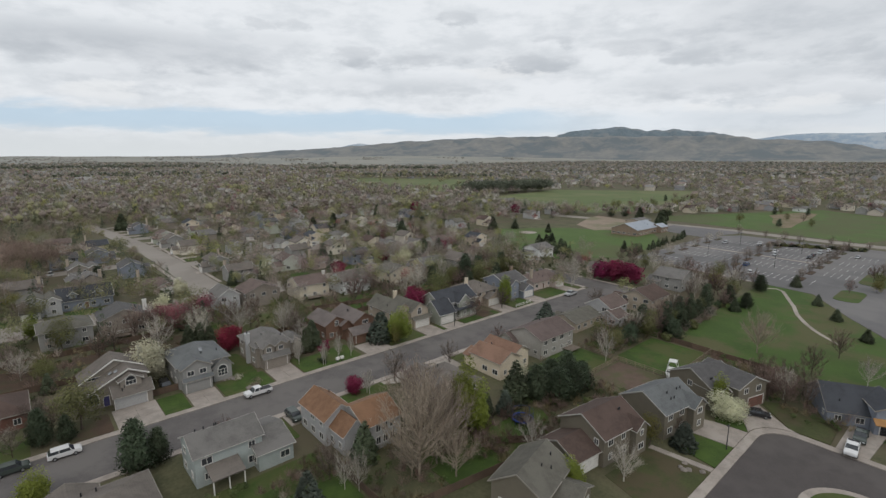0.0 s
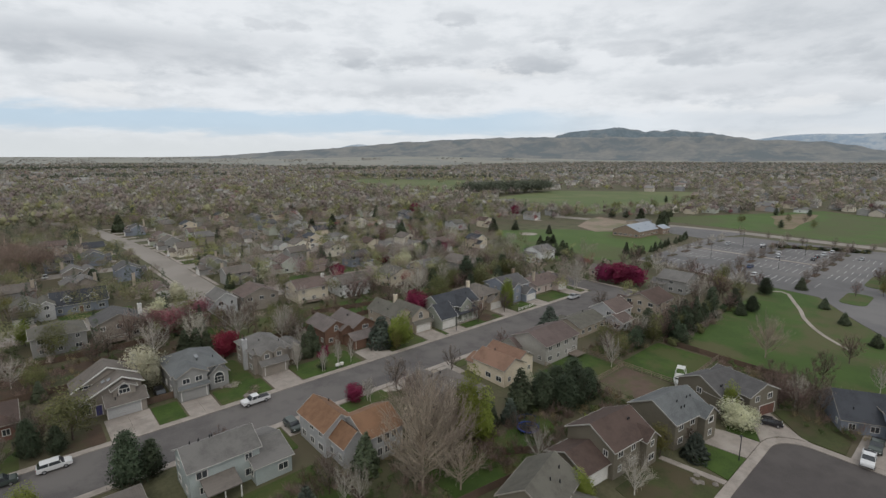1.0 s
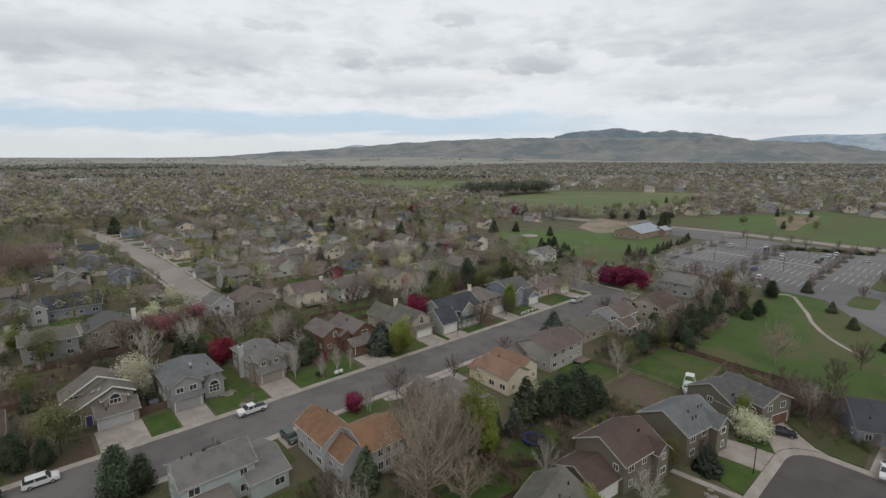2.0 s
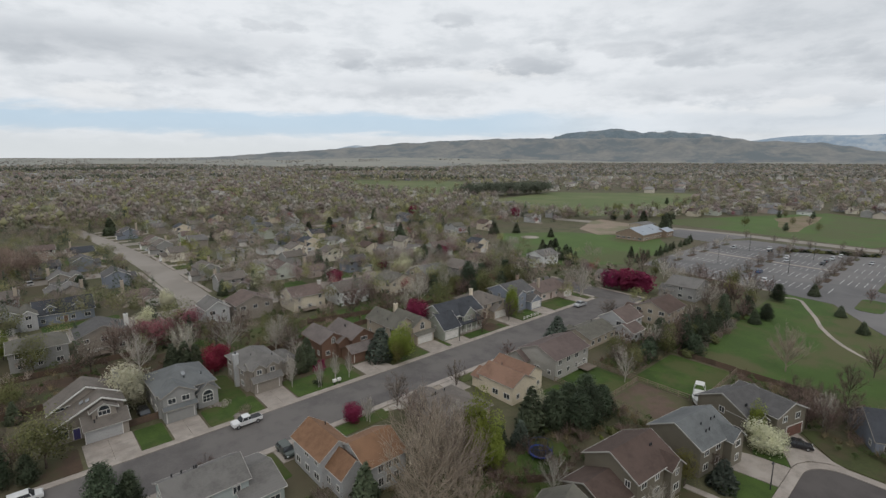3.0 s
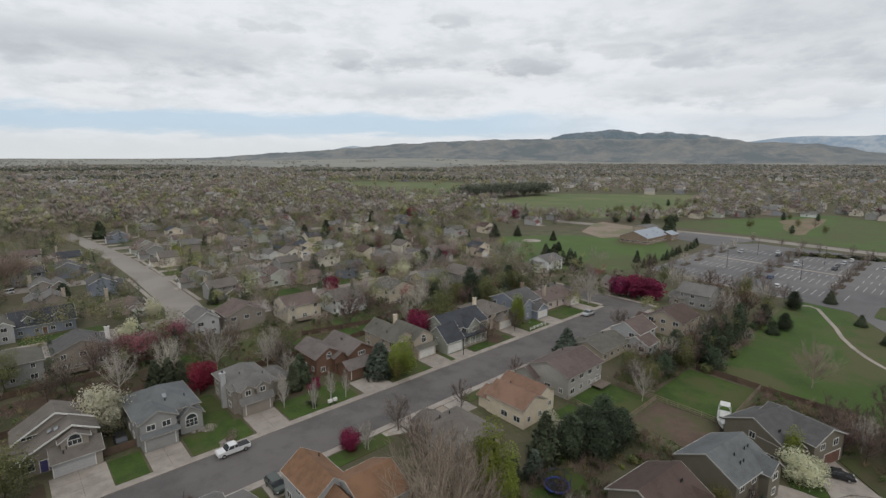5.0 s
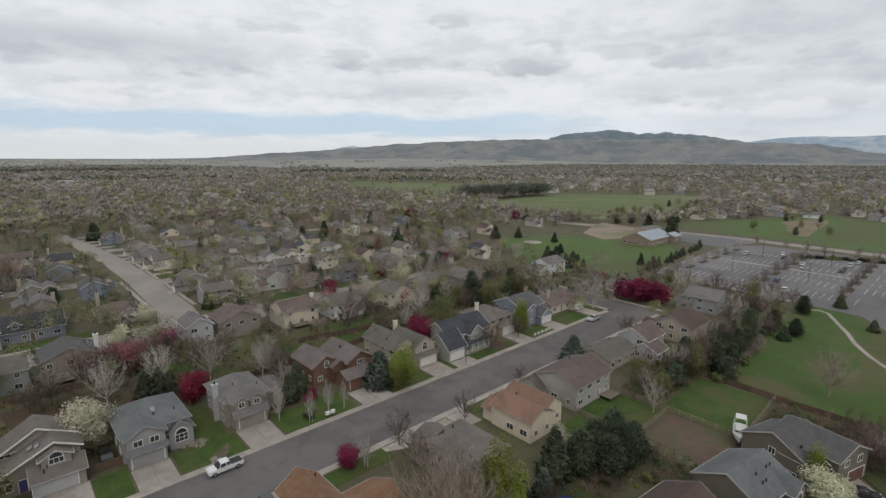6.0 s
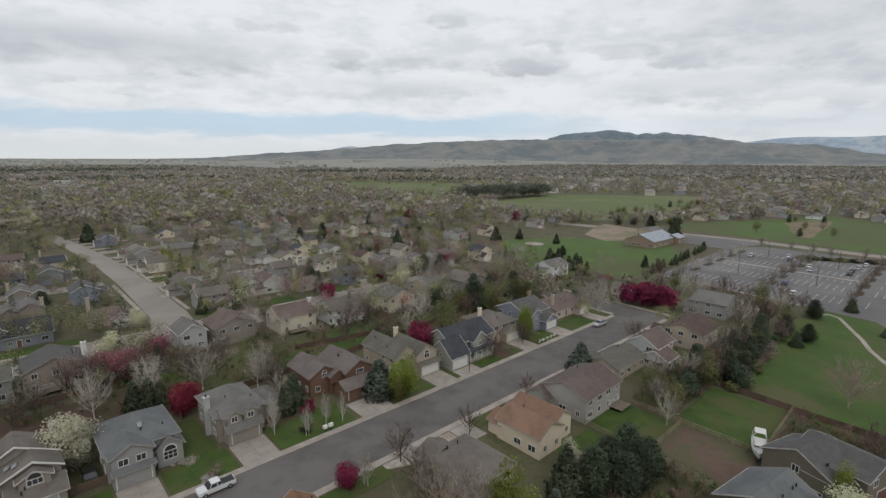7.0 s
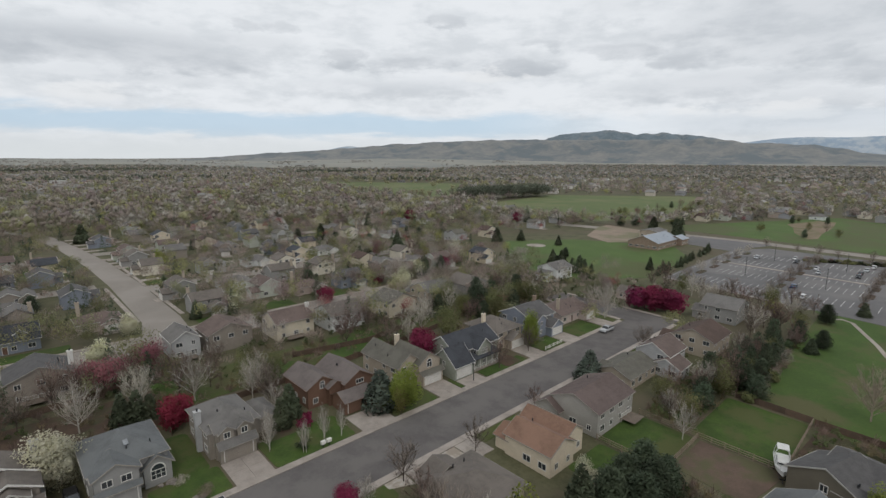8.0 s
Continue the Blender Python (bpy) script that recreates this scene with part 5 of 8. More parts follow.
def limbs(height, r, spread, fork, levels, g, lean=0.0, split=3):
    """A trunk that divides again and again; returns the segments and the tips with their directions."""
    segs, tips = [], []

    def grow(p, d, length, rad, lev):
        n = 3
        for i in range(n):
            d = d + g.normal(0, 0.10, 3)
            d[2] += 0.04
            d /= np.linalg.norm(d)
            q = p + d * length / n
            r1 = rad * (1 - 0.18)
            segs.append((p, q, rad, r1))
            p, rad = q, r1
            if lev > 0 and i > 0 or lev < levels:
                tips.append((p.copy(), d.copy(), lev))
        if lev == 0:
            return
        k = split + (g.random() < 0.5)
        t0 = g.uniform(0, 2 * math.pi)
        for i in range(k):
            t = t0 + 2 * math.pi * i / k + g.uniform(-0.4, 0.4)
            side = np.array((math.cos(t), math.sin(t), 0.0))
            e = d * math.cos(spread) + side * math.sin(spread) * g.uniform(0.7, 1.25)
            e /= np.linalg.norm(e)
            grow(p, e, length * fork * g.uniform(0.8, 1.15), rad * 0.68, lev - 1)
    grow(np.zeros(3), np.array((lean, 0.0, 1.0)), height * 0.30, r, levels)
    return segs, tips


def fan(segs, tp, td, o, rx, g, mains, r):
    """Trunk with rising limbs that fan out to the outline of the crown, each with side shoots; 10 m tall."""
    bend = g.normal(0, 0.25, 2)
    axis = [o + np.array((bend[0] * u * u, bend[1] * u * u, 7.0 * u)) for u in np.linspace(0, 1, 5)]
    for i in range(4):
        segs.append((axis[i], axis[i + 1], r * (1 - 0.2 * i), r * (0.8 - 0.2 * i) + 0.01))
    for i in range(mains):
        u = (i + 0.5) / mains
        s = o + np.array((0, 0, 1.3 + 3.6 * u + g.uniform(-0.3, 0.3)))
        a = i * 2.4 + g.uniform(-0.4, 0.4)
        reach = rx * math.sin(math.pi * (0.30 + 0.62 * u)) * g.uniform(0.75, 1.1)
        e = o + np.array((reach * math.cos(a), reach * math.sin(a), 4.6 + 4.9 * u * g.uniform(0.85, 1.05)))
        m = s + (e - s) * 0.5 + np.array((math.cos(a), math.sin(a), 0)) * reach * 0.14
        path = [(1 - t) ** 2 * s + 2 * t * (1 - t) * m + t * t * e for t in (0, 0.35, 0.7, 1.0)]
        for k in range(3):
            segs.append((path[k], path[k + 1], r * 0.42 * (1 - 0.28 * k), r * 0.42 * (0.72 - 0.28 * k) + 0.008))
        for k in (1, 2, 3):
            d0 = path[k] - path[k - 1]
            d0 = d0 / np.linalg.norm(d0)
            for _ in range(4):
                q = d0 + g.normal(0, 0.5, 3) + np.array((0, 0, 0.25))
                q /= np.linalg.norm(q)
                f = path[k] - d0 * g.uniform(0, 0.8)
                t = f + q * g.uniform(0.9, 1.9)
                segs.append((f, t, 0.032, 0.012, 3))
                for w in (0.25, 0.5, 0.75, 1.0):
                    tp.append(f + (t - f) * w)
                    td.append(q)


def slivers(points, dirs, length, width, g, up=0.3):
    """Thin flat twigs, one triangle each."""
    n = len(points)
    d = dirs + g.normal(0, 0.55, (n, 3))
    d[:, 2] += up
    d /= np.linalg.norm(d, axis=1)[:, None]
    s = np.cross(d, g.normal(0, 1, (n, 3)))
    s /= np.linalg.norm(s, axis=1)[:, None] + 1e-9
    L = length * g.uniform(0.5, 1.3, n)[:, None]
    V = np.stack((points - s * width / 2, points + s * width / 2, points + d * L), 1).reshape(-1, 3)
    return V, np.arange(3 * n).reshape(-1, 3)


def leaves(points, size, g, stretch=1.0, loose=0.45):
    """Small four-cornered leaf clumps, each turned its own way."""
    n = len(points)
    middle = np.array((0, 0, points[:, 2].min() + 0.3 * np.ptp(points[:, 2])))
    a, b = spread_along(points - middle, g, loose)
    s = (size * g.uniform(0.55, 1.35, n))[:, None]
    V = np.stack((points - a * s * stretch, points - b * s * 0.6, points + a * s * stretch, points + b * s * 0.6), 1).reshape(-1, 3)
    return V, np.arange(4 * n).reshape(-1, 4)


def lobes(n, cx, cz, rx, rz, count, g, fill=0.55):
    """Points of a crown made of several overlapping uneven lobes."""
    pts = []
    cs = []
    for i in range(n):
        v = g.normal(0, 1, 3)
        v /= np.linalg.norm(v)
        cs.append((np.array((v[0] * rx, v[1] * rx, cz + v[2] * rz)) * np.array((0.58, 0.58, 1)) + np.array((0, 0, 0)), g.uniform(0.42, 0.66)))
    for i in range(count):
        c, k = cs[g.integers(n)]
        v = g.normal(0, 1, 3)
        v /= np.linalg.norm(v)
        q = g.random() ** fill
        pts.append(c + v * q * np.array((rx * k, rx * k, rz * k)))
    return np.array(pts)


LEAF = {
    "red": leaf_material("crimson_leaves", (0.235, 0.031, 0.074), (0.165, 0.024, 0.053), 0.35, vary=0.4),
    "maroon": leaf_material("maroon_buds", (0.27, 0.095, 0.115), (0.20, 0.095, 0.10), 0.35),
    "white": leaf_material("white_blossom", (0.68, 0.66, 0.52), (0.56, 0.55, 0.38), 0.45, vary=0.2),
    "green": leaf_material("fresh_green_leaves", (0.27, 0.32, 0.072), (0.205, 0.25, 0.056), 0.5, vary=0.4),
    "olive": leaf_material("olive_buds", (0.175, 0.178, 0.075), (0.125, 0.13, 0.058), 0.35),
    "yellow": leaf_material("yellow_green_buds", (0.25, 0.23, 0.08), (0.18, 0.175, 0.06), 0.4),
    "conifer": leaf_material("dark_needles", (0.10, 0.118, 0.07), (0.06, 0.075, 0.046), 0.2),
    "spruce": leaf_material("blue_green_needles", (0.10, 0.118, 0.092), (0.06, 0.075, 0.06), 0.15),
    "twig": leaf_material("bare_twigs", (0.27, 0.225, 0.19), (0.185, 0.15, 0.128), 0.35),
    "twig_pale": leaf_material("pale_bare_twigs", (0.46, 0.42, 0.36), (0.31, 0.28, 0.235), 0.35),
    "twig_tan": leaf_material("tan_bare_twigs", (0.37, 0.305, 0.245), (0.27, 0.22, 0.18), 0.3),
    "pine": leaf_material("olive_dark_needles", (0.078, 0.10, 0.06), (0.05, 0.068, 0.042), 0.25),
    "twig_red": leaf_material("reddish_bare_twigs", (0.25, 0.175, 0.15), (0.175, 0.125, 0.11), 0.35),
    "bush": leaf_material("evergreen_shrub_leaves", (0.04, 0.058, 0.026), (0.028, 0.04, 0.02), 0.1),
}
BARK_MID = material("light_brown_bark", (0.36, 0.30, 0.235), 0.95, (0.25, 0.205, 0.165), 2.0, 12.0, 0.5)
KINDS = {}


def tree_parts(kind, variant, detail=1.0):
    """Trunk mesh and crown mesh of one pattern of tree, 10 m tall."""
    g = np.random.default_rng(abs(hash_of(kind)) + variant * 17)
    if kind in ("conifer", "spruce"):
        segs = [(np.array((0, 0, 0.0)), np.array((0, 0, 5.0)), 0.17, 0.10), (np.array((0, 0, 5.0)), np.array((0, 0, 9.6)), 0.10, 0.02)]
        n = int(1650 * max(detail, 0.4))
        z = 0.35 + 9.5 * (1 - np.sqrt(1 - g.random(n) * 0.995))
        a = g.uniform(0, 2 * math.pi, n)
        boughs = 1 + 0.13 * np.sin(a * 7 + np.floor(z * 1.4) * 2.3) + 0.10 * np.sin(a * 3 + z * 1.1 + variant)
        rad = ((2.75 if kind == "spruce" else 2.5) * (1 - z / 10.05) ** 0.9 + 0.07) * boughs * (1 - 0.42 * g.random(n) ** 2)
        rad *= np.where(z < 1.0, 0.65 + 0.35 * z, 1.0)
        pts = np.stack((rad * np.cos(a), rad * np.sin(a), z - 0.1 * rad), 1)
        V, F = leaves(pts, 0.25 if detail > 0.6 else 0.36, g, 1.5, 0.7)
        return tube(segs, 6), (V, F), BARK, LEAF[kind]
    if kind == "pine":
        segs = [(np.array((0, 0, 0.0)), np.array((0.1, 0, 5.0)), 0.2, 0.13), (np.array((0.1, 0, 5.0)), np.array((0, 0.1, 9.4)), 0.13, 0.03)]
        pts = []
        n = int(24 * max(detail, 0.5))
        for i in range(n):
            z = 1.0 + 8.6 * i / n
            rad = 3.3 * min(1.0, 0.55 + z / 5.0) * max(0.08, 1 - (z / 10.2) ** 1.7) ** 0.8
            k = int(4 + 2.6 * rad)
            a0 = g.uniform(0, 2 * math.pi)
            for j in range(k):
                a = a0 + 2 * math.pi * (j + g.uniform(-0.25, 0.25)) / k
                reach, rise = rad * g.uniform(0.65, 1.15), g.uniform(-0.05, 0.35)
                segs.append((np.array((0.05, 0.05, z - 0.2)), np.array((reach * 0.8 * math.cos(a), reach * 0.8 * math.sin(a), z + rise * reach * 0.5)), 0.045, 0.015, 3))
                m = int(22 * max(detail, 0.5))
                q = g.uniform(0.35, 1.0, m) ** 0.7
                c = np.stack((reach * q * math.cos(a), reach * q * math.sin(a), z + rise * reach * q * 0.6), 1)
                pts.append(c + g.normal(0, 1, (m, 3)) * np.array((0.27, 0.27, 0.17)) * (0.5 + q[:, None]))
        pts = np.concatenate(pts)
        V, F = leaves(pts, 0.15 / max(0.6, detail ** 0.5), g, 2.0, 0.7)
        return tube(segs, 5), (V, F), BARK, LEAF["pine"]
    if kind in ("bare", "bare_pale", "bare_red", "aspen", "big_bare"):
        rx = {"aspen": 1.7, "big_bare": 4.4}.get(kind, 3.1 + 0.35 * variant)
        segs, tp, td = [], [], []
        for o in ([np.zeros(3)] if kind != "aspen" else [np.array((g.uniform(-0.8, 0.8), g.uniform(-0.8, 0.8), 0)) for _ in range(2)]):
            fan(segs, tp, td, o, rx, g, 7 if kind == "aspen" else 26 if kind == "big_bare" else 13, {"aspen": 0.15, "big_bare": 0.21}.get(kind, 0.17))
        tp, td = np.array(tp), np.array(td)
        count = int((2300 if kind == "big_bare" else 700 if kind == "aspen" else 1500) * detail)
        pick = g.integers(0, len(tp), count)
        p, d = tp[pick] + g.normal(0, 0.16, (count, 3)), td[pick]
        V, F = slivers(p, d, 1.05 if kind != "big_bare" else 0.8, (0.036 if kind == "big_bare" else 0.05) / max(0.4, detail), g, 0.35)
        tw = {"bare": "twig", "bare_pale": "twig_pale", "bare_red": "twig_red", "aspen": "twig_pale", "big_bare": "twig_tan"}[kind]
        if detail < 0.6:
            segs = [q for q in segs if q[2] > 0.05]
        return tube(segs, 3), (V, F), (BARK_PALE if kind in ("aspen", "bare_pale") else BARK_MID if kind == "big_bare" else BARK), LEAF[tw]
    # leafy or flowering crowns
    spec = {"red": (0.34, 4.7, 4.1, 5.3, 5200, 0.25), "maroon": (0.5, 4.4, 3.8, 5.8, 2900, 0.18), "white": (0.34, 4.4, 4.4, 5.2, 8200, 0.20), "green": (0.4, 3.3, 4.4, 5.4, 6400, 0.19),
            "olive": (0.5, 4.3, 4.1, 5.6, 2900, 0.175), "yellow": (0.5, 3.7, 4.0, 5.7, 3000, 0.17)}[kind]
    spread, rx, rz, cz, count, size = spec
    segs, tips = limbs(8.5, 0.2, spread, 0.66, 3, g)
    segs = [(a, b, r0, r1) for a, b, r0, r1 in segs if b[2] < cz + rz]
    pts = lobes(9 + variant, 0, cz, rx, rz, int(count * detail), g, 0.45)
    if kind in ("red", "white", "green", "olive", "yellow"):
        k = len(pts) // 2
        v = g.normal(0, 1, (k, 3))
        v /= np.linalg.norm(v, axis=1)[:, None]
        uneven = np.array([0.86 + 0.42 * noise.noise((a * 1.6 + variant * 7, b * 1.6, c * 1.6)) for a, b, c in v])[:, None]
        pts[:k] = v * uneven * (g.random((k, 1)) ** 0.22) * np.array((rx * 0.9, rx * 0.9, rz * 0.95)) + np.array((0, 0, cz))
    pts = pts[pts[:, 2] > 0.8]
    V, F = leaves(pts, size / max(0.45, detail) ** 0.6, g)
    return tube(segs, 5 if detail > 0.6 else 3), (V, F), BARK, LEAF[kind]


def hash_of(s):
    return sum((i + 3) * ord(c) for i, c in enumerate(s))


LABELS = {"conifer": ("conifer", "dark green conical spruce tree", "tree"), "spruce": ("conifer", "blue-green conical spruce tree", "tree"), "pine": ("pine_tree", "dark green spreading pine tree", "tree"),
          "bare": ("tree", "bare grey-brown deciduous tree in early spring", "tree"), "bare_pale": ("tree", "bare tree with pale grey twigs", "tree"), "bare_red": ("tree", "bare tree with reddish-brown budding twigs", "tree"),
          "aspen": ("aspen_tree", "bare aspen clump with pale white trunks", "tree"), "big_bare": ("tree", "tall bare cottonwood with fanned branches", "tree"), "red": ("crabapple_tree", "round crabapple tree in deep crimson leaf", "tree"),
          "maroon": ("tree", "broad tree with maroon spring buds", "tree"), "white": ("pear_tree", "rounded pear tree in creamy white blossom", "tree"), "green": ("tree", "upright tree in fresh bright green leaf", "tree"),
          "olive": ("tree", "spreading tree with olive-green young leaves", "tree"), "yellow": ("tree", "tree with yellow-green spring buds", "tree")}
PLANTED = []


def again(ob, m):
    """A copy at the pose m, whatever the size of the first one."""
    return copy_thing(ob, m @ Matrix.Diagonal((1 / ob.scale[0], 1 / ob.scale[1], 1 / ob.scale[2], 1)))


def plant(kind, x, y, h, variant=None, detail=1.0, width=1.0, group=""):
    variant = random.randrange(3) if variant is None else variant
    key = (kind, variant, detail)
    s = h / 10.0
    m = pose(x, y, gz(x, y) - 0.08, 0, 0, random.uniform(0, 360)) @ Matrix.Diagonal((s * width, s * width, s, 1))
    PLANTED.append((x, y))
    if key in KINDS:
        return again(KINDS[key], m)
    (tv, tf), (cv, cf), bark, leaf = tree_parts(kind, variant, detail)
    name, label, cat = LABELS[kind]
    t = thing(name, Matrix.Identity(4), label, cat, group or kind.replace("_", " ") + " trees")
    mesh("trunk", tv, tf, bark, t, smooth=True)
    corners = len(cf[0])
    soft_crown("crown", cv, corners, outward(cv, corners, 0.1 if kind in ("conifer", "spruce") else 0.3, 0.5 if "bare" in kind or kind == "aspen" else 0.35), leaf, t)
    KINDS[key] = t
    t.matrix_basis = m
    return t


def shrub(x, y, h, leaf="bush", w=1.0, detail=1.0):
    key = ("shrub", leaf, random.randrange(2), detail)
    m = pose(x, y, gz(x, y) - 0.05, 0, 0, random.uniform(0, 360)) @ Matrix.Diagonal((h * w, h * w, h, 1))
    PLANTED.append((x, y))
    if key in KINDS:
        return again(KINDS[key], m)
    g = np.random.default_rng(hash_of(leaf) + key[2])
    pts = lobes(7, 0, 0.5, 0.72, 0.5, int(420 * detail), g, 0.4)
    pts[:, 2] = np.abs(pts[:, 2])
    V, F = (leaves(pts, 0.09 / detail ** 0.5, g) if "twig" not in leaf else slivers(pts, pts * 0.4, 0.35, 0.022, g))
    lab = {"bush": "dense dark green evergreen shrub", "twig": "low bare brown garden shrub", "twig_red": "low bare reddish garden shrub", "green": "low fresh green garden shrub", "olive": "olive green budding garden shrub", "white": "shrub with pale blossom", "yellow": "low yellow-green forsythia garden shrub", "red": "small dark red shrub", "twig_pale": "low bare pale grey shrub", "maroon": "low maroon budding garden shrub", "twig_tan": "dry straw-coloured ornamental grass clump"}[leaf]
    o = tagged(soft_crown("shrub", V, len(F[0]), outward(V, len(F[0]), 0.1), LEAF[leaf]), lab, "shrub", "garden shrubs")
    KINDS[key] = o
    o.matrix_basis = m
    return o


for x, y, h, k, v in ((10.9, 87.5, 10, "pine", 0), (14.2, 88.0, 7, "pine", 1), (-0.5, 107, 7.5, "pine", 2), (3.2, 105.6, 5.5, "pine", 1), (2.1, 130.5, 5, "conifer", 0), (27.6, 60.5, 8, "spruce", 0), (41, 66.3, 8, "conifer", 1), (31.8, 136.8, 7.5, "conifer", 0), (34.2, 135.2, 8, "conifer", 2), (36.4, 134.2, 7, "conifer", 1),
                      (54.7, 115.6, 7, "conifer", 2), (57.8, 118.2, 8, "conifer", 1)):
    plant(k, x, y, h, v, width=1.3 if k != "pine" else 0.95)
plant("spruce", 73.9, 109.2, 9.2, 1, width=1.75)
for x, y, h, k, v in ((118.9, 86.4, 8.6, "spruce", 0), (67.6, 62.6, 5.6, "conifer", 1), (71.1, 60.8, 5.8, "spruce", 2), (76.3, 62.5, 10.2, "conifer", 0), (91.5, 60, 8.6, "pine", 1), (80.6, 60.2, 8.6, "pine", 2), (83.5, 56.5, 8.2, "pine", 0), (88.0, 56.5, 8.4, "pine", 1), (92.0, 56.5, 7.2, "pine", 0), (86.4, 60.8, 8.0, "pine", 2), (87.2, 31.8, 5.6, "spruce", 2), (216.5, 56.7, 7, "pine", 0), (235.7, 49.4, 5.5, "conifer", 0),
                      (212.2, 37.3, 4.5, "conifer", 1), (196.9, 29.2, 4.5, "conifer", 2), (180.7, 19.2, 4.5, "conifer", 0), (188.2, 52.9, 6, "pine", 2), (181.6, 54.3, 5, "conifer", 1), (351, 158, 10, "conifer", 0)):
    plant(k, x, y, h, v, width=(1.3 if y > 58 and x < 100 else 1.65) if k != "pine" else 1.3)
for x, y, h, k, v in ((386, 193, 8, "conifer", 2), (63.6, 197.5, 7, "conifer", 1), (157.7, 65.9, 6, "spruce", 0), (170.6, 195.4, 8, "pine", 1), (205, 273, 9, "conifer", 0), (252, 126, 5, "conifer", 1), (242, 174, 6, "pine", 1), (208, 142, 7, "conifer", 0), (215, 161, 7, "pine", 2), (212, 141, 7, "conifer", 2), (214, 152, 8, "conifer", 1),
                      (24.2, 234, 8, "pine", 0), (59.5, 414, 9, "conifer", 2), (218, 148, 7.5, "conifer", 0), (140, 125, 6, "pine", 2), (132, 133, 7, "pine", 1), (145, 131, 7, "pine", 0), (151, 136, 7, "pine", 2)):
    plant(k, x, y, h, v, width=1.15)
for x, y, h, k, w in ((39.6, 128.8, 8.2, "red", 0.92), (95.0, 120.2, 11, "red", 0.86), (183.5, 106, 9, "red", 1.1), (186, 100.5, 10, "red", 1.25), (187.5, 95, 9.5, "red", 1.2), (136, 196.8, 7.5, "red", 1.1), (105, 186.5, 6.5, "red", 1.2), (181, 203, 6, "red", 1.1), (311, 383, 10, "red", 1.2), (32, 155.2, 11, "maroon", 1.15), (41, 160.5, 10, "maroon", 1.1),
                      (52.0, 87.6, 4.9, "red", 1.05), (20.4, 122.6, 9.5, "white", 1.12), (104.4, 30.6, 5.2, "white", 1.85), (81.6, 64.6, 6.4, "white", 0.85), (138.6, 183.5, 8, "white", 1.1), (44.2, 195, 6, "white", 1.1), (33.5, 174, 6.5, "white", 1.2), (77.2, 105.2, 9.6, "green", 1.15), (75.3, 103.9, 6.5, "yellow", 0.9)):
    plant(k, x, y, h, 0 if k in ("red", "white") else 1, 1.0 if math.hypot(x, y) < 175 else 0.5, w)
for x, y, h, k, w in ((59.2, 61.0, 13.8, "green", 0.74), (60.9, 58.8, 10.5, "green", 0.8), (1.2, 172.5, 7, "green", 1), (-2.3, 206, 8, "yellow", 1.1), (-2, 88, 5.5, "green", 1.3), (5.6, 108.6, 10, "olive", 1.15), (61.8, 38.6, 5.5, "green", 1.1), (83, 36.2, 6.5, "yellow", 1.0), (105.6, 32.6, 8, "green", 0.7), (74.5, 172, 9, "olive", 0.8), (130.4, 113, 8, "green", 0.7),
                      (187.6, 161, 8, "yellow", 1.0), (62, 136, 8, "olive", 1.0), (2, 137, 7, "olive", 1.0)):
    plant(k, x, y, h, 2, width=w)
for x, y, h, k, w in ((52.4, 65.0, 15.5, "big_bare", 0.85), (44.8, 56.1, 18.5, "big_bare", 0.82), (49.9, 57.6, 16, "big_bare", 0.78), (55.4, 60.6, 13, "big_bare", 0.75), (50.0, 52.9, 9.5, "big_bare", 0.95), (44.5, 57.6, 9.0, "big_bare", 0.9), (61, 66.5, 9.5, "aspen", 1.2), (54.4, 85.6, 5.5, "aspen", 1.3), (49.5, 109.6, 7, "aspen", 0.9), (54.2, 104.8, 6.5, "aspen", 0.8), (59, 106.4, 7, "aspen", 0.8), (62.2, 105.4, 6.5, "aspen", 0.7), (166, 107.5, 12, "aspen", 1.25), (50.8, 112.5, 6.5, "aspen", 0.9), (62.5, 87, 7.5, "bare", 1.1), (58.1, 135, 9, "bare_pale", 1.1), (145.5, 85.5, 8, "bare", 1.1),
                      (70, 34.2, 7, "bare_pale", 1.1), (119, 24, 7, "bare_red", 1.1), (147, 37.4, 12.0, "big_bare", 0.8), (36, 60.2, 7, "bare_pale", 0.7)):
    plant(k, x, y, h, 0, width=w)
for x, y, h, k, w in ((107.8, 105.2, 8, "bare_red", 1.0), (56, 121, 7, "bare_pale", 0.9), (57, 127, 8, "bare", 1.0), (127.7, 22.8, 8, "bare_red", 1.2), (91, 34.5, 4, "bare_red", 1.0), (64.2, 48.6, 7.6, "bare_pale", 0.85), (24.5, 91.0 - 4.2, 5, "bare_red", 1.0), (110.2, 61, 8, "bare_pale", 0.8), (122, 103.9 + 3, 7, "bare", 1.0),
                      (52, 66, 8, "bare", 1.1), (58.5, 75, 8, "bare", 1.0), (77.5, 84.8, 6.5, "bare", 0.9), (60.5, 80, 7, "bare_red", 1.0), (33.8, 65.5, 7, "bare", 0.9), (34.5, 62, 7, "bare_pale", 0.7), (98.5, 87.4, 5, "bare_red", 1.0)):
    plant(k, x, y, h, 1, width=w)

# house plots, kept free of scattered planting
FOOT = [(o.matrix_world.translation.x, o.matrix_world.translation.y, 9.5) for o in list(scene.collection.objects) if o.name.split(".")[0] == "house"]


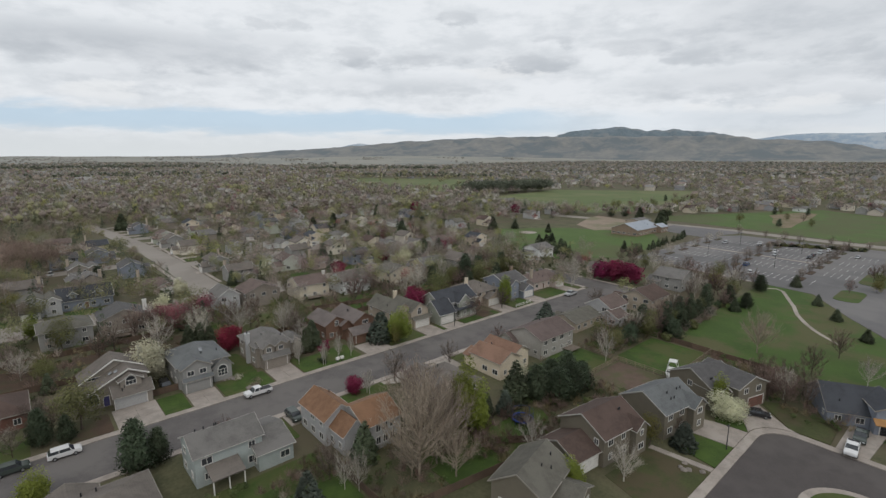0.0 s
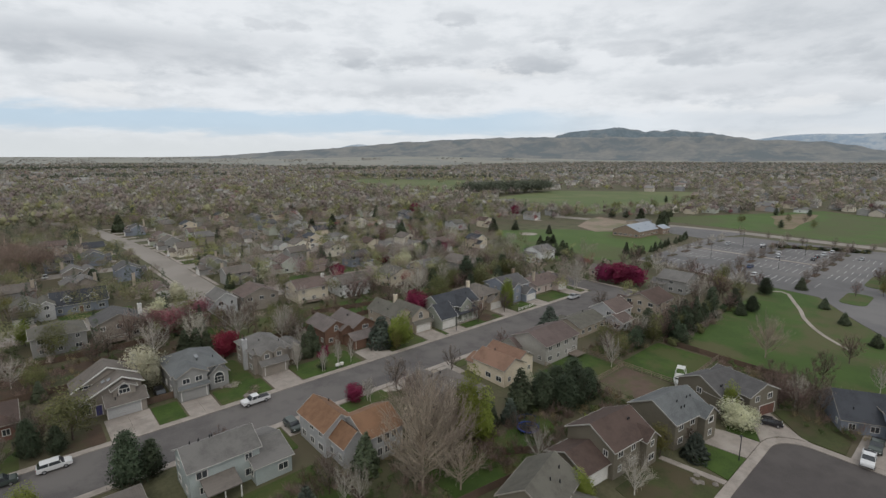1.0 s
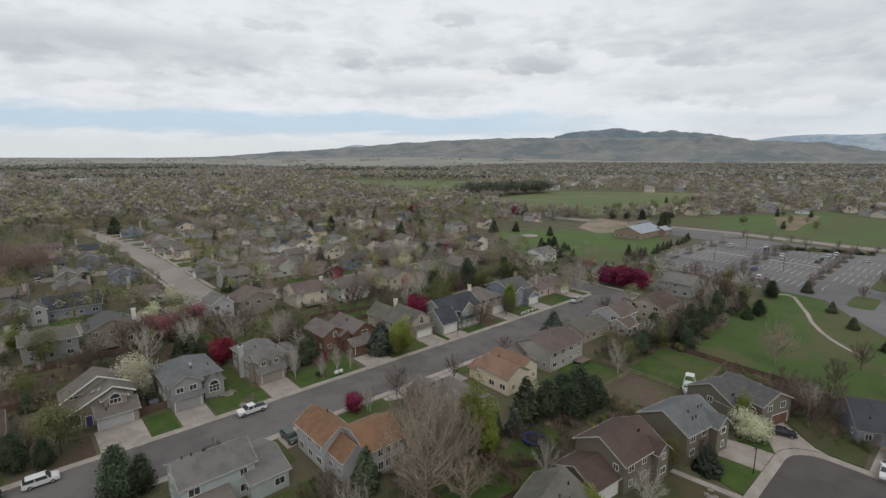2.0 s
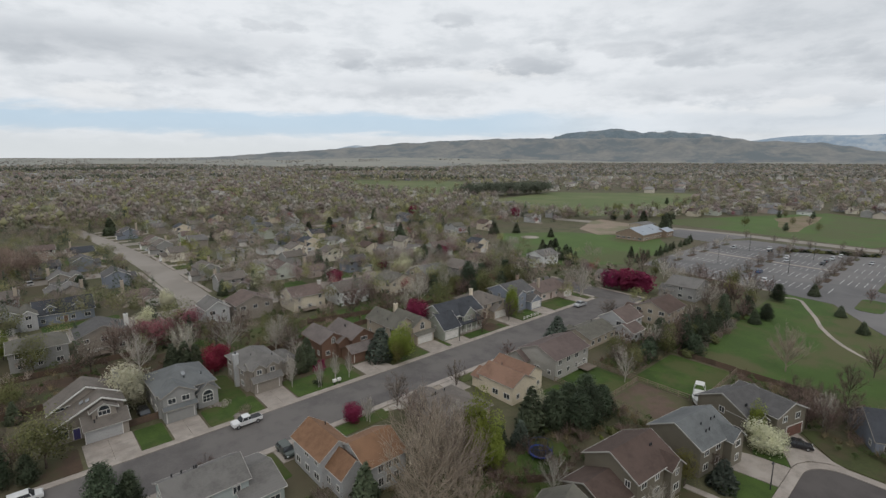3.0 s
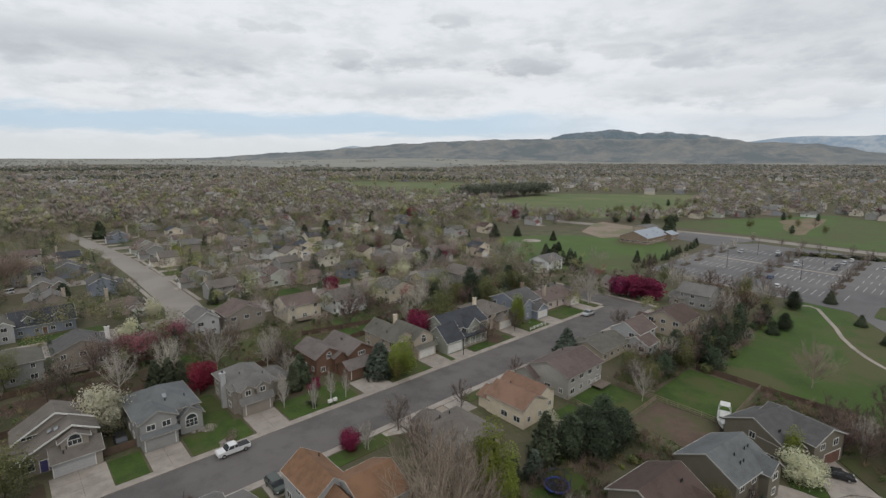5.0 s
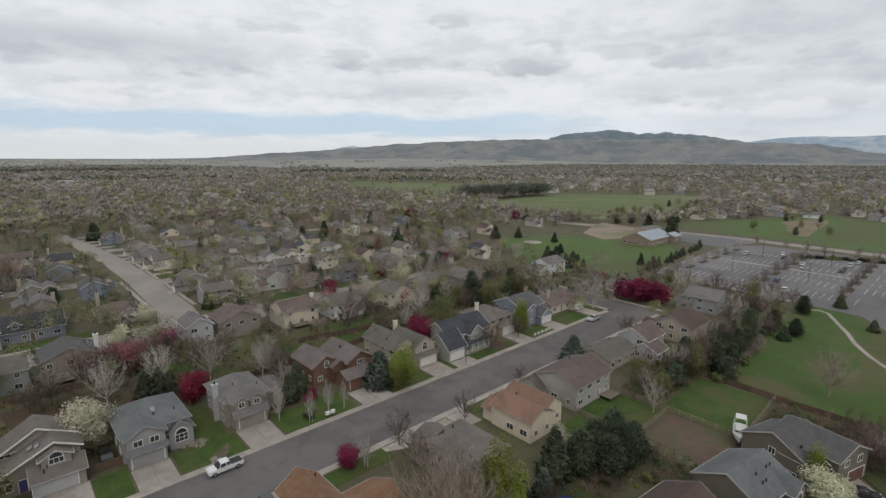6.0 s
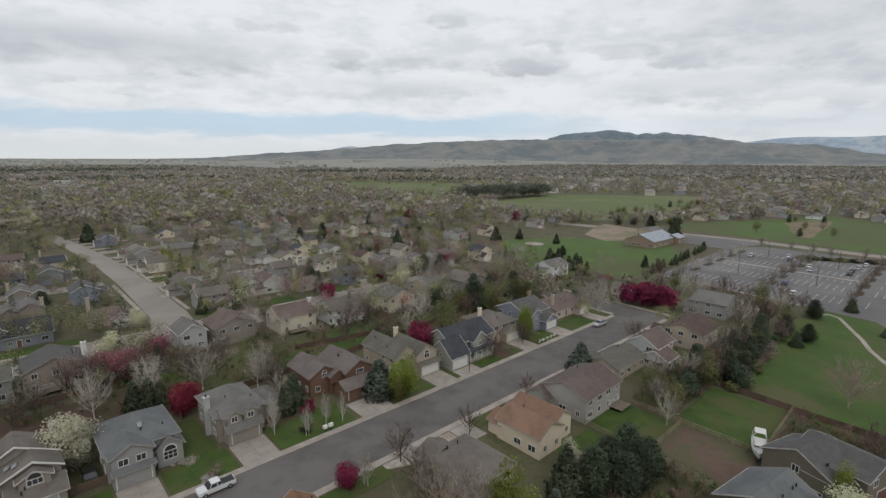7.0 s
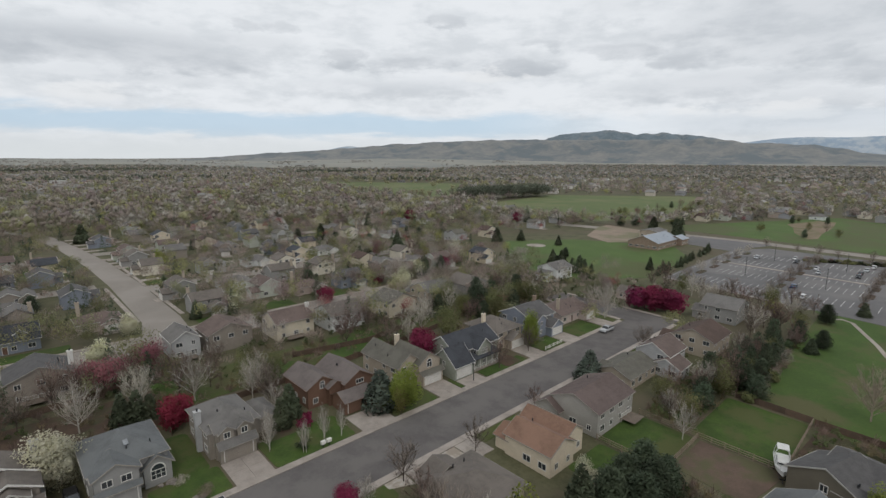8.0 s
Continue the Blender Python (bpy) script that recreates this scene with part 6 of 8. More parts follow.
def free(x, y, gap=1.6):
    if any(abs(x - a) < r and abs(y - b) < r * 0.86 for a, b, r in FOOT) or any(math.hypot(x - a, y - b) < gap for a, b in PLANTED):
        return False
    if 87 < y < 104 and x < 185 or 174 < y < 191 or (44 < x < 61 and 187 < y < 380) or (x > 228 and y < 124 and x < 400) or (162 < x < 186 and 100 < y < 140):
        return False
    if (108 < x < 360 and y < 58 and x > 137) or math.hypot(x - CUL[0], y - CUL[1]) < 24:
        return False
    if 218 < x < 330 and 122 < y < 235:
        return False
    return True


def scatter(n, x0, x1, y0, y1, kinds, h0, h1, detail=1.0, gap=3.0):
    made = tries = 0
    while made < n and tries < n * 12:
        tries += 1
        x, y = random.uniform(x0, x1), random.uniform(y0, y1)
        if free(x, y, gap):
            plant(random.choice(kinds), x, y, random.uniform(h0, h1), None, detail, random.uniform(0.85, 1.15))
            made += 1


DRIVES = ((10, 19), (23.5, 30.5), (41, 48.5), (65, 74), (86, 101.5), (118.5, 125.5), (135.5, 142.5), (156, 163), (-2.5, 5.5), (17, 24), (75, 81), (94, 103.5))
for x, y in ((60.1, 57.5), (60.1, 55.8), (60.2, 54.2), (60.2, 52.5), (60.2, 50.8)):
    shrub(x, y, 1.9, "twig_red", 1.1)
shrub(37.6, 104.9, 1.7, "twig_tan", 0.9)
shrub(36.6, 104.6, 1.1, "twig_tan", 0.9)
BAREK = ["bare", "bare", "bare_red", "bare_pale", "bare_red", "olive"]
scatter(40, -60, 125, 128, 158, BAREK, 6.5, 11)
scatter(22, 128, 168, 126, 156, ["pine", "olive", "olive", "bare", "bare_pale", "bare_red"], 7, 10, 0.62)
scatter(16, 115, 172, 60, 71, ["bare", "bare_pale", "pine", "olive", "bare_red", "olive", "pine"], 5, 8, 0.62, gap=2.6)
scatter(14, 139, 200, 56.5, 66, ["bare", "olive", "pine", "bare_red", "pine"], 6, 9.5, 0.62, gap=2.6)
scatter(8, 118, 130, 15, 31, ["bare", "bare_pale", "bare_red", "bare_red"], 5.0, 8)
scatter(10, -40, 4, 103, 130, BAREK, 5, 8)
scatter(18, 165, 230, 60, 118, BAREK, 6, 10, 0.62)
for i in range(90):
    x, y = random.uniform(-40, 170), random.choice((random.uniform(104.5, 112), random.uniform(127, 156), random.uniform(44, 72), random.uniform(72, 86)))
    if any(a < x < b for a, b in DRIVES) and (103 < y < 113 or 83 < y < 90):
        continue
    if free(x, y, 1.3):
        shrub(x, y, random.uniform(0.8, 1.9), random.choice(("bush", "bush", "twig", "twig_red", "olive", "twig_pale", "green")), random.uniform(0.9, 1.3))


# ---------------------------------------------------------------- houses further off
def pattern(i):
    walls = (P_GREY, P_CREAM, P_WHITE, P_TAUPE, P_BLUE, P_YELLOW, P_PINK, P_LGREY, P_SAGE, P_IVORY)
    roofs = (GREY_R, TAUPE_R, OLIVE_R, GREY_D, NAVY_R, MAUVE_R, BROWN_R, GREY_R, TAUPE_R, MAUVE_R)
    words = ("grey", "cream", "white", "taupe", "blue-grey", "pale yellow", "dusty pink", "light grey", "sage green", "ivory")
    shape = i % 4
    if shape == 0:
        B = [blk(-5.2, 5.2, -3.8, 4.4, 4.8, "x", 2.1), blk(-0.5, 5.0, -7, -3, 2.7, "y", 1.4)]
    elif shape == 1:
        B = [blk(-4.6, 4.6, -4, 4.8, 4.8, "y", 2.2), blk(-4.7, 0.4, -7, -3, 2.7, "y", 1.4)]
    elif shape == 2:
        B = [blk(-5.8, 5.8, -4, 4.4, 2.9, "hip", 2.1), blk(0, 5.4, -6.8, -3, 2.7, "y", 1.4)]
    else:
        B = [blk(-5.0, 2.2, -4.4, 4.4, 4.9, "y", 2.0), blk(1.4, 5.6, -5.2, 4.4, 4.8, "y", 1.4), blk(-4.7, 0.2, -7, -3.6, 2.7, "x", 1.2)]
    gi = len(B) - 1
    u = sum(B[gi]["x"]) / 2
    return B, walls[i], roofs[(i * 3 + 1) % 10], f"{words[i]} house among trees with attached garage", (gi, u, 4.6)


HOUSES, PADS = {}, []
P_SAGE, P_IVORY = paint("pale_sage", (0.48, 0.50, 0.44)), paint("ivory", (0.72, 0.67, 0.57))


def settle_house(i, x, y, yaw):
    if any(math.hypot(x - a, y - b) < 14 for a, b, *_ in PADS):
        return None
    FOOT.append((x, y, 9.0))
    PADS.append((x, y, yaw, i))
    if i in HOUSES:
        return copy_thing(HOUSES[i], pose(x, y, gz(x, y) - 0.02, 0, 0, yaw))
    B, w, r, lab, gar = pattern(i)
    HOUSES[i] = house(x, y, yaw, B, w, r, lab, 100 + i, gar, None, [(-4.5, 3.0, 0, 8.2, P_TAN)] if i % 3 == 0 else (), vents=0, group="houses of the district", faces="SNW" if i % 2 else "SEN", skip_windows=(gar[0],), plain=True)
    return HOUSES[i]


# single houses of the middle distance: (x, y, yaw, pattern)
for x, y, yaw, i in ((69, 281, -90, 9), (65, 379, -90, 4), (37, 243, 90, 4), (30.5, 286, 90, 4), (20.7, 250, 0, 3), (38.6, 208.5, 0, 6), (96, 376, 0, 1), (92, 441, 0, 3), (132, 394, 0, 6), (106.5, 204.5, 0, 6), (124, 202, 0, 4), (93, 212, -90, 8), (69, 205, 0, 0), (283, 336, 0, 2), (119, 252, 180, 9),
                     (152, 271, 0, 2), (140, 346, 0, 4), (150, 213, 0, 3), (156, 332, 0, 7), (111.5, 307, 0, 3), (88, 314, -90, 3), (203, 199, 0, 1), (328.6, 295.5, 0, 6), (267.6, 253, 0, 5), (327, 257, 0, 7), (366, 264, 0, 7), (348, 293, 0, 3), (240, 257, 90, 7)):
    settle_house(i, x, y, yaw)
# plots along the streets: (x, y, yaw, pattern)
for x, y, yaw, i in ((38.5, 201, 90, 6), (4, 201, 0, 7), (-14, 202, 0, 5), (19, 225, 180, 3), (1, 226, 180, 0), (37, 232, 90, 1), (36, 256, 90, 4), (36, 290, 90, 7), (34, 312, 90, 1), (33, 330, 90, 6), (70, 210, -90, 9), (68, 232, -90, 0), (84, 203, 0, 1), (104, 205, 0, 6), (124, 207, 0, 7)):
    settle_house(i, x, y, yaw)
for x, y, yaw, i in ((145, 208, 0, 4), (164, 206, 0, 3), (88, 230, 180, 2), (108, 232, 180, 0), (128, 231, 180, 9), (150, 230, 180, 5), (70, 268, -90, 5), (70, 289, -90, 2), (69, 310, -90, 0), (69, 330, -90, 8), (90, 266, 0, 7), (112, 268, 0, 2), (134, 266, 0, 1), (156, 268, 0, 6), (178, 205, 0, 8), (176, 232, 180, 9)):
    settle_house(i, x, y, yaw)
k = 0
for row, (y0, yaw) in enumerate(((293, 180), (318, 0), (334, 180), (368, 0), (392, 180), (420, 0))):
    for col in range(9):
        x = (88 if row < 2 else 66 if row > 2 else 88) + 21 * col + random.uniform(-3, 3)
        y = y0 + random.uniform(-3, 3)
        if x < 255 - (row < 2) * 20 and random.random() < 0.56:
            settle_house((k * 7 + row) % 10, x, y, yaw + random.choice((0, 0, 0, 90)))
        k += 1
for row, (y0, yaw) in enumerate(((252, 180), (282, 0), (304, 180), (328, 0), (358, 0), (384, 180), (412, 0))):
    for col in range(7):
        x = 16 - 21 * col + random.uniform(-3, 3)
        y = y0 + random.uniform(-3, 3)
        if x > -0.42 * y - 40 and random.random() < 0.56 and not (y0 > 380 and x > 12):
            settle_house((k * 3 + row) % 10, x, y, yaw + random.choice((0, 0, 0, 90)))
        k += 1

for y in (268, 289, 303, 318, 331, 365, 378, 392, 405, 418):
    x0 = 61.2 - max(0, y - 290) * 0.078
    slab("driveway", rect(x0, x0 + 8.5, y - 2.2, y + 1.6), 0.13, CONCRETE, "pale concrete driveway beside the long street", "driveway", group="driveways")
# individually placed trees of the middle distance
MIDK = ["bare"] * 6 + ["bare_red"] * 6 + ["bare_pale"] * 3 + ["olive"] * 5 + ["yellow"] * 2 + ["green", "pine", "pine", "conifer", "conifer", "maroon"]
bm = bmesh.new()
for x, y, yaw, i in PADS:
    u = (2.2, -2.1, 2.7, -2.2)[i % 4]
    box(bm, u - 2.7, u + 2.7, -9.2 if 30 < x < 72 and y < 340 else -11.4, -6.9, -0.2, 0.12, 0, pose(x, y, gz(x, y), 0, 0, yaw))
tagged(part("driveway", bm, CONCRETE), "pale concrete driveways of the houses further off", "driveway", kind="structure")
for x, y, h, k, w in ((58.4, 400, 13, "conifer", 1.4), (92, 432, 7, "red", 1.2), (79.7, 470, 11, "pine", 1.2), (168, 515, 10, "yellow", 1.3), (162.7, 455, 10, "yellow", 1.3), (170.2, 247, 8, "maroon", 1.2), (174.6, 197, 7, "red", 1.0), (194.8, 210, 8, "white", 1.1), (282, 355, 11, "red", 1.1),
                      (342, 287, 10, "red", 1.0), (350, 282, 11, "conifer", 1.3), (183, 245, 12, "conifer", 1.4), (180, 238, 10, "conifer", 1.4), (160, 195, 10, "conifer", 1.5), (123.3, 145, 9, "conifer", 1.3), (239, 354, 11, "conifer", 1.3), (175.5, 316, 12, "conifer", 1.3)):
    plant(k, x, y, h, 0, 0.6, w)
for x, y, h, k, w in ((156, 309, 11, "conifer", 1.3), (327, 336, 11, "conifer", 1.4), (255.5, 234, 10, "conifer", 1.5), (270, 226, 8, "conifer", 1.4), (224.5, 170, 8, "conifer", 1.4), (222, 163, 9, "conifer", 1.4), (217, 150, 9, "conifer", 1.4), (272.5, 199, 7, "conifer", 1.3), (189.8, 162, 7, "yellow", 1.2), (137, 140, 11, "pine", 1.3),
                      (142, 145, 10, "pine", 1.3), (147, 143, 10, "pine", 1.3), (125.4, 108.6, 10, "green", 0.75), (370, 184, 13, "conifer", 1.4), (358, 162, 13, "conifer", 1.5), (387, 218, 8, "pine", 1.2), (395.7, 210, 9, "pine", 1.2), (246.5, 130, 7, "conifer", 1.1), (265, 123, 6, "conifer", 1.0)):
    plant(k, x, y, h, 1, 0.6, w)
scatter(46, -90, 230, 192, 300, MIDK, 6.5, 10, 0.4, gap=3.6)


# ---------------------------------------------------------------- woods and roofs of the far town
def view_angle(x, y):
    return math.degrees(math.atan2(x, y)) - 41.67


def in_poly(x, y, poly):
    c = False
    for (xa, ya), (xb, yb) in zip(poly, poly[1:] + poly[:1]):
        if (ya > y) != (yb > y) and x < (xb - xa) * (y - ya) / (yb - ya) + xa:
            c = not c
    return c


OPEN = [[(455, 425), (640, 466), (780, 300), (570, 222), (460, 212), (395, 243), (388, 340)], [(575, 1120), (795, 794), (500, 525), (435, 603), (492, 850)],
        [(385, -200), (600, -200), (575, 60), (595, 112), (508, 155), (428, 190), (392, 176)], [(214, 120), (400, 120), (380, 230), (265, 240), (232, 195)], [(120, -300), (400, -300), (400, 125), (225, 125), (128, 58)]]


def far_points(n, r0, r1, power, gap_street=True):
    out = []
    while len(out) < n:
        r = r0 + (r1 - r0) * random.random() ** power
        a = random.uniform(-47, 47)
        t = radians(a + 41.67)
        x, y = r * math.sin(t), r * math.cos(t)
        if any(in_poly(x, y, p) for p in OPEN):
            continue
        if gap_street and noise.noise((x / 90, y / 90, 5)) > 0.42:
            continue
        out.append((x, y))
    return out


def stuff_trees(name, label, pts, mat, mode, h0, h1, clumps, size):
    g = np.random.default_rng(len(pts) + clumps)
    Vs, Ns = [], []
    for x, y in pts:
        h = g.uniform(h0, h1)
        wide = g.uniform(0.85, 1.2)
        v = g.normal(0, 1, (clumps, 3))
        v /= np.linalg.norm(v, axis=1)[:, None]
        q = g.random((clumps, 1)) ** 0.45
        if mode == "cone":
            z = g.random(clumps) ** 1.4
            a = g.uniform(0, 2 * math.pi, clumps)
            rr = (1 - z) * h * 0.22 * g.uniform(0.6, 1.1, clumps)
            c = np.stack((rr * np.cos(a), rr * np.sin(a), 0.08 * h + z * h * 0.9), 1)
            out = c * np.array((1, 1, 0)) / (0.2 * h) + np.array((0, 0, 0.45))
        else:
            m = v[:8] * np.array((h * 0.27, h * 0.27, h * 0.20)) * wide + np.array((0, 0, h * 0.60))
            of = g.integers(0, 8, clumps)
            w = g.normal(0, 1, (clumps, 3))
            w /= np.linalg.norm(w, axis=1)[:, None]
            c = m[of] + w * q * np.array((h * 0.19, h * 0.19, h * 0.17))
            c[:, 2] = np.maximum(c[:, 2], 0.15 * h)
            out = w * 0.5 + (c - np.array((0, 0, 0.42 * h))) / (0.4 * h)
        base = np.array((x, y, gz(x, y)))
        if mode == "twig":
            d = (c - np.array((0, 0, 0.25 * h))) / (0.45 * h) + g.normal(0, 0.35, (clumps, 3)) + np.array((0, 0, 0.3))
            d /= np.linalg.norm(d, axis=1)[:, None]
            s = np.cross(d, g.normal(0, 1, (clumps, 3)))
            s /= np.linalg.norm(s, axis=1)[:, None]
            c = c + base
            Vs.append(np.stack((c - s * size * 0.5, c + s * size * 0.5, c + d * g.uniform(0.8, 1.6, (clumps, 1))), 1).reshape(-1, 3))
        else:
            c = c + base
            a, b = spread_along(out, g)
            a, b = a * size * g.uniform(0.8, 2.0, (clumps, 1)), b * size * g.uniform(0.8, 2.0, (clumps, 1)) + a * size * g.normal(0, 0.5, (clumps, 1))
            Vs.append(np.stack((c, c + a, c + b), 1).reshape(-1, 3))
        Ns.append(out + g.normal(0, 0.25, out.shape))
    return tagged(soft_crown(name, np.concatenate(Vs), 3, np.concatenate(Ns), mat), label, "woods", kind="stuff")


def far_crowns(name, label, pts, mat, h0, h1, bodies, loose, size, wide=1.0, lift=None, bare=False):
    """Crowns of the far town: a few uneven lobes each with loose tufts or bare twigs about them."""
    g = np.random.default_rng(len(pts) + 7 * loose)
    ring = np.array([(1, 0, 0), (0, 1, 0), (-1, 0, 0), (0, -1, 0)], float)
    top, foot = np.array((0, 0, 1.0)), np.array((0, 0, -1.0))
    octa = np.array([t for i in range(4) for t in ((ring[i], ring[(i + 1) % 4], top), (ring[(i + 1) % 4], ring[i], foot))])
    Vs, Ns = [], []
    for x, y in pts:
        h = g.uniform(h0, h1) * (1 + 0.4 * min(1, max(0, (10 - view_angle(x, y)) / 16)) if bodies > 1 else 1)
        r = h * 0.42 * wide * g.uniform(0.8, 1.15)
        base = np.array((x, y, gz(x, y) + (lift(x, y) if lift else 0.0)))
        tufts = int(loose * (2.0 if math.hypot(x, y) < 800 else 1.0 if math.hypot(x, y) < 1200 else 0.6)) if bodies > 1 else loose
        v = g.normal(0, 1, (bodies, 3))
        v /= np.linalg.norm(v, axis=1)[:, None]
        mids = v * np.array((r * 0.62, r * 0.62, h * 0.20)) + np.array((0, 0, h * 0.56))
        if bodies == 1:
            mids[:] = (0, 0, h * 0.5)
        for m in mids:
            scale = np.array((r, r, h * 0.42)) * (g.uniform(0.20, 0.40) if bodies > 1 else 1.0)
            spin = g.uniform(0, 1.57)
            c, sn = math.cos(spin), math.sin(spin)
            turned = octa @ np.array(((c, sn, 0), (-sn, c, 0), (0, 0, 1)))
            local = m + turned * scale * g.uniform(0.8, 1.2, (1, 1, 3))
            local[:, :, 2] = np.maximum(local[:, :, 2], 0.4)
            Vs.append((local + base).reshape(-1, 3))
            Ns.append((turned + (local - np.array((0, 0, h * 0.35))) / (0.6 * h)).reshape(-1, 3))
        w = g.normal(0, 1, (tufts, 3))
        w /= np.linalg.norm(w, axis=1)[:, None]
        c = mids[g.integers(0, bodies, tufts)] + w * np.array((r, r, h * 0.42)) * (g.uniform(0.35, 0.7, (tufts, 1)) if bodies > 1 else 0.9)
        c[:, 2] = np.maximum(c[:, 2], 0.5)
        out = w + (c - np.array((0, 0, h * 0.35))) / (0.6 * h)
        a, b = spread_along(out, g, 0.35)
        if bare:
            up = out / (np.linalg.norm(out, axis=1)[:, None] + 1e-9) + np.array((0, 0, 0.7)) + g.normal(0, 0.3, out.shape)
            a, b = a * size * 0.42, a * size * 0.21 + up * size * g.uniform(1.0, 2.4, (tufts, 1))
        else:
            a, b = a * size * g.uniform(0.8, 2.0, (tufts, 1)), b * size * g.uniform(0.8, 2.0, (tufts, 1)) + a * size * g.normal(0, 0.5, (tufts, 1))
        Vs.append(np.stack((c, c + a, c + b), 1).reshape(-1, 3) + base)
        Ns.append(np.repeat(out, 3, 0))
    return tagged(soft_crown(name, np.concatenate(Vs), 3, np.concatenate(Ns), mat), label, "woods", kind="stuff")


def clear(pts):
    return [p for p in pts if not any(abs(p[0] - a) < r * 0.8 and abs(p[1] - b) < r * 0.7 for a, b, r in FOOT) and not (45 < p[0] < 60 and p[1] < 400)]


TONE = {k: leaf_material("garden_" + k, a, tuple(v * 0.88 for v in a), 0.42, 0.85, 0.4, 0.07) for k, a in (
    ("brown", (0.389, 0.320, 0.282)), ("grey", (0.439, 0.395, 0.357)), ("olive", (0.295, 0.282, 0.148)), ("dark", (0.094, 0.115, 0.077)), ("fresh", (0.307, 0.314, 0.119)), ("pink", (0.314, 0.125, 0.138)), ("belt", (0.157, 0.176, 0.132)),
    ("rust", (0.357, 0.270, 0.223)), ("cream", (0.577, 0.558, 0.427)), ("moss", (0.207, 0.203, 0.113)), ("sage", (0.252, 0.260, 0.157)), ("umber", (0.276, 0.220, 0.190)), ("mauve", (0.357, 0.270, 0.263)))}
# Distant crowns: base colours lightened and greyed to carry the aerial haze.
FAR_HAZED = {k: leaf_material("distant_" + k, a, tuple(v * 0.9 for v in a), 0.4, 0.9, 0.3, 0.04) for k, a in (
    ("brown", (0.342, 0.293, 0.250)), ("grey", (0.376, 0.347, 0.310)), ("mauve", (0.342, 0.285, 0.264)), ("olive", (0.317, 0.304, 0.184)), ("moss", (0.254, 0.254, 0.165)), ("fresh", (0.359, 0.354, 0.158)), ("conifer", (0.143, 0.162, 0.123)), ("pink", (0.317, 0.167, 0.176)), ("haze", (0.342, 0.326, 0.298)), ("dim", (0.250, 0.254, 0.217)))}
near = clear(far_points(1450, 185, 480, 0.85, False))
near = [p for p in near if free(p[0], p[1], 2.2) and not any(abs(p[0] - a + 2) < 8.5 and -15 < p[1] - b < 7 for a, b, *_ in PADS[:28])]
strip = [(random.uniform(-60, 165), random.choice((random.uniform(150, 176), random.uniform(190.5, 197)))) for _ in range(170)]
near += [p for p in strip if not any(abs(p[0] - a) < 6.5 and abs(p[1] - b) < 6.5 for a, b, r in FOOT) and not 44 < p[0] < 61 and not (6 < p[0] < 27 and p[1] > 188)]
random.shuffle(near)
west = [p for p in near if p[0] < 64]
near = [p for p in near if p[0] >= 64]
for tone, label, mode, lo, hi, count, size, take in (
        ("moss", "olive brown garden trees along the long street", "leaf", 6, 11, 420, 0.26, west[0::3]), ("umber", "bare brown garden trees along the long street", "twig", 6, 11, 420, 0.12, west[1::3]), ("olive", "dull green garden trees along the long street", "leaf", 5, 9.5, 400, 0.26, west[2::6]),
        ("dark", "dark conifers along the long street", "cone", 6, 10.5, 240, 0.34, west[5::6]), ("brown", "bare brown garden trees of the middle distance", "twig", 6, 10.5, 460, 0.11, near[0::4]), ("grey", "bare grey garden trees of the middle distance", "twig", 6, 10.5, 460, 0.11, near[1::8]),
        ("olive", "olive green budding trees of the middle distance", "leaf", 5.5, 10.5, 420, 0.26, near[2::8]), ("moss", "dull green budding trees of the middle distance", "leaf", 5.5, 10.5, 440, 0.26, near[6::8]), ("sage", "soft green budding trees of the middle distance", "leaf", 6, 11, 440, 0.26, near[5::8]), ("fresh", "pale green trees of the middle distance", "leaf", 6, 10.5, 380, 0.25, near[3::16]),
        ("dark", "dark conifers of the middle distance", "cone", 5, 9.5, 240, 0.34, near[7::16]), ("pink", "pink blossoming trees of the middle distance", "leaf", 5, 8, 380, 0.22, near[11::32]), ("mauve", "mauve grey bare trees of the middle distance", "twig", 6, 10, 460, 0.11, near[15::16]),
        ("umber", "dark brown bare trees of the middle distance", "twig", 6, 10, 440, 0.12, near[27::32]), ("cream", "creamy white blossoming trees of the middle distance", "leaf", 5, 8, 380, 0.22, near[5::40])):
    stuff_trees("mid_woods", label, take, TONE[tone], mode, lo * 1.12, hi * 1.28, count, size * (0.8 if mode == "twig" else 1.0))
rust = [(random.uniform(-8, 17), random.uniform(258, 312)) for _ in range(17)]
stuff_trees("mid_woods", "tall reddish brown bare trees beside the street", rust, TONE["rust"], "twig", 12, 17, 1300, 0.13)
grove = [(560 + 220 * random.random() + random.gauss(0, 8), 560 + 480 * random.random()) for _ in range(34)]
far_crowns("far_woods", "scattered olive trees on the fairway", grove, FAR_HAZED["olive"], 9, 15, 6, 40, 0.7)
far = far_points(7600, 440, 1900, 1.15)
random.shuffle(far)
share = 0
for kind, label, count, lo, hi in (("brown", "bare brown trees of the far town", 2200, 6.5, 12), ("grey", "bare grey trees of the far town", 1500, 6.5, 12), ("mauve", "mauve brown bare trees of the far town", 900, 6.5, 12), ("olive", "olive green trees of the far town", 1100, 6.5, 12),
                                   ("moss", "dull green trees of the far town", 700, 6, 11), ("fresh", "yellow green trees of the far town", 320, 6, 10), ("pink", "pink blossoming trees of the far town", 130, 5, 8)):
    far_crowns("far_woods", label, far[share:share + count], FAR_HAZED[kind], lo, hi, 4, 36, 0.85, bare=kind in ("brown", "grey", "mauve"))
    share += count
stuff_trees("far_woods", "dark conifers of the far town", far[share:], FAR_HAZED["conifer"], "cone", 7, 13, 44, 0.85)
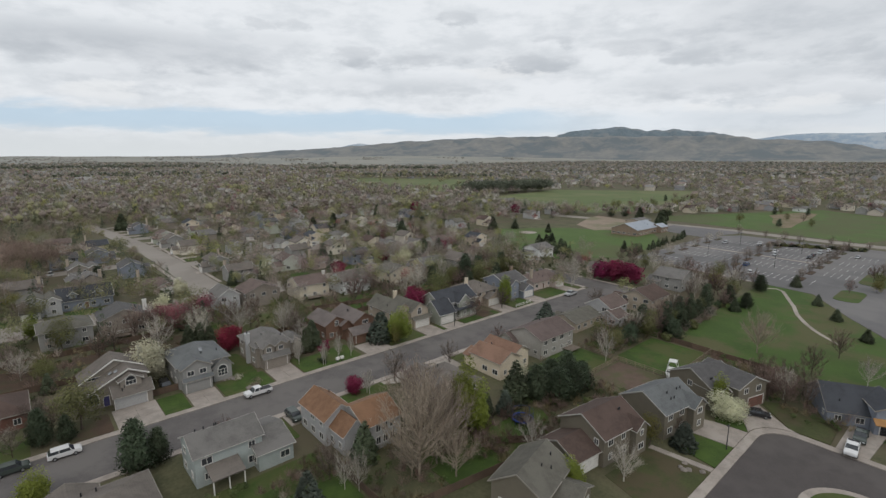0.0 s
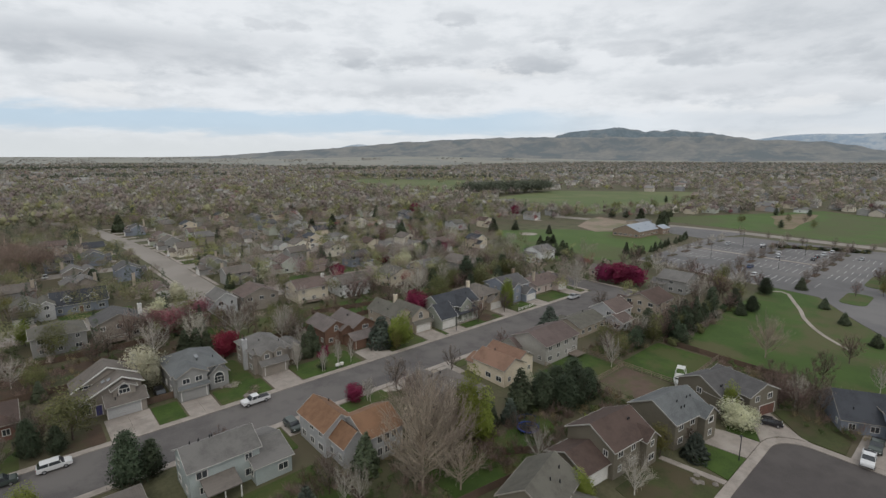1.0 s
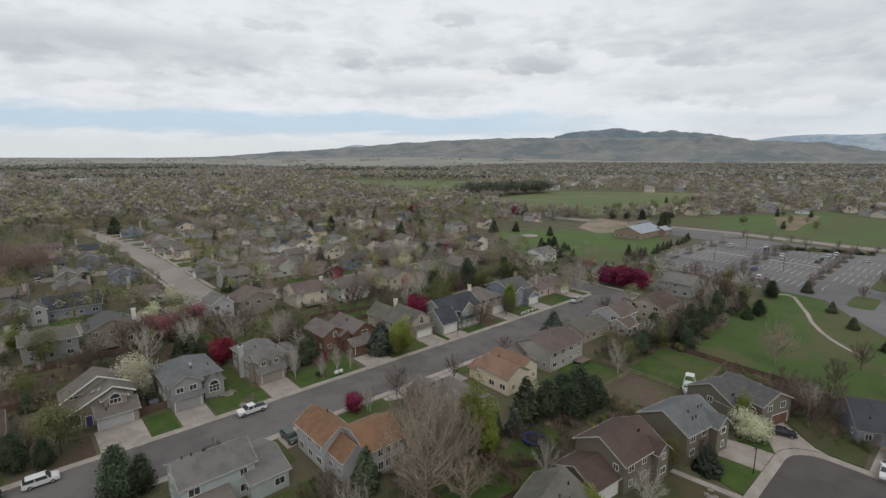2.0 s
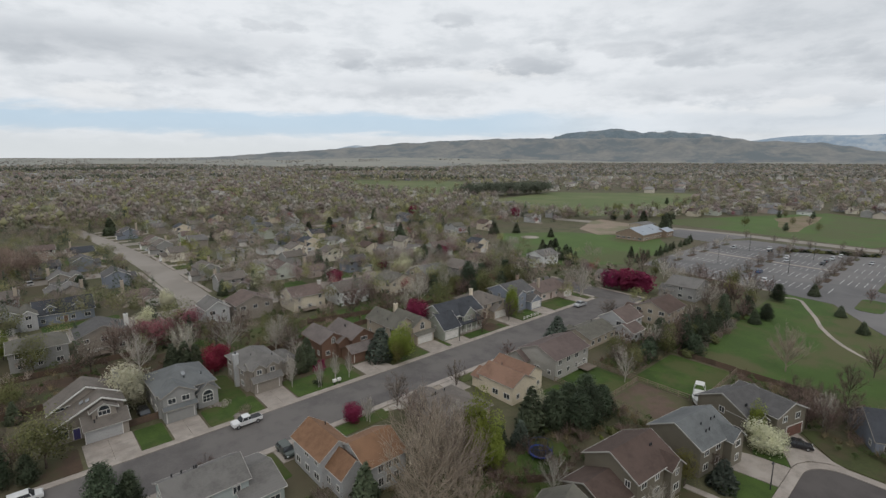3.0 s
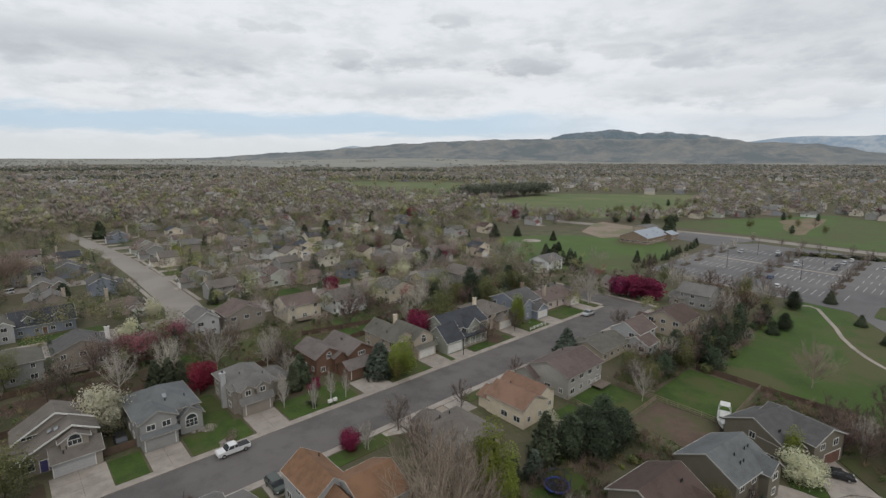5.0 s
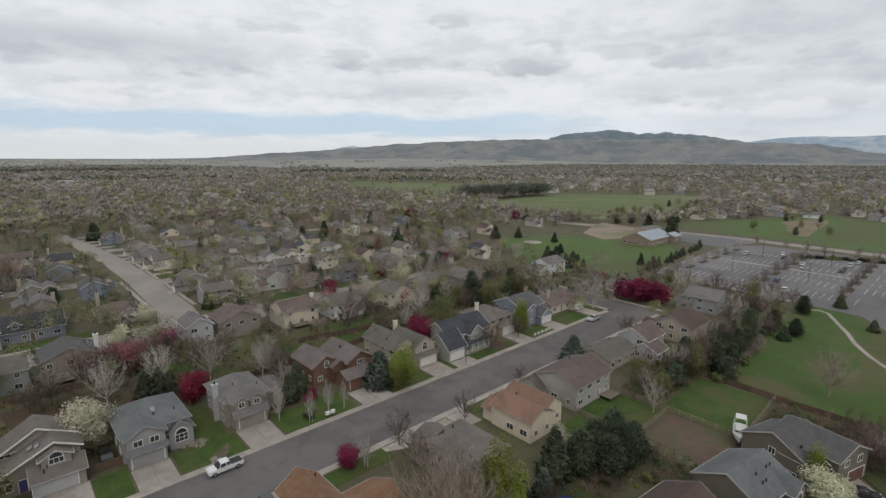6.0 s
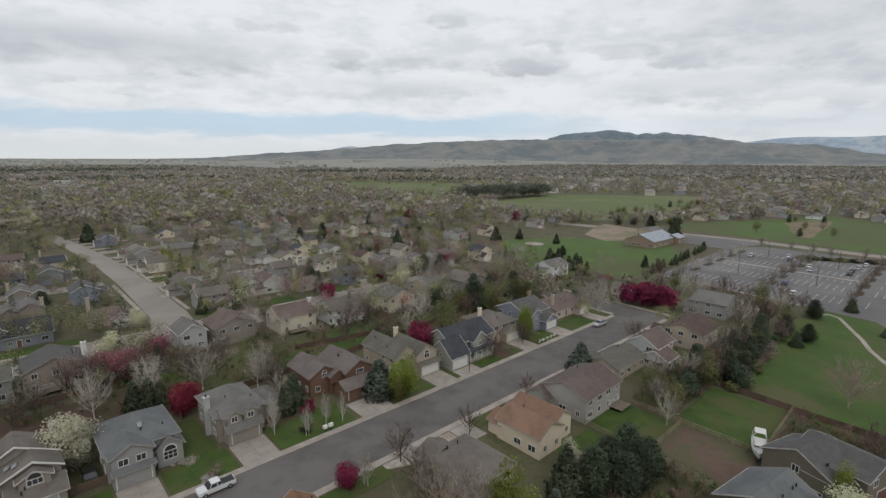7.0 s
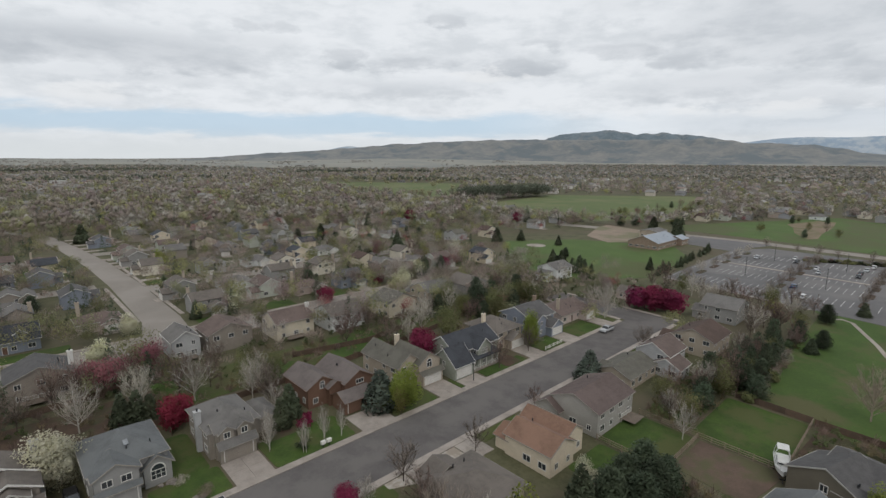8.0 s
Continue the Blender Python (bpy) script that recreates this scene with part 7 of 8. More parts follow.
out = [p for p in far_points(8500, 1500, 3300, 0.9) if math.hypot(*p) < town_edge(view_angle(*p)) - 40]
far_crowns("far_woods", "hazy trees on the edge of the town", out[0::2], FAR_HAZED["haze"], 7, 11, 1, 7, 1.6, 1.3)
far_crowns("far_woods", "dull green trees on the edge of the town", out[1::4], FAR_HAZED["dim"], 7, 12, 1, 7, 1.6, 1.3)
far_crowns("far_woods", "grey brown trees on the edge of the town", out[3::4], FAR_HAZED["brown"], 7, 11, 1, 7, 1.6, 1.3)
def on_prairie(x, y):
    a = view_angle(x, y)
    return prairie_rise(a, max(0, min(1, (math.hypot(x, y) - town_edge(a)) / (4735 - town_edge(a))))) - 3


open_range = []
while len(open_range) < 900:
    a, r = random.uniform(-46, 40), random.uniform(2400, 4500)
    if r > town_edge(a) + 60 and noise.noise((a / 5, r / 260, 4)) > (0.02 if a < -12 else 0.25):
        open_range.append((r * math.sin(radians(a + 41.67)), r * math.cos(radians(a + 41.67))))
far_crowns("far_woods", "lines of pale grey trees across the prairie", open_range, FAR_HAZED["haze"], 6, 10, 1, 6, 1.8, 2.2, on_prairie)
rows = []
for a0, a1, r0, r1, n in ((-15, 1, 1680, 1790, 230), (-9, 9, 1150, 1200, 60), (-44, -26, 1950, 2050, 200), (-40, -22, 1330, 1360, 70), (10, 40, 1500, 1540, 90)):
    for u in np.linspace(0, 1, n):
        if noise.noise((u * 9, a0, 0)) > -0.25:
            t, r = radians(a0 + (a1 - a0) * u + 41.67), random.uniform(r0, r1)
            rows.append((r * math.sin(t), r * math.cos(t)))
far_crowns("tree_row", "dark rows of trees across the far town", rows, FAR_HAZED["conifer"], 10, 15, 4, 18, 1.0)
belt = [(471 + 142 * u + random.gauss(0, 4), 478 - 24 * u + random.gauss(0, 8)) for u in np.linspace(0, 1, 260)]
stuff_trees("tree_belt", "dark row of trees beyond the field", belt, TONE["belt"], "leaf", 16, 22, 130, 0.9)


def far_houses(n):
    """Small gabled houses of the far town, walls and roofs."""
    W, WF, Rf, RF = [], [], [], []
    for x, y in clear(far_points(n, 460, 2100, 0.8)):
        if 445 < x < 640 and 420 < y < 620 or in_poly(x, y, OPEN[0]) or in_poly(x, y, OPEN[1]):
            continue
        a = random.choice((0, math.pi / 2)) + random.gauss(0, 0.15)
        w, d, h, rise = random.uniform(5, 7.5), random.uniform(4, 6), random.choice((3.2, 5.4, 5.6)), random.uniform(2.2, 3.2)
        c, s = math.cos(a), math.sin(a)
        z = gz(x, y)

        def put(lst, u, v, zz):
            lst.append((x + c * u - s * v, y + s * u + c * v, z + zz))
        o = len(W)
        for zz in (-0.5, h):
            for u, v in ((-w, -d), (w, -d), (w, d), (-w, d)):
                put(W, u, v, zz)
        put(W, -w, 0, h + rise)
        put(W, w, 0, h + rise)
        WF.extend([(o, o + 1, o + 5, o + 4), (o + 1, o + 2, o + 6, o + 9, o + 5), (o + 2, o + 3, o + 7, o + 6), (o + 3, o, o + 4, o + 8, o + 7)])
        q = len(Rf)
        for u in (-w - 0.5, w + 0.5):
            for v, zz in ((-d - 0.5, h - 0.2), (0, h + rise + 0.06), (d + 0.5, h - 0.2), (d + 0.5, h), (0, h + rise + 0.28), (-d - 0.5, h)):
                put(Rf, u, v, zz)
        RF.extend([(q + i, q + (i + 1) % 6, q + 6 + (i + 1) % 6, q + 6 + i) for i in range(6)] + [tuple(q + i for i in (5, 4, 3, 2, 1, 0)), tuple(q + 6 + i for i in range(6))])
    wm = island_material("far_house_walls", [(0.408, 0.378, 0.336), (0.336, 0.306, 0.276), (0.600, 0.576, 0.540), (0.300, 0.306, 0.318), (0.432, 0.360, 0.312), (0.480, 0.432, 0.372)])
    rm = island_material("far_house_roofs", [(0.18, 0.168, 0.155), (0.165, 0.14, 0.125), (0.21, 0.20, 0.19), (0.135, 0.13, 0.13), (0.21, 0.165, 0.14), (0.25, 0.235, 0.215)])
    tagged(mesh("far_houses", W, WF, wm), "pale walls of the far town's houses", "houses", kind="stuff")
    tagged(mesh("far_roofs", Rf, RF, rm), "grey and brown roofs of the far town", "roofs", kind="stuff")


far_houses(800)


def far_sheds(n):
    """Long low flat-roofed halls of the far business district."""
    V, F = [], []
    for _ in range(n):
        r, a = random.uniform(980, 1900), radians(random.uniform(-45, -19) + 41.67)
        x, y = r * math.sin(a), r * math.cos(a)
        w, d, h, t = random.uniform(10, 30), random.uniform(8, 14), random.uniform(5, 8.5), random.choice((0.0, 1.57)) + 0.1
        c, sn, o = math.cos(t), math.sin(t), len(V)
        for zz, k in ((-1, 1.0), (h, 1.0), (h, 0.96), (h - 0.7, 0.96)):
            for u, v in ((-w, -d), (w, -d), (w, d), (-w, d)):
                V.append((x + (c * u - sn * v) * k, y + (sn * u + c * v) * k, gz(x, y) + zz))
        F.extend([(o + q * 4 + i, o + q * 4 + (i + 1) % 4, o + q * 4 + 4 + (i + 1) % 4, o + q * 4 + 4 + i) for q in range(3) for i in range(4)] + [(o + 12, o + 13, o + 14, o + 15)])
    tagged(mesh("far_sheds", V, F, island_material("pale_hall_walls", [(0.390, 0.382, 0.367), (0.281, 0.265, 0.250), (0.452, 0.445, 0.429), (0.328, 0.289, 0.257)])), "long pale flat-roofed halls far off", "buildings", kind="stuff")


far_sheds(46)


# ---------------------------------------------------------------- vehicles
def car_paint(name, c):
    return material("car_paint_" + name, c, 0.25, tuple(v * 0.93 for v in c), 1.5, 6.0, 0.0, spec=0.6)


TYRE = material("tyre_rubber", (0.02, 0.02, 0.021), 0.9, (0.015, 0.015, 0.015), 3.0, 20.0, 0.1)
RIM = material("alloy_rim", (0.45, 0.45, 0.46), 0.35, (0.35, 0.35, 0.36), 3.0, 20.0, 0.0, metal=0.8)
LAMP_CLEAR = material("headlight_glass", (0.6, 0.62, 0.64), 0.15, (0.5, 0.52, 0.54), 3.0, 20.0, 0.0)
LAMP_RED = material("tail_light_red", (0.35, 0.02, 0.015), 0.25, (0.28, 0.015, 0.012), 3.0, 20.0, 0.0)


def vehicle(kind, x, y, yaw, paint_m, label, group="", lift=0.03):
    """Side profile run across the width, glazed cabin drawn in at the roof, four wheels, lamps."""
    L, w = {"pickup": (5.7, 1.95), "suv": (4.8, 1.9), "sedan": (4.7, 1.82), "van": (5.2, 1.95)}[kind]
    v = thing({"pickup": "pickup_truck", "suv": "car", "sedan": "car", "van": "van"}[kind], pose(x, y, gz(x, y) + lift, 0, 0, yaw), label, "truck" if kind == "pickup" else "car", group)
    hl = L / 2
    body = {"pickup": [(-hl, 0.5), (-hl, 0.95), (-hl + 0.15, 1.12), (-hl + 1.5, 1.2), (0.65, 1.22), (0.65, 1.14), (hl, 1.14), (hl, 0.55), (hl - 0.1, 0.42), (-hl + 0.1, 0.42)],
            "suv": [(-hl, 0.45), (-hl, 0.8), (-hl + 0.2, 0.98), (-hl + 1.1, 1.08), (hl - 0.1, 1.12), (hl, 0.95), (hl, 0.45), (hl - 0.1, 0.35), (-hl + 0.1, 0.35)],
            "sedan": [(-hl, 0.4), (-hl, 0.65), (-hl + 0.2, 0.82), (-hl + 1.2, 0.93), (hl - 0.7, 0.97), (hl - 0.05, 0.9), (hl, 0.45), (hl - 0.1, 0.3), (-hl + 0.1, 0.3)],
            "van": [(-hl, 0.45), (-hl, 0.85), (-hl + 0.15, 1.0), (-hl + 0.8, 1.1), (hl, 1.12), (hl, 0.45), (hl - 0.1, 0.35), (-hl + 0.1, 0.35)]}[kind]
    cab = {"pickup": (-hl + 1.35, -hl + 2.05, 0.5, 0.62, 1.2, 1.82), "suv": (-hl + 1.0, -hl + 1.75, hl - 0.6, hl - 0.12, 1.07, 1.66), "sedan": (-hl + 1.15, -hl + 1.95, hl - 1.5, hl - 0.75, 0.93, 1.42), "van": (-hl + 0.7, -hl + 1.4, hl - 0.15, hl - 0.05, 1.1, 1.85)}[kind]
    bm = bmesh.new()
    prism(bm, body, "y", -w / 2, w / 2)
    bmesh.ops.bevel(bm, geom=bm.edges[:], offset=0.05, segments=2, affect="EDGES")
    part("body", bm, paint_m, v)
    if kind == "pickup":
        bm = bmesh.new()
        box(bm, 0.75, hl - 0.12, -w / 2 + 0.12, w / 2 - 0.12, 1.141, 1.16)
        part("truck_bed", bm, METAL, v, "dark open load bed")
    x0, x1, x2, x3, z0, z1 = cab
    k = 0.80
    bm = bmesh.new()
    lo = [bm.verts.new(p) for p in ((x0, -w / 2 + 0.06, z0 - 0.02), (x3, -w / 2 + 0.06, z0 - 0.02), (x3, w / 2 - 0.06, z0 - 0.02), (x0, w / 2 - 0.06, z0 - 0.02))]
    hi = [bm.verts.new(p) for p in ((x1, -w / 2 * k, z1), (x2, -w / 2 * k, z1), (x2, w / 2 * k, z1), (x1, w / 2 * k, z1))]
    for i in range(4):
        bm.faces.new((lo[i], lo[(i + 1) % 4], hi[(i + 1) % 4], hi[i]))
    bm.faces.new(hi)
    part("glazing", bm, GLASS, v, "dark tinted glazing")
    bm = bmesh.new()
    box(bm, x1 - 0.06, x2 + 0.05, -w / 2 * k - 0.04, w / 2 * k + 0.04, z1 - 0.05, z1 + 0.05, 0.03)
    part("roof", bm, paint_m, v)
    for s in (-1, 1):
        for px in ((x0 + x1) / 2, (x1 + x2) / 2 + 0.15):
            bm = bmesh.new()
            prism(bm, [(px - 0.05, z0), (px + 0.06, z0), (px + 0.06 + (0.25 if px < x1 else 0), z1 - 0.02), (px - 0.05 + (0.25 if px < x1 else 0), z1 - 0.02)], "y", s * w / 2 * 0.93 - 0.05, s * w / 2 * 0.93 + 0.03)
            part("pillar", bm, paint_m, v)
    for px in (-hl + 0.95, hl - 1.0):
        for s in (-1, 1):
            r = 0.39 if kind == "pickup" else 0.34
            bm = bmesh.new()
            bmesh.ops.create_cone(bm, segments=16, radius1=r, radius2=r, depth=0.24, cap_ends=True, matrix=pose(px, s * (w / 2 - 0.08), r, 90))
            wheel = part("wheel", bm, TYRE, v)
            bm = bmesh.new()
            bmesh.ops.create_cone(bm, segments=12, radius1=r * 0.62, radius2=r * 0.55, depth=0.06, cap_ends=True, matrix=pose(px, s * (w / 2 + 0.05), r, 90 * s))
            part("rim", bm, RIM, wheel)
    for s in (-1, 1):
        bm = bmesh.new()
        box(bm, -hl - 0.02, -hl + 0.12, s * w * 0.36 - 0.18, s * w * 0.36 + 0.18, 0.68, 0.84, 0.02)
        part("headlight", bm, LAMP_CLEAR, v)
        bm = bmesh.new()
        box(bm, hl - 0.1, hl + 0.02, s * w * 0.42 - 0.1, s * w * 0.42 + 0.1, 0.72, 1.0, 0.02)
        part("tail_light", bm, LAMP_RED, v)
    return v


SILVER, CARWHITE = car_paint("silver", (0.42, 0.43, 0.44)), car_paint("white", (0.62, 0.62, 0.62))
CARBLACK, CARGREEN = car_paint("black", (0.018, 0.018, 0.02)), car_paint("dark_green", (0.05, 0.062, 0.055))
CARBLUE = car_paint("blue", (0.06, 0.09, 0.17))
vehicle("pickup", 36.0, 100.7, 0, CARWHITE, "white crew-cab pickup truck parked at the kerb")
vehicle("suv", 2.4, 100.7, 180, CARWHITE, "white estate car parked at the kerb")
vehicle("suv", -4.6, 100.7, 180, CARGREEN, "dark green off-road car parked at the kerb")
vehicle("pickup", 153.5, 100.8, 0, SILVER, "silver pickup truck parked along the street")
vehicle("sedan", 110.0, 26.6, 112, CARBLACK, "black saloon car parked on a driveway", lift=0.14)
vehicle("pickup", 109.2, 11.2, 4, CARWHITE, "white pickup truck parked by a blue house", lift=0.16)
vehicle("pickup", 115.6, 10.9, 2, CARGREEN, "dark pickup truck parked behind a white one", lift=0.16)
vehicle("suv", 37.6, 86.6, 90, CARGREEN, "dark car parked on a short driveway", lift=0.1)
vehicle("suv", 21.6, 116.6, 90, CARBLACK, "dark car parked behind a side fence")
vehicle("suv", 63.5, 282, 0, CARWHITE, "white car parked on a driveway further off", "parked cars")
vehicle("sedan", 66.5, 300, 0, CARBLACK, "dark car parked on a driveway further off", "parked cars")
vehicle("suv", 64.5, 318, 0, SILVER, "silver car parked on a driveway further off", "parked cars")
vehicle("van", 128, 257.5, 10, CARWHITE, "white van parked in a side street", "parked cars")
vehicle("van", 9, 264, 10, CARWHITE, "white motor home parked in a side street", "parked cars")
for i, (x, y) in enumerate(((246, 69), (302, 74), (306.5, 60), (316, 60.5), (326, 59.5), (311.5, 76.5), (262, 75.5), (333, 90), (318, 104), (341, 74), (322, 87), (329, 44), (338, 58))):
    vehicle(("suv", "sedan")[i % 2], x, y, (0, 180)[i % 3 == 0], (CARWHITE, SILVER, CARBLACK, CARBLACK, SILVER, CARWHITE, CARBLUE)[i % 7], ("white", "silver", "black", "black", "silver", "white", "blue")[i % 7] + " car standing in the large car park", "cars in the car park", 0.06)


# ---------------------------------------------------------------- car park
def stall_lines():
    owner = thing("parking_lines", pose(0, 0, 0), "faded white stall lines on the car park", "road marking", kind="structure")
    bm = bmesh.new()
    box(bm, -2.4, 2.4, -0.09, 0.09, 0, 0.015)
    first = part("stall_line", bm, PAINT_LINE, owner)
    n = 0
    for x in (247.0, 252.6, 269.5, 275.1, 288.0, 302.0, 307.6, 324.5, 330.1):
        for i in range(32):
            y = 36.0 + i * 2.65
            if min(abs(y - 112), abs(y - 80), abs(y - 51.5)) < 2.4 or (x < 262 and y < 44) or (x > 326 and y > 108):
                continue
            o = first if n == 0 else new("stall_line", first.data)
            o.parent = owner
            o.matrix_local = pose(x, y, gz(x, y) + 0.07)
            n += 1


stall_lines()
slab("pavement", [(293.5, 54), (296, 54), (296, 118), (293.5, 118)], 0.1, CONCRETE, "pale walkway across the car park", "pavement")
for y in (112.0, 80.0, 51.5):
    for i in range(6):
        x0 = 240 + i * 17 + (8 if y < 60 else 0)
        slab("planting_island", rounded(x0, x0 + 9, y - 1.3, y + 1.3, 1.2), 0.2, MULCH, "mulched planting island in the car park", "flower bed", group="car park islands")
        for k in range(2):
            plant(random.choice(("bare_pale", "bare", "bare")), x0 + 2.4 + 4.4 * k, y, random.uniform(4.5, 6.5), None, 0.4)
for i in range(9):
    plant("bare", 345 + random.uniform(-2, 18), 20 + i * 11 + random.uniform(-3, 3), random.uniform(5, 7), None, 0.4)


def lamp_post(x, y, h, label="tall dark metal lamp post", arm=1.2):
    p = thing("street_lamp", pose(x, y, gz(x, y)), label, "street lamp", "street lamps")
    mesh("pole", *tube([(np.array((0, 0, -0.2)), np.array((0, 0, h)), 0.10, 0.06)], 8), METAL, p)
    bm = bmesh.new()
    box(bm, -arm, 0.1, -0.05, 0.05, h - 0.08, h, 0.02)
    part("arm", bm, METAL, p)
    bm = bmesh.new()
    box(bm, -arm - 0.35, -arm + 0.25, -0.16, 0.16, h - 0.14, h + 0.04, 0.04)
    part("lamp_head", bm, METAL, p)


for x, y in ((270, 96), (270, 66), (318, 96), (318, 66)):
    lamp_post(x, y, 9)
lamp_post(92.4, 26.4, 5, "dark metal street lamp on a lawn", 0.3)
lamp_post(97.8, 104.6, 4.5, "dark metal lamp post on a lawn", 0.2)
lamp_post(44, 232, 7, "dark metal street lamp at the kerb", 1.0)

# ---------------------------------------------------------------- school and other single things
ROOF_METAL = material("standing_seam_roof", (0.30, 0.33, 0.37), 0.5, (0.26, 0.29, 0.33), 0.2, 3.0, 0.15, metal=0.2)
B = at0(316, 160, blk(300, 330, 150, 168, 4.0, "x", 3.6), blk(327, 337, 147, 156, 3.8, "x", 1.8))
house(316, 160, 0, B, BRICK_TAN, ROOF_METAL, "low school building with grey metal hip roof and tan brick", 300, None, None, (), vents=3, win=1.4)
B = at0(352, 175, blk(344, 360, 170, 182, 4.2, "x", 1.2))
house(352, 175, 0, B, P_TAN, GREY_R, "low flat wing beside the school", 301, vents=0)
for x, y, i in ((455, 214, 2), (472, 205, 9), (490, 198, 1), (508, 190, 3), (470, 186, 5), (492, 176, 8), (528, 182, 7), (545, 170, 6), (512, 165, 0), (560, 152, 1), (580, 160, 3), (598, 140, 5), (620, 128, 7), (560, 120, 2), (610, 95, 9), (585, 80, 0)):
    settle_house(i, x, y, random.choice((0, 90, 180)))
scatter(30, 450, 640, 165, 260, MIDK + ["pine"], 6, 10, 0.4)
scatter(8, 420, 560, 70, 160, ["bare", "olive", "pine"], 5, 8, 0.4)
for i in range(14):
    plant("conifer", 392 + 4.5 * i + random.uniform(-2, 2), 172 + 2.2 * i + random.uniform(-5, 5), random.uniform(5, 9), None, 0.4, 1.3)
for i in range(12):
    plant("conifer", 238 + 7.5 * i + random.uniform(-1.5, 1.5), 122.5 + 0.6 * i + random.uniform(-1, 1), random.uniform(3.5, 5.5), None, 0.4, 1.2)
slab("infield", disc(262, 208, 6, 16), 0.07, CONCRETE, "pale sandy pad on the sports field", "earth")


def trampoline(x, y):
    t = thing("trampoline", pose(x, y, gz(x, y)), "round trampoline with blue edge padding and net", "trampoline")
    r = 2.1
    n = 24
    V = [((r + dr) * math.cos(2 * math.pi * i / n), (r + dr) * math.sin(2 * math.pi * i / n), z) for dr, z in ((-0.3, 0.86), (0.05, 0.86), (0.05, 0.98), (-0.3, 0.98)) for i in range(n)]
    F = [(a * n + i, a * n + (i + 1) % n, ((a + 1) % 4) * n + (i + 1) % n, ((a + 1) % 4) * n + i) for a in range(4) for i in range(n)]
    mesh("edge_pad", V, F, material("blue_vinyl_pad", (0.03, 0.055, 0.22), 0.6, (0.025, 0.045, 0.18), 2, 9, 0.1), t)
    bm = bmesh.new()
    bmesh.ops.create_cone(bm, segments=24, radius1=r - 0.28, radius2=r - 0.28, depth=0.03, cap_ends=True, matrix=pose(0, 0, 0.9))
    part("jumping_mat", bm, TYRE, t)
    for i in range(6):
        a = 2 * math.pi * i / 6
        p = np.array((r * math.cos(a), r * math.sin(a), 0))
        mesh("leg", *tube([(p, p + np.array((0, 0, 2.5)), 0.04, 0.035)], 6), material("blue_pole", (0.05, 0.07, 0.2), 0.5), t)
    V = [((r + 0.02) * math.cos(2 * math.pi * i / n), (r + 0.02) * math.sin(2 * math.pi * i / n), z) for z in (2.42, 2.5) for i in range(n)]
    mesh("net_rim", V, [(i, (i + 1) % n, n + (i + 1) % n, n + i) for i in range(n)], material("blue_pole", (0.05, 0.07, 0.2), 0.5), t)


trampoline(71.4, 56.5)


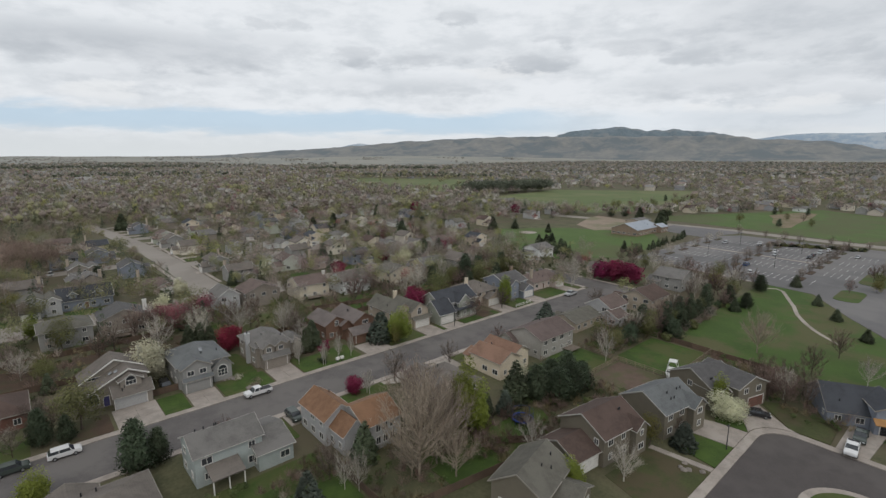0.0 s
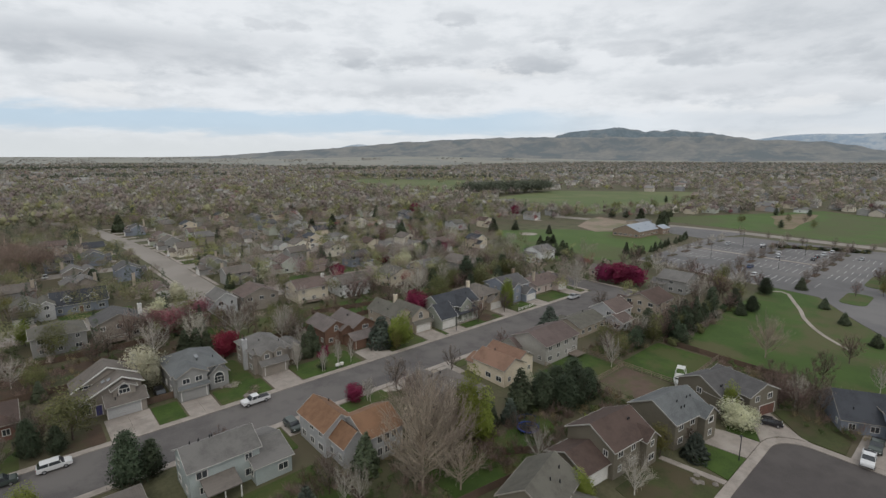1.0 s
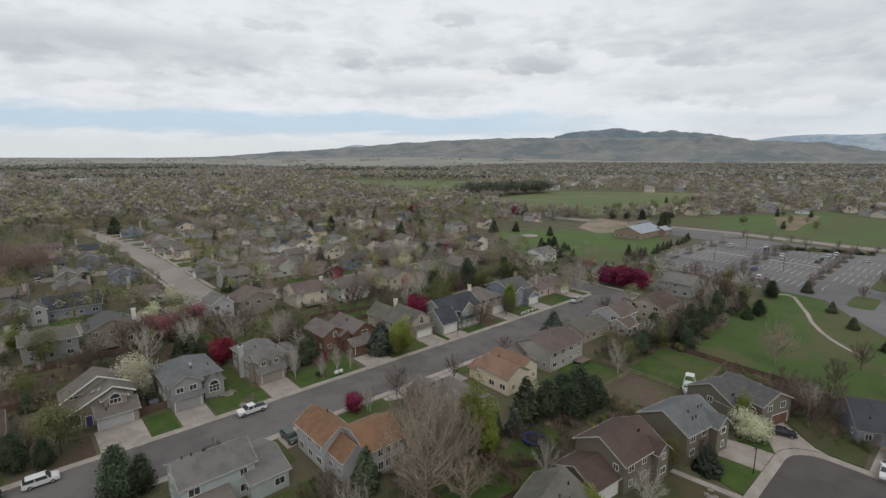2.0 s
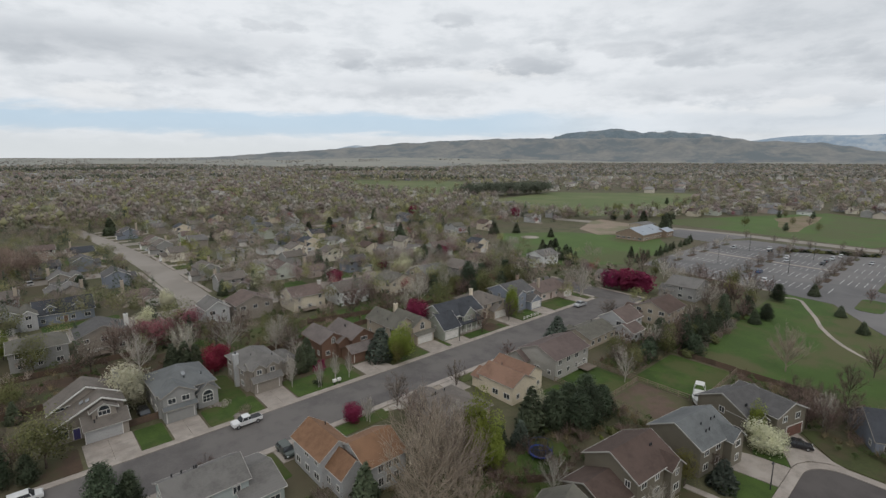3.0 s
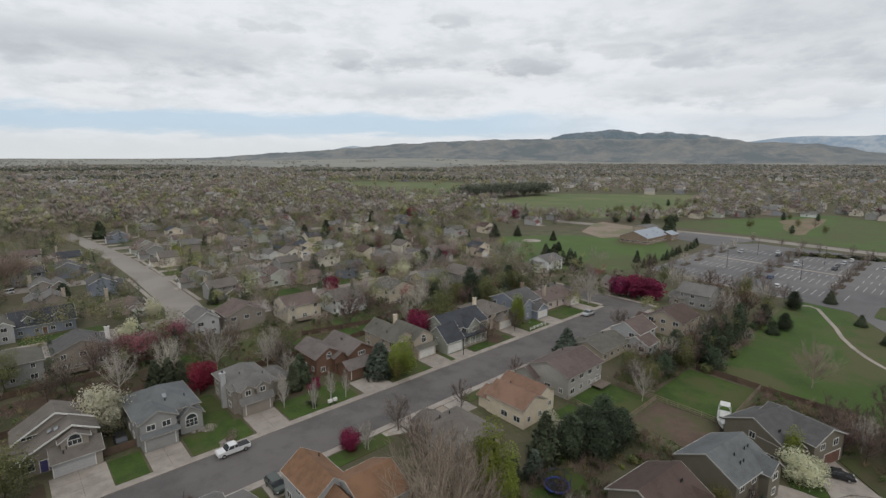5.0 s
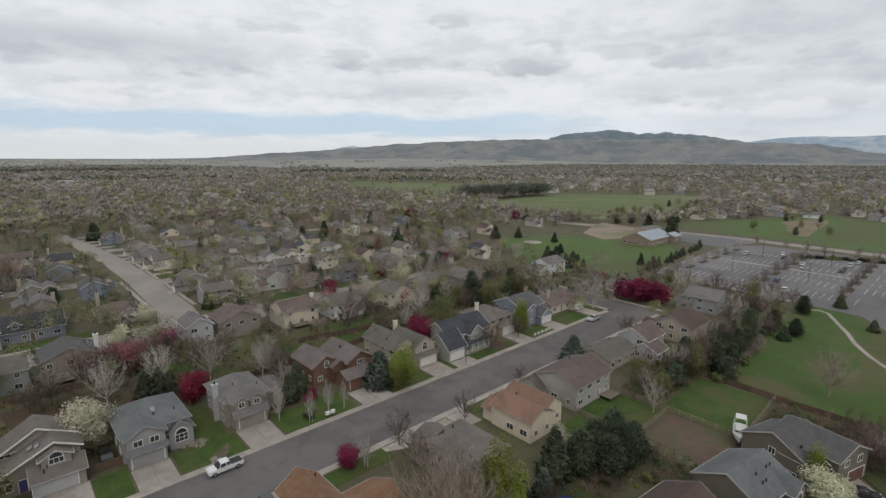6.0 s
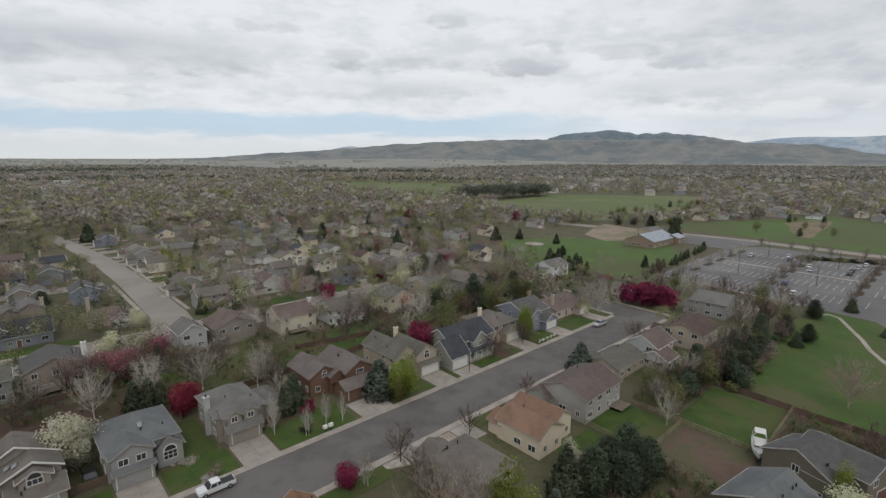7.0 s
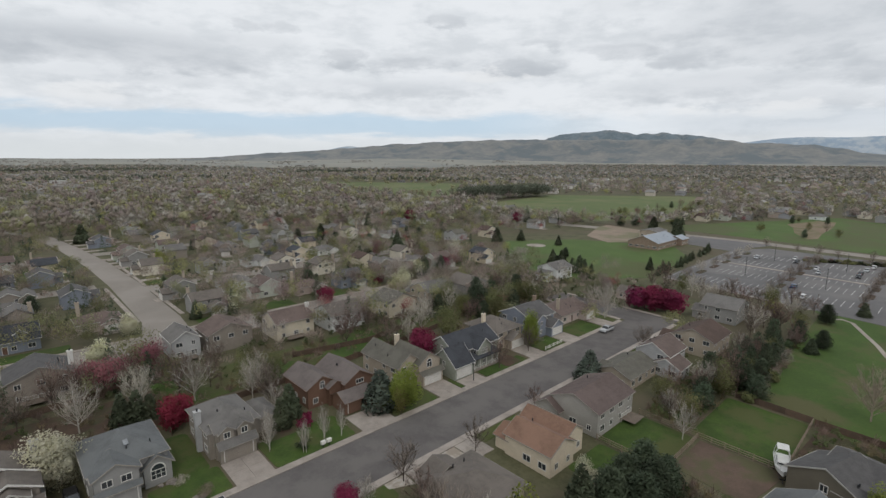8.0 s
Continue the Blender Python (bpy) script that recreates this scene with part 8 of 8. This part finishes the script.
def boat(x, y, yaw):
    """Cabin boat on a trailer: hull lofted from sections, cabin, windscreen, rail."""
    b = thing("motor_boat", pose(x, y, gz(x, y), 0, 0, yaw), "white cabin motor boat standing on a trailer", "boat")
    hullm = material("white_gelcoat", (0.62, 0.62, 0.6), 0.3, (0.5, 0.5, 0.48), 1.5, 6, 0.0)
    secs = []
    for i in range(9):
        u = i / 8
        x0 = -3.4 + 6.8 * u
        half = 1.2 * (1 - max(0, (u - 0.55) / 0.45) ** 2.2) + 0.02
        keel = 0.75 + 0.55 * max(0, (u - 0.6) / 0.4) ** 2
        secs.append([(x0, -half, 1.95 + 0.25 * u), (x0, -half * 0.82, 1.2 + 0.2 * u), (x0, 0, keel), (x0, half * 0.82, 1.2 + 0.2 * u), (x0, half, 1.95 + 0.25 * u), (x0, 0, 2.0 + 0.28 * u)])
    V = [p for s in secs for p in s]
    F = [(a * 6 + i, a * 6 + (i + 1) % 6, (a + 1) * 6 + (i + 1) % 6, (a + 1) * 6 + i) for a in range(8) for i in range(6)] + [(5, 4, 3, 2, 1, 0), tuple(48 + i for i in range(6))]
    mesh("hull", V, F, hullm, b)
    bm = bmesh.new()
    box(bm, -1.2, 1.4, -0.85, 0.85, 2.0, 2.9, 0.15)
    part("cabin", bm, hullm, b)
    bm = bmesh.new()
    box(bm, -1.0, 1.43, -0.88, 0.88, 2.4, 2.72, 0.05)
    part("windscreen", bm, GLASS, b)
    bm = bmesh.new()
    box(bm, -2.9, 3.0, -0.5, -0.38, 0.55, 0.68)
    box(bm, -2.9, 3.0, 0.38, 0.5, 0.55, 0.68)
    box(bm, 2.9, 4.2, -0.06, 0.06, 0.55, 0.68)
    box(bm, 2.85, 3.0, -0.5, 0.5, 0.55, 0.68)
    box(bm, -1.2, -1.05, -0.9, 0.9, 0.4, 0.7)
    part("trailer", bm, METAL, b)
    for s in (-1, 1):
        bm = bmesh.new()
        bmesh.ops.create_cone(bm, segments=14, radius1=0.34, radius2=0.34, depth=0.22, cap_ends=True, matrix=pose(-1.1, s * 1.0, 0.34, 90))
        part("wheel", bm, TYRE, b)
    for x0 in (-2.6, -0.9):
        ends = [np.array((x0 + 0.5 * u, 1.15 * math.cos(math.pi * k / 8), 2.0 + 2.3 * math.sin(math.pi * k / 8) ** 0.6)) for k in range(9) for u in (0,)]
        mesh("arch", *tube([(p, q, 0.07, 0.07) for p, q in zip(ends, ends[1:])], 6), hullm, b)
    bm = bmesh.new()
    box(bm, -2.7, -0.5, -0.9, 0.9, 4.22, 4.32, 0.04)
    part("sun_top", bm, hullm, b)
    for s in (-1, 1):
        mesh("rail", *tube([(np.array((0.8, s * 1.1, 2.2)), np.array((0.9, s * 1.1, 2.75)), 0.03, 0.03), (np.array((0.9, s * 1.1, 2.75)), np.array((2.9, s * 0.5, 2.9)), 0.03, 0.03), (np.array((2.9, s * 0.5, 2.9)), np.array((3.0, s * 0.45, 2.25)), 0.03, 0.03)], 6), RIM, b)


boat(112.6, 45.4, 196)


def mailbox(x, y):
    m = thing("mailbox", pose(x, y, gz(x, y)), "pale cluster mailbox on a post at the kerb", "mailbox")
    bm = bmesh.new()
    box(bm, -0.08, 0.08, -0.08, 0.08, -0.2, 0.75)
    part("post", bm, METAL, m)
    bm = bmesh.new()
    box(bm, -0.45, 0.45, -0.28, 0.28, 0.75, 1.4, 0.04)
    part("cabinet", bm, WHITE, m)


mailbox(57.4, 104.1)
mailbox(58.6, 104.1)


def rail_fence(x0, y0, x1, y1):
    f = thing("rail_fence", pose(0, 0, 0), "short white two-rail garden fence", "fence")
    n = 5
    for i in range(n):
        u = i / (n - 1)
        x, y = x0 + (x1 - x0) * u, y0 + (y1 - y0) * u
        bm = bmesh.new()
        box(bm, x - 0.07, x + 0.07, y - 0.07, y + 0.07, gz(x, y) - 0.2, gz(x, y) + 1.1)
        part("post", bm, WHITE, f)
    for z in (0.4, 0.85):
        a, b = np.array((x0, y0, gz(x0, y0) + z)), np.array((x1, y1, gz(x1, y1) + z))
        mesh("rail", *tube([(a, b, 0.07, 0.07)], 4), WHITE, f)


rail_fence(126.5, 104.4, 134.5, 104.6)


def boulder(x, y, s):
    bm = bmesh.new()
    bmesh.ops.create_icosphere(bm, subdivisions=2, radius=s)
    for v in bm.verts:
        v.co *= 1 + 0.3 * noise.noise(v.co * 1.4 / s + Vector((x, y, 0)))
        v.co.z *= 0.6
    o = part("boulder", bm, STONE)
    o.matrix_basis = pose(x, y, gz(x, y) + 0.1)
    tagged(o, "rounded grey-brown garden boulder in a bed", "boulder", "garden boulders")


for i in range(12):
    boulder(31.5 + 4.0 * random.random(), 111.0 + 1.6 * random.random(), random.uniform(0.25, 0.5))
for i in range(8):
    boulder(80.4 + 2.2 * random.random(), 26.2 + 3.5 * random.random(), random.uniform(0.3, 0.6))
for i in range(9):
    boulder(34.8 + 2.4 * random.random(), 103.9 + 1.2 * random.random(), random.uniform(0.3, 0.7))
for i in range(40):
    u = i / 39
    shrub(333 + 22 * u + random.uniform(-1, 1), 86 - 42 * u + random.uniform(-1, 1), random.uniform(1.5, 2.6), random.choice(("twig", "olive", "bush", "twig_red")), 1.5)
for x, y, h, k in ((160, 22, 8, "bare_red"), (152, 8, 9, "bare"), (141, 24, 8, "bare_red"), (145, 14, 7, "bare_pale"), (196, 66, 9, "bare_red"), (206, 70, 8, "yellow"), (214, 66, 8, "bare_pale"), (222, 74, 8, "olive"), (199, 74, 7, "bare"), (188, 70, 9, "bare_pale"), (210, 80, 9, "bare_red"), (225, 88, 8, "bare"), (216, 92, 7, "bare_pale"), (262, 27, 7, "olive"), (272, 30, 7, "bare_red"), (250, 26, 6, "yellow"), (284, 28, 7, "bare"), (240, 33, 6, "bare_red")):
    plant(k, x, y, h, None, 0.6, random.uniform(0.9, 1.2))
for x, y, h, w in ((126.5, 63.2, 6, 1.5), (131, 65, 5.5, 1.5), (139.5, 56.5, 6.5, 1.4), (143, 59.5, 6, 1.4), (150, 58.5, 6.5, 1.2), (164, 65.5, 6.5, 1.2), (172, 60, 6, 1.2)):
    plant("pine", x, y, h, None, 0.6, w)
shrub(59.3, 112.7, 2.6, "red", 0.8)
shrub(57.6, 113.4, 1.8, "red", 0.9)
# hedge of rounded shrubs on the park side
for i in range(26):
    x = 137.5 + i * 2.2 + random.uniform(-0.8, 0.8)
    shrub(x, 57.0 + 0.1 * i + random.uniform(-1.2, 1.2), random.uniform(1.6, 3.0), random.choice(("twig", "twig_red", "bush", "twig_pale", "olive")), 1.1)
for i in range(8):
    shrub(142.5 + i * 1.6, 69.0, 1.5, "bush", 1.2)
# water tank roof glinting far off, pond
slab("water", [(905, 360), (990, 330), (1010, 352), (920, 380)], 0.05, material("pond_water", (0.25, 0.29, 0.33), 0.1, (0.22, 0.26, 0.3), 0.02, 0.3, 0.05), "pale pond on the far side of the fields", "pond")


# ---------------------------------------------------------------- a few more single things
B = [blk(-7.5, 7.5, -4.5, 4.5, 3.4, "x", 3.4), blk(-4.6, -2.4, -4.0, 0, 5.2, "y", 1.0, 3.0), blk(2.4, 4.6, -4.0, 0, 5.2, "y", 1.0, 3.0)]
house(16.5, 203.5, 0, B, P_BLUE, NAVY_R, "dark blue house with navy roof and two white dormers", 102, None, (0, "S", 0.0, DOOR_PAINT), (), [extra_window(B[1], "S", -3.5, 4.7, 1.0, 1.2), extra_window(B[2], "S", 3.5, 4.7, 1.0, 1.2)], skip_windows=(1, 2))
GRAVEL = material("pale_gravel", (0.46, 0.42, 0.375), 0.95, (0.33, 0.30, 0.265), 0.5, 7.0, 0.6, third=(0.27, 0.23, 0.19), big=0.35)
slab("lawn", [(61, 50), (66, 46.5), (71, 50), (77, 54.5), (78.5, 58), (74, 60.5), (67, 59), (62.5, 56)], 0.075, LAWN, "shaded green back lawn under a trampoline", "lawn")
slab("gravel_bed", [(59.5, 86.9), (63.5, 85.2), (63.8, 88.3), (59.5, 88.35)], 0.09, GRAVEL, "pale gravel front bed by the pavement", "gravel bed")
slab("gravel_bed", [(70.4, 83.2), (75.4, 83.2), (75.4, 88.35), (70.4, 88.35)], 0.09, GRAVEL, "pale gravel front bed with dark shrubs", "gravel bed")


def undergrowth(name, label, zones, count, mat, mode, h0, h1, clumps, size, gap=0.5):
    pts = []
    while len(pts) < count:
        x0, x1, y0, y1 = random.choice(zones)
        x, y = random.uniform(x0, x1), random.uniform(y0, y1)
        if noise.noise((x / 9, y / 9, hash_of(label) % 50)) < -0.05 or any(abs(x - a) < 7.2 and abs(y - b) < 7.2 for a, b, r in FOOT):
            continue
        if 88 < y < 103.8 or 174 < y < 191 or 44 < x < 61 and 188 < y < 400 or math.hypot(x - CUL[0], y - CUL[1]) < 16 or 137 < x < 230 and y < 56:
            continue
        pts.append((x, y))
    return stuff_trees(name, label, pts, mat, mode, h0, h1, clumps, size)


BACKS = [(-45, 130, 127.5, 158), (-45, 130, 134, 152), (14, 60, 50, 72), (113, 175, 61, 71), (128, 168, 124, 158), (113, 138, 6, 44), (60, 97, 46, 60)]
FAR_BACKS = [(-60, 165, 150, 174), (-90, 230, 192, 340), (-60, 165, 192, 250), (165, 215, 105, 200)]
undergrowth("weeds", "dry straw coloured weeds and grass tufts", BACKS, 520, leaf_material("dry_weeds", (0.30, 0.25, 0.15), (0.21, 0.175, 0.10), 0.3), "twig", 0.7, 1.5, 46, 0.07)
undergrowth("undergrowth", "low green bushes along the back fences", BACKS, 420, leaf_material("low_green_bushes", (0.115, 0.145, 0.055), (0.07, 0.095, 0.038), 0.3), "leaf", 1.0, 2.6, 90, 0.16)
undergrowth("undergrowth", "low bare brown bushes along the back fences", BACKS, 420, LEAF["twig_red"], "twig", 1.2, 3.0, 90, 0.05)
undergrowth("undergrowth", "dark green bushes among the houses further off", FAR_BACKS, 480, leaf_material("dark_garden_bushes", (0.12, 0.14, 0.065), (0.075, 0.095, 0.045), 0.25), "leaf", 1.6, 4.2, 62, 0.30)
undergrowth("undergrowth", "grey brown bushes among the houses further off", FAR_BACKS, 400, TONE["brown"], "twig", 1.6, 4.0, 62, 0.12)
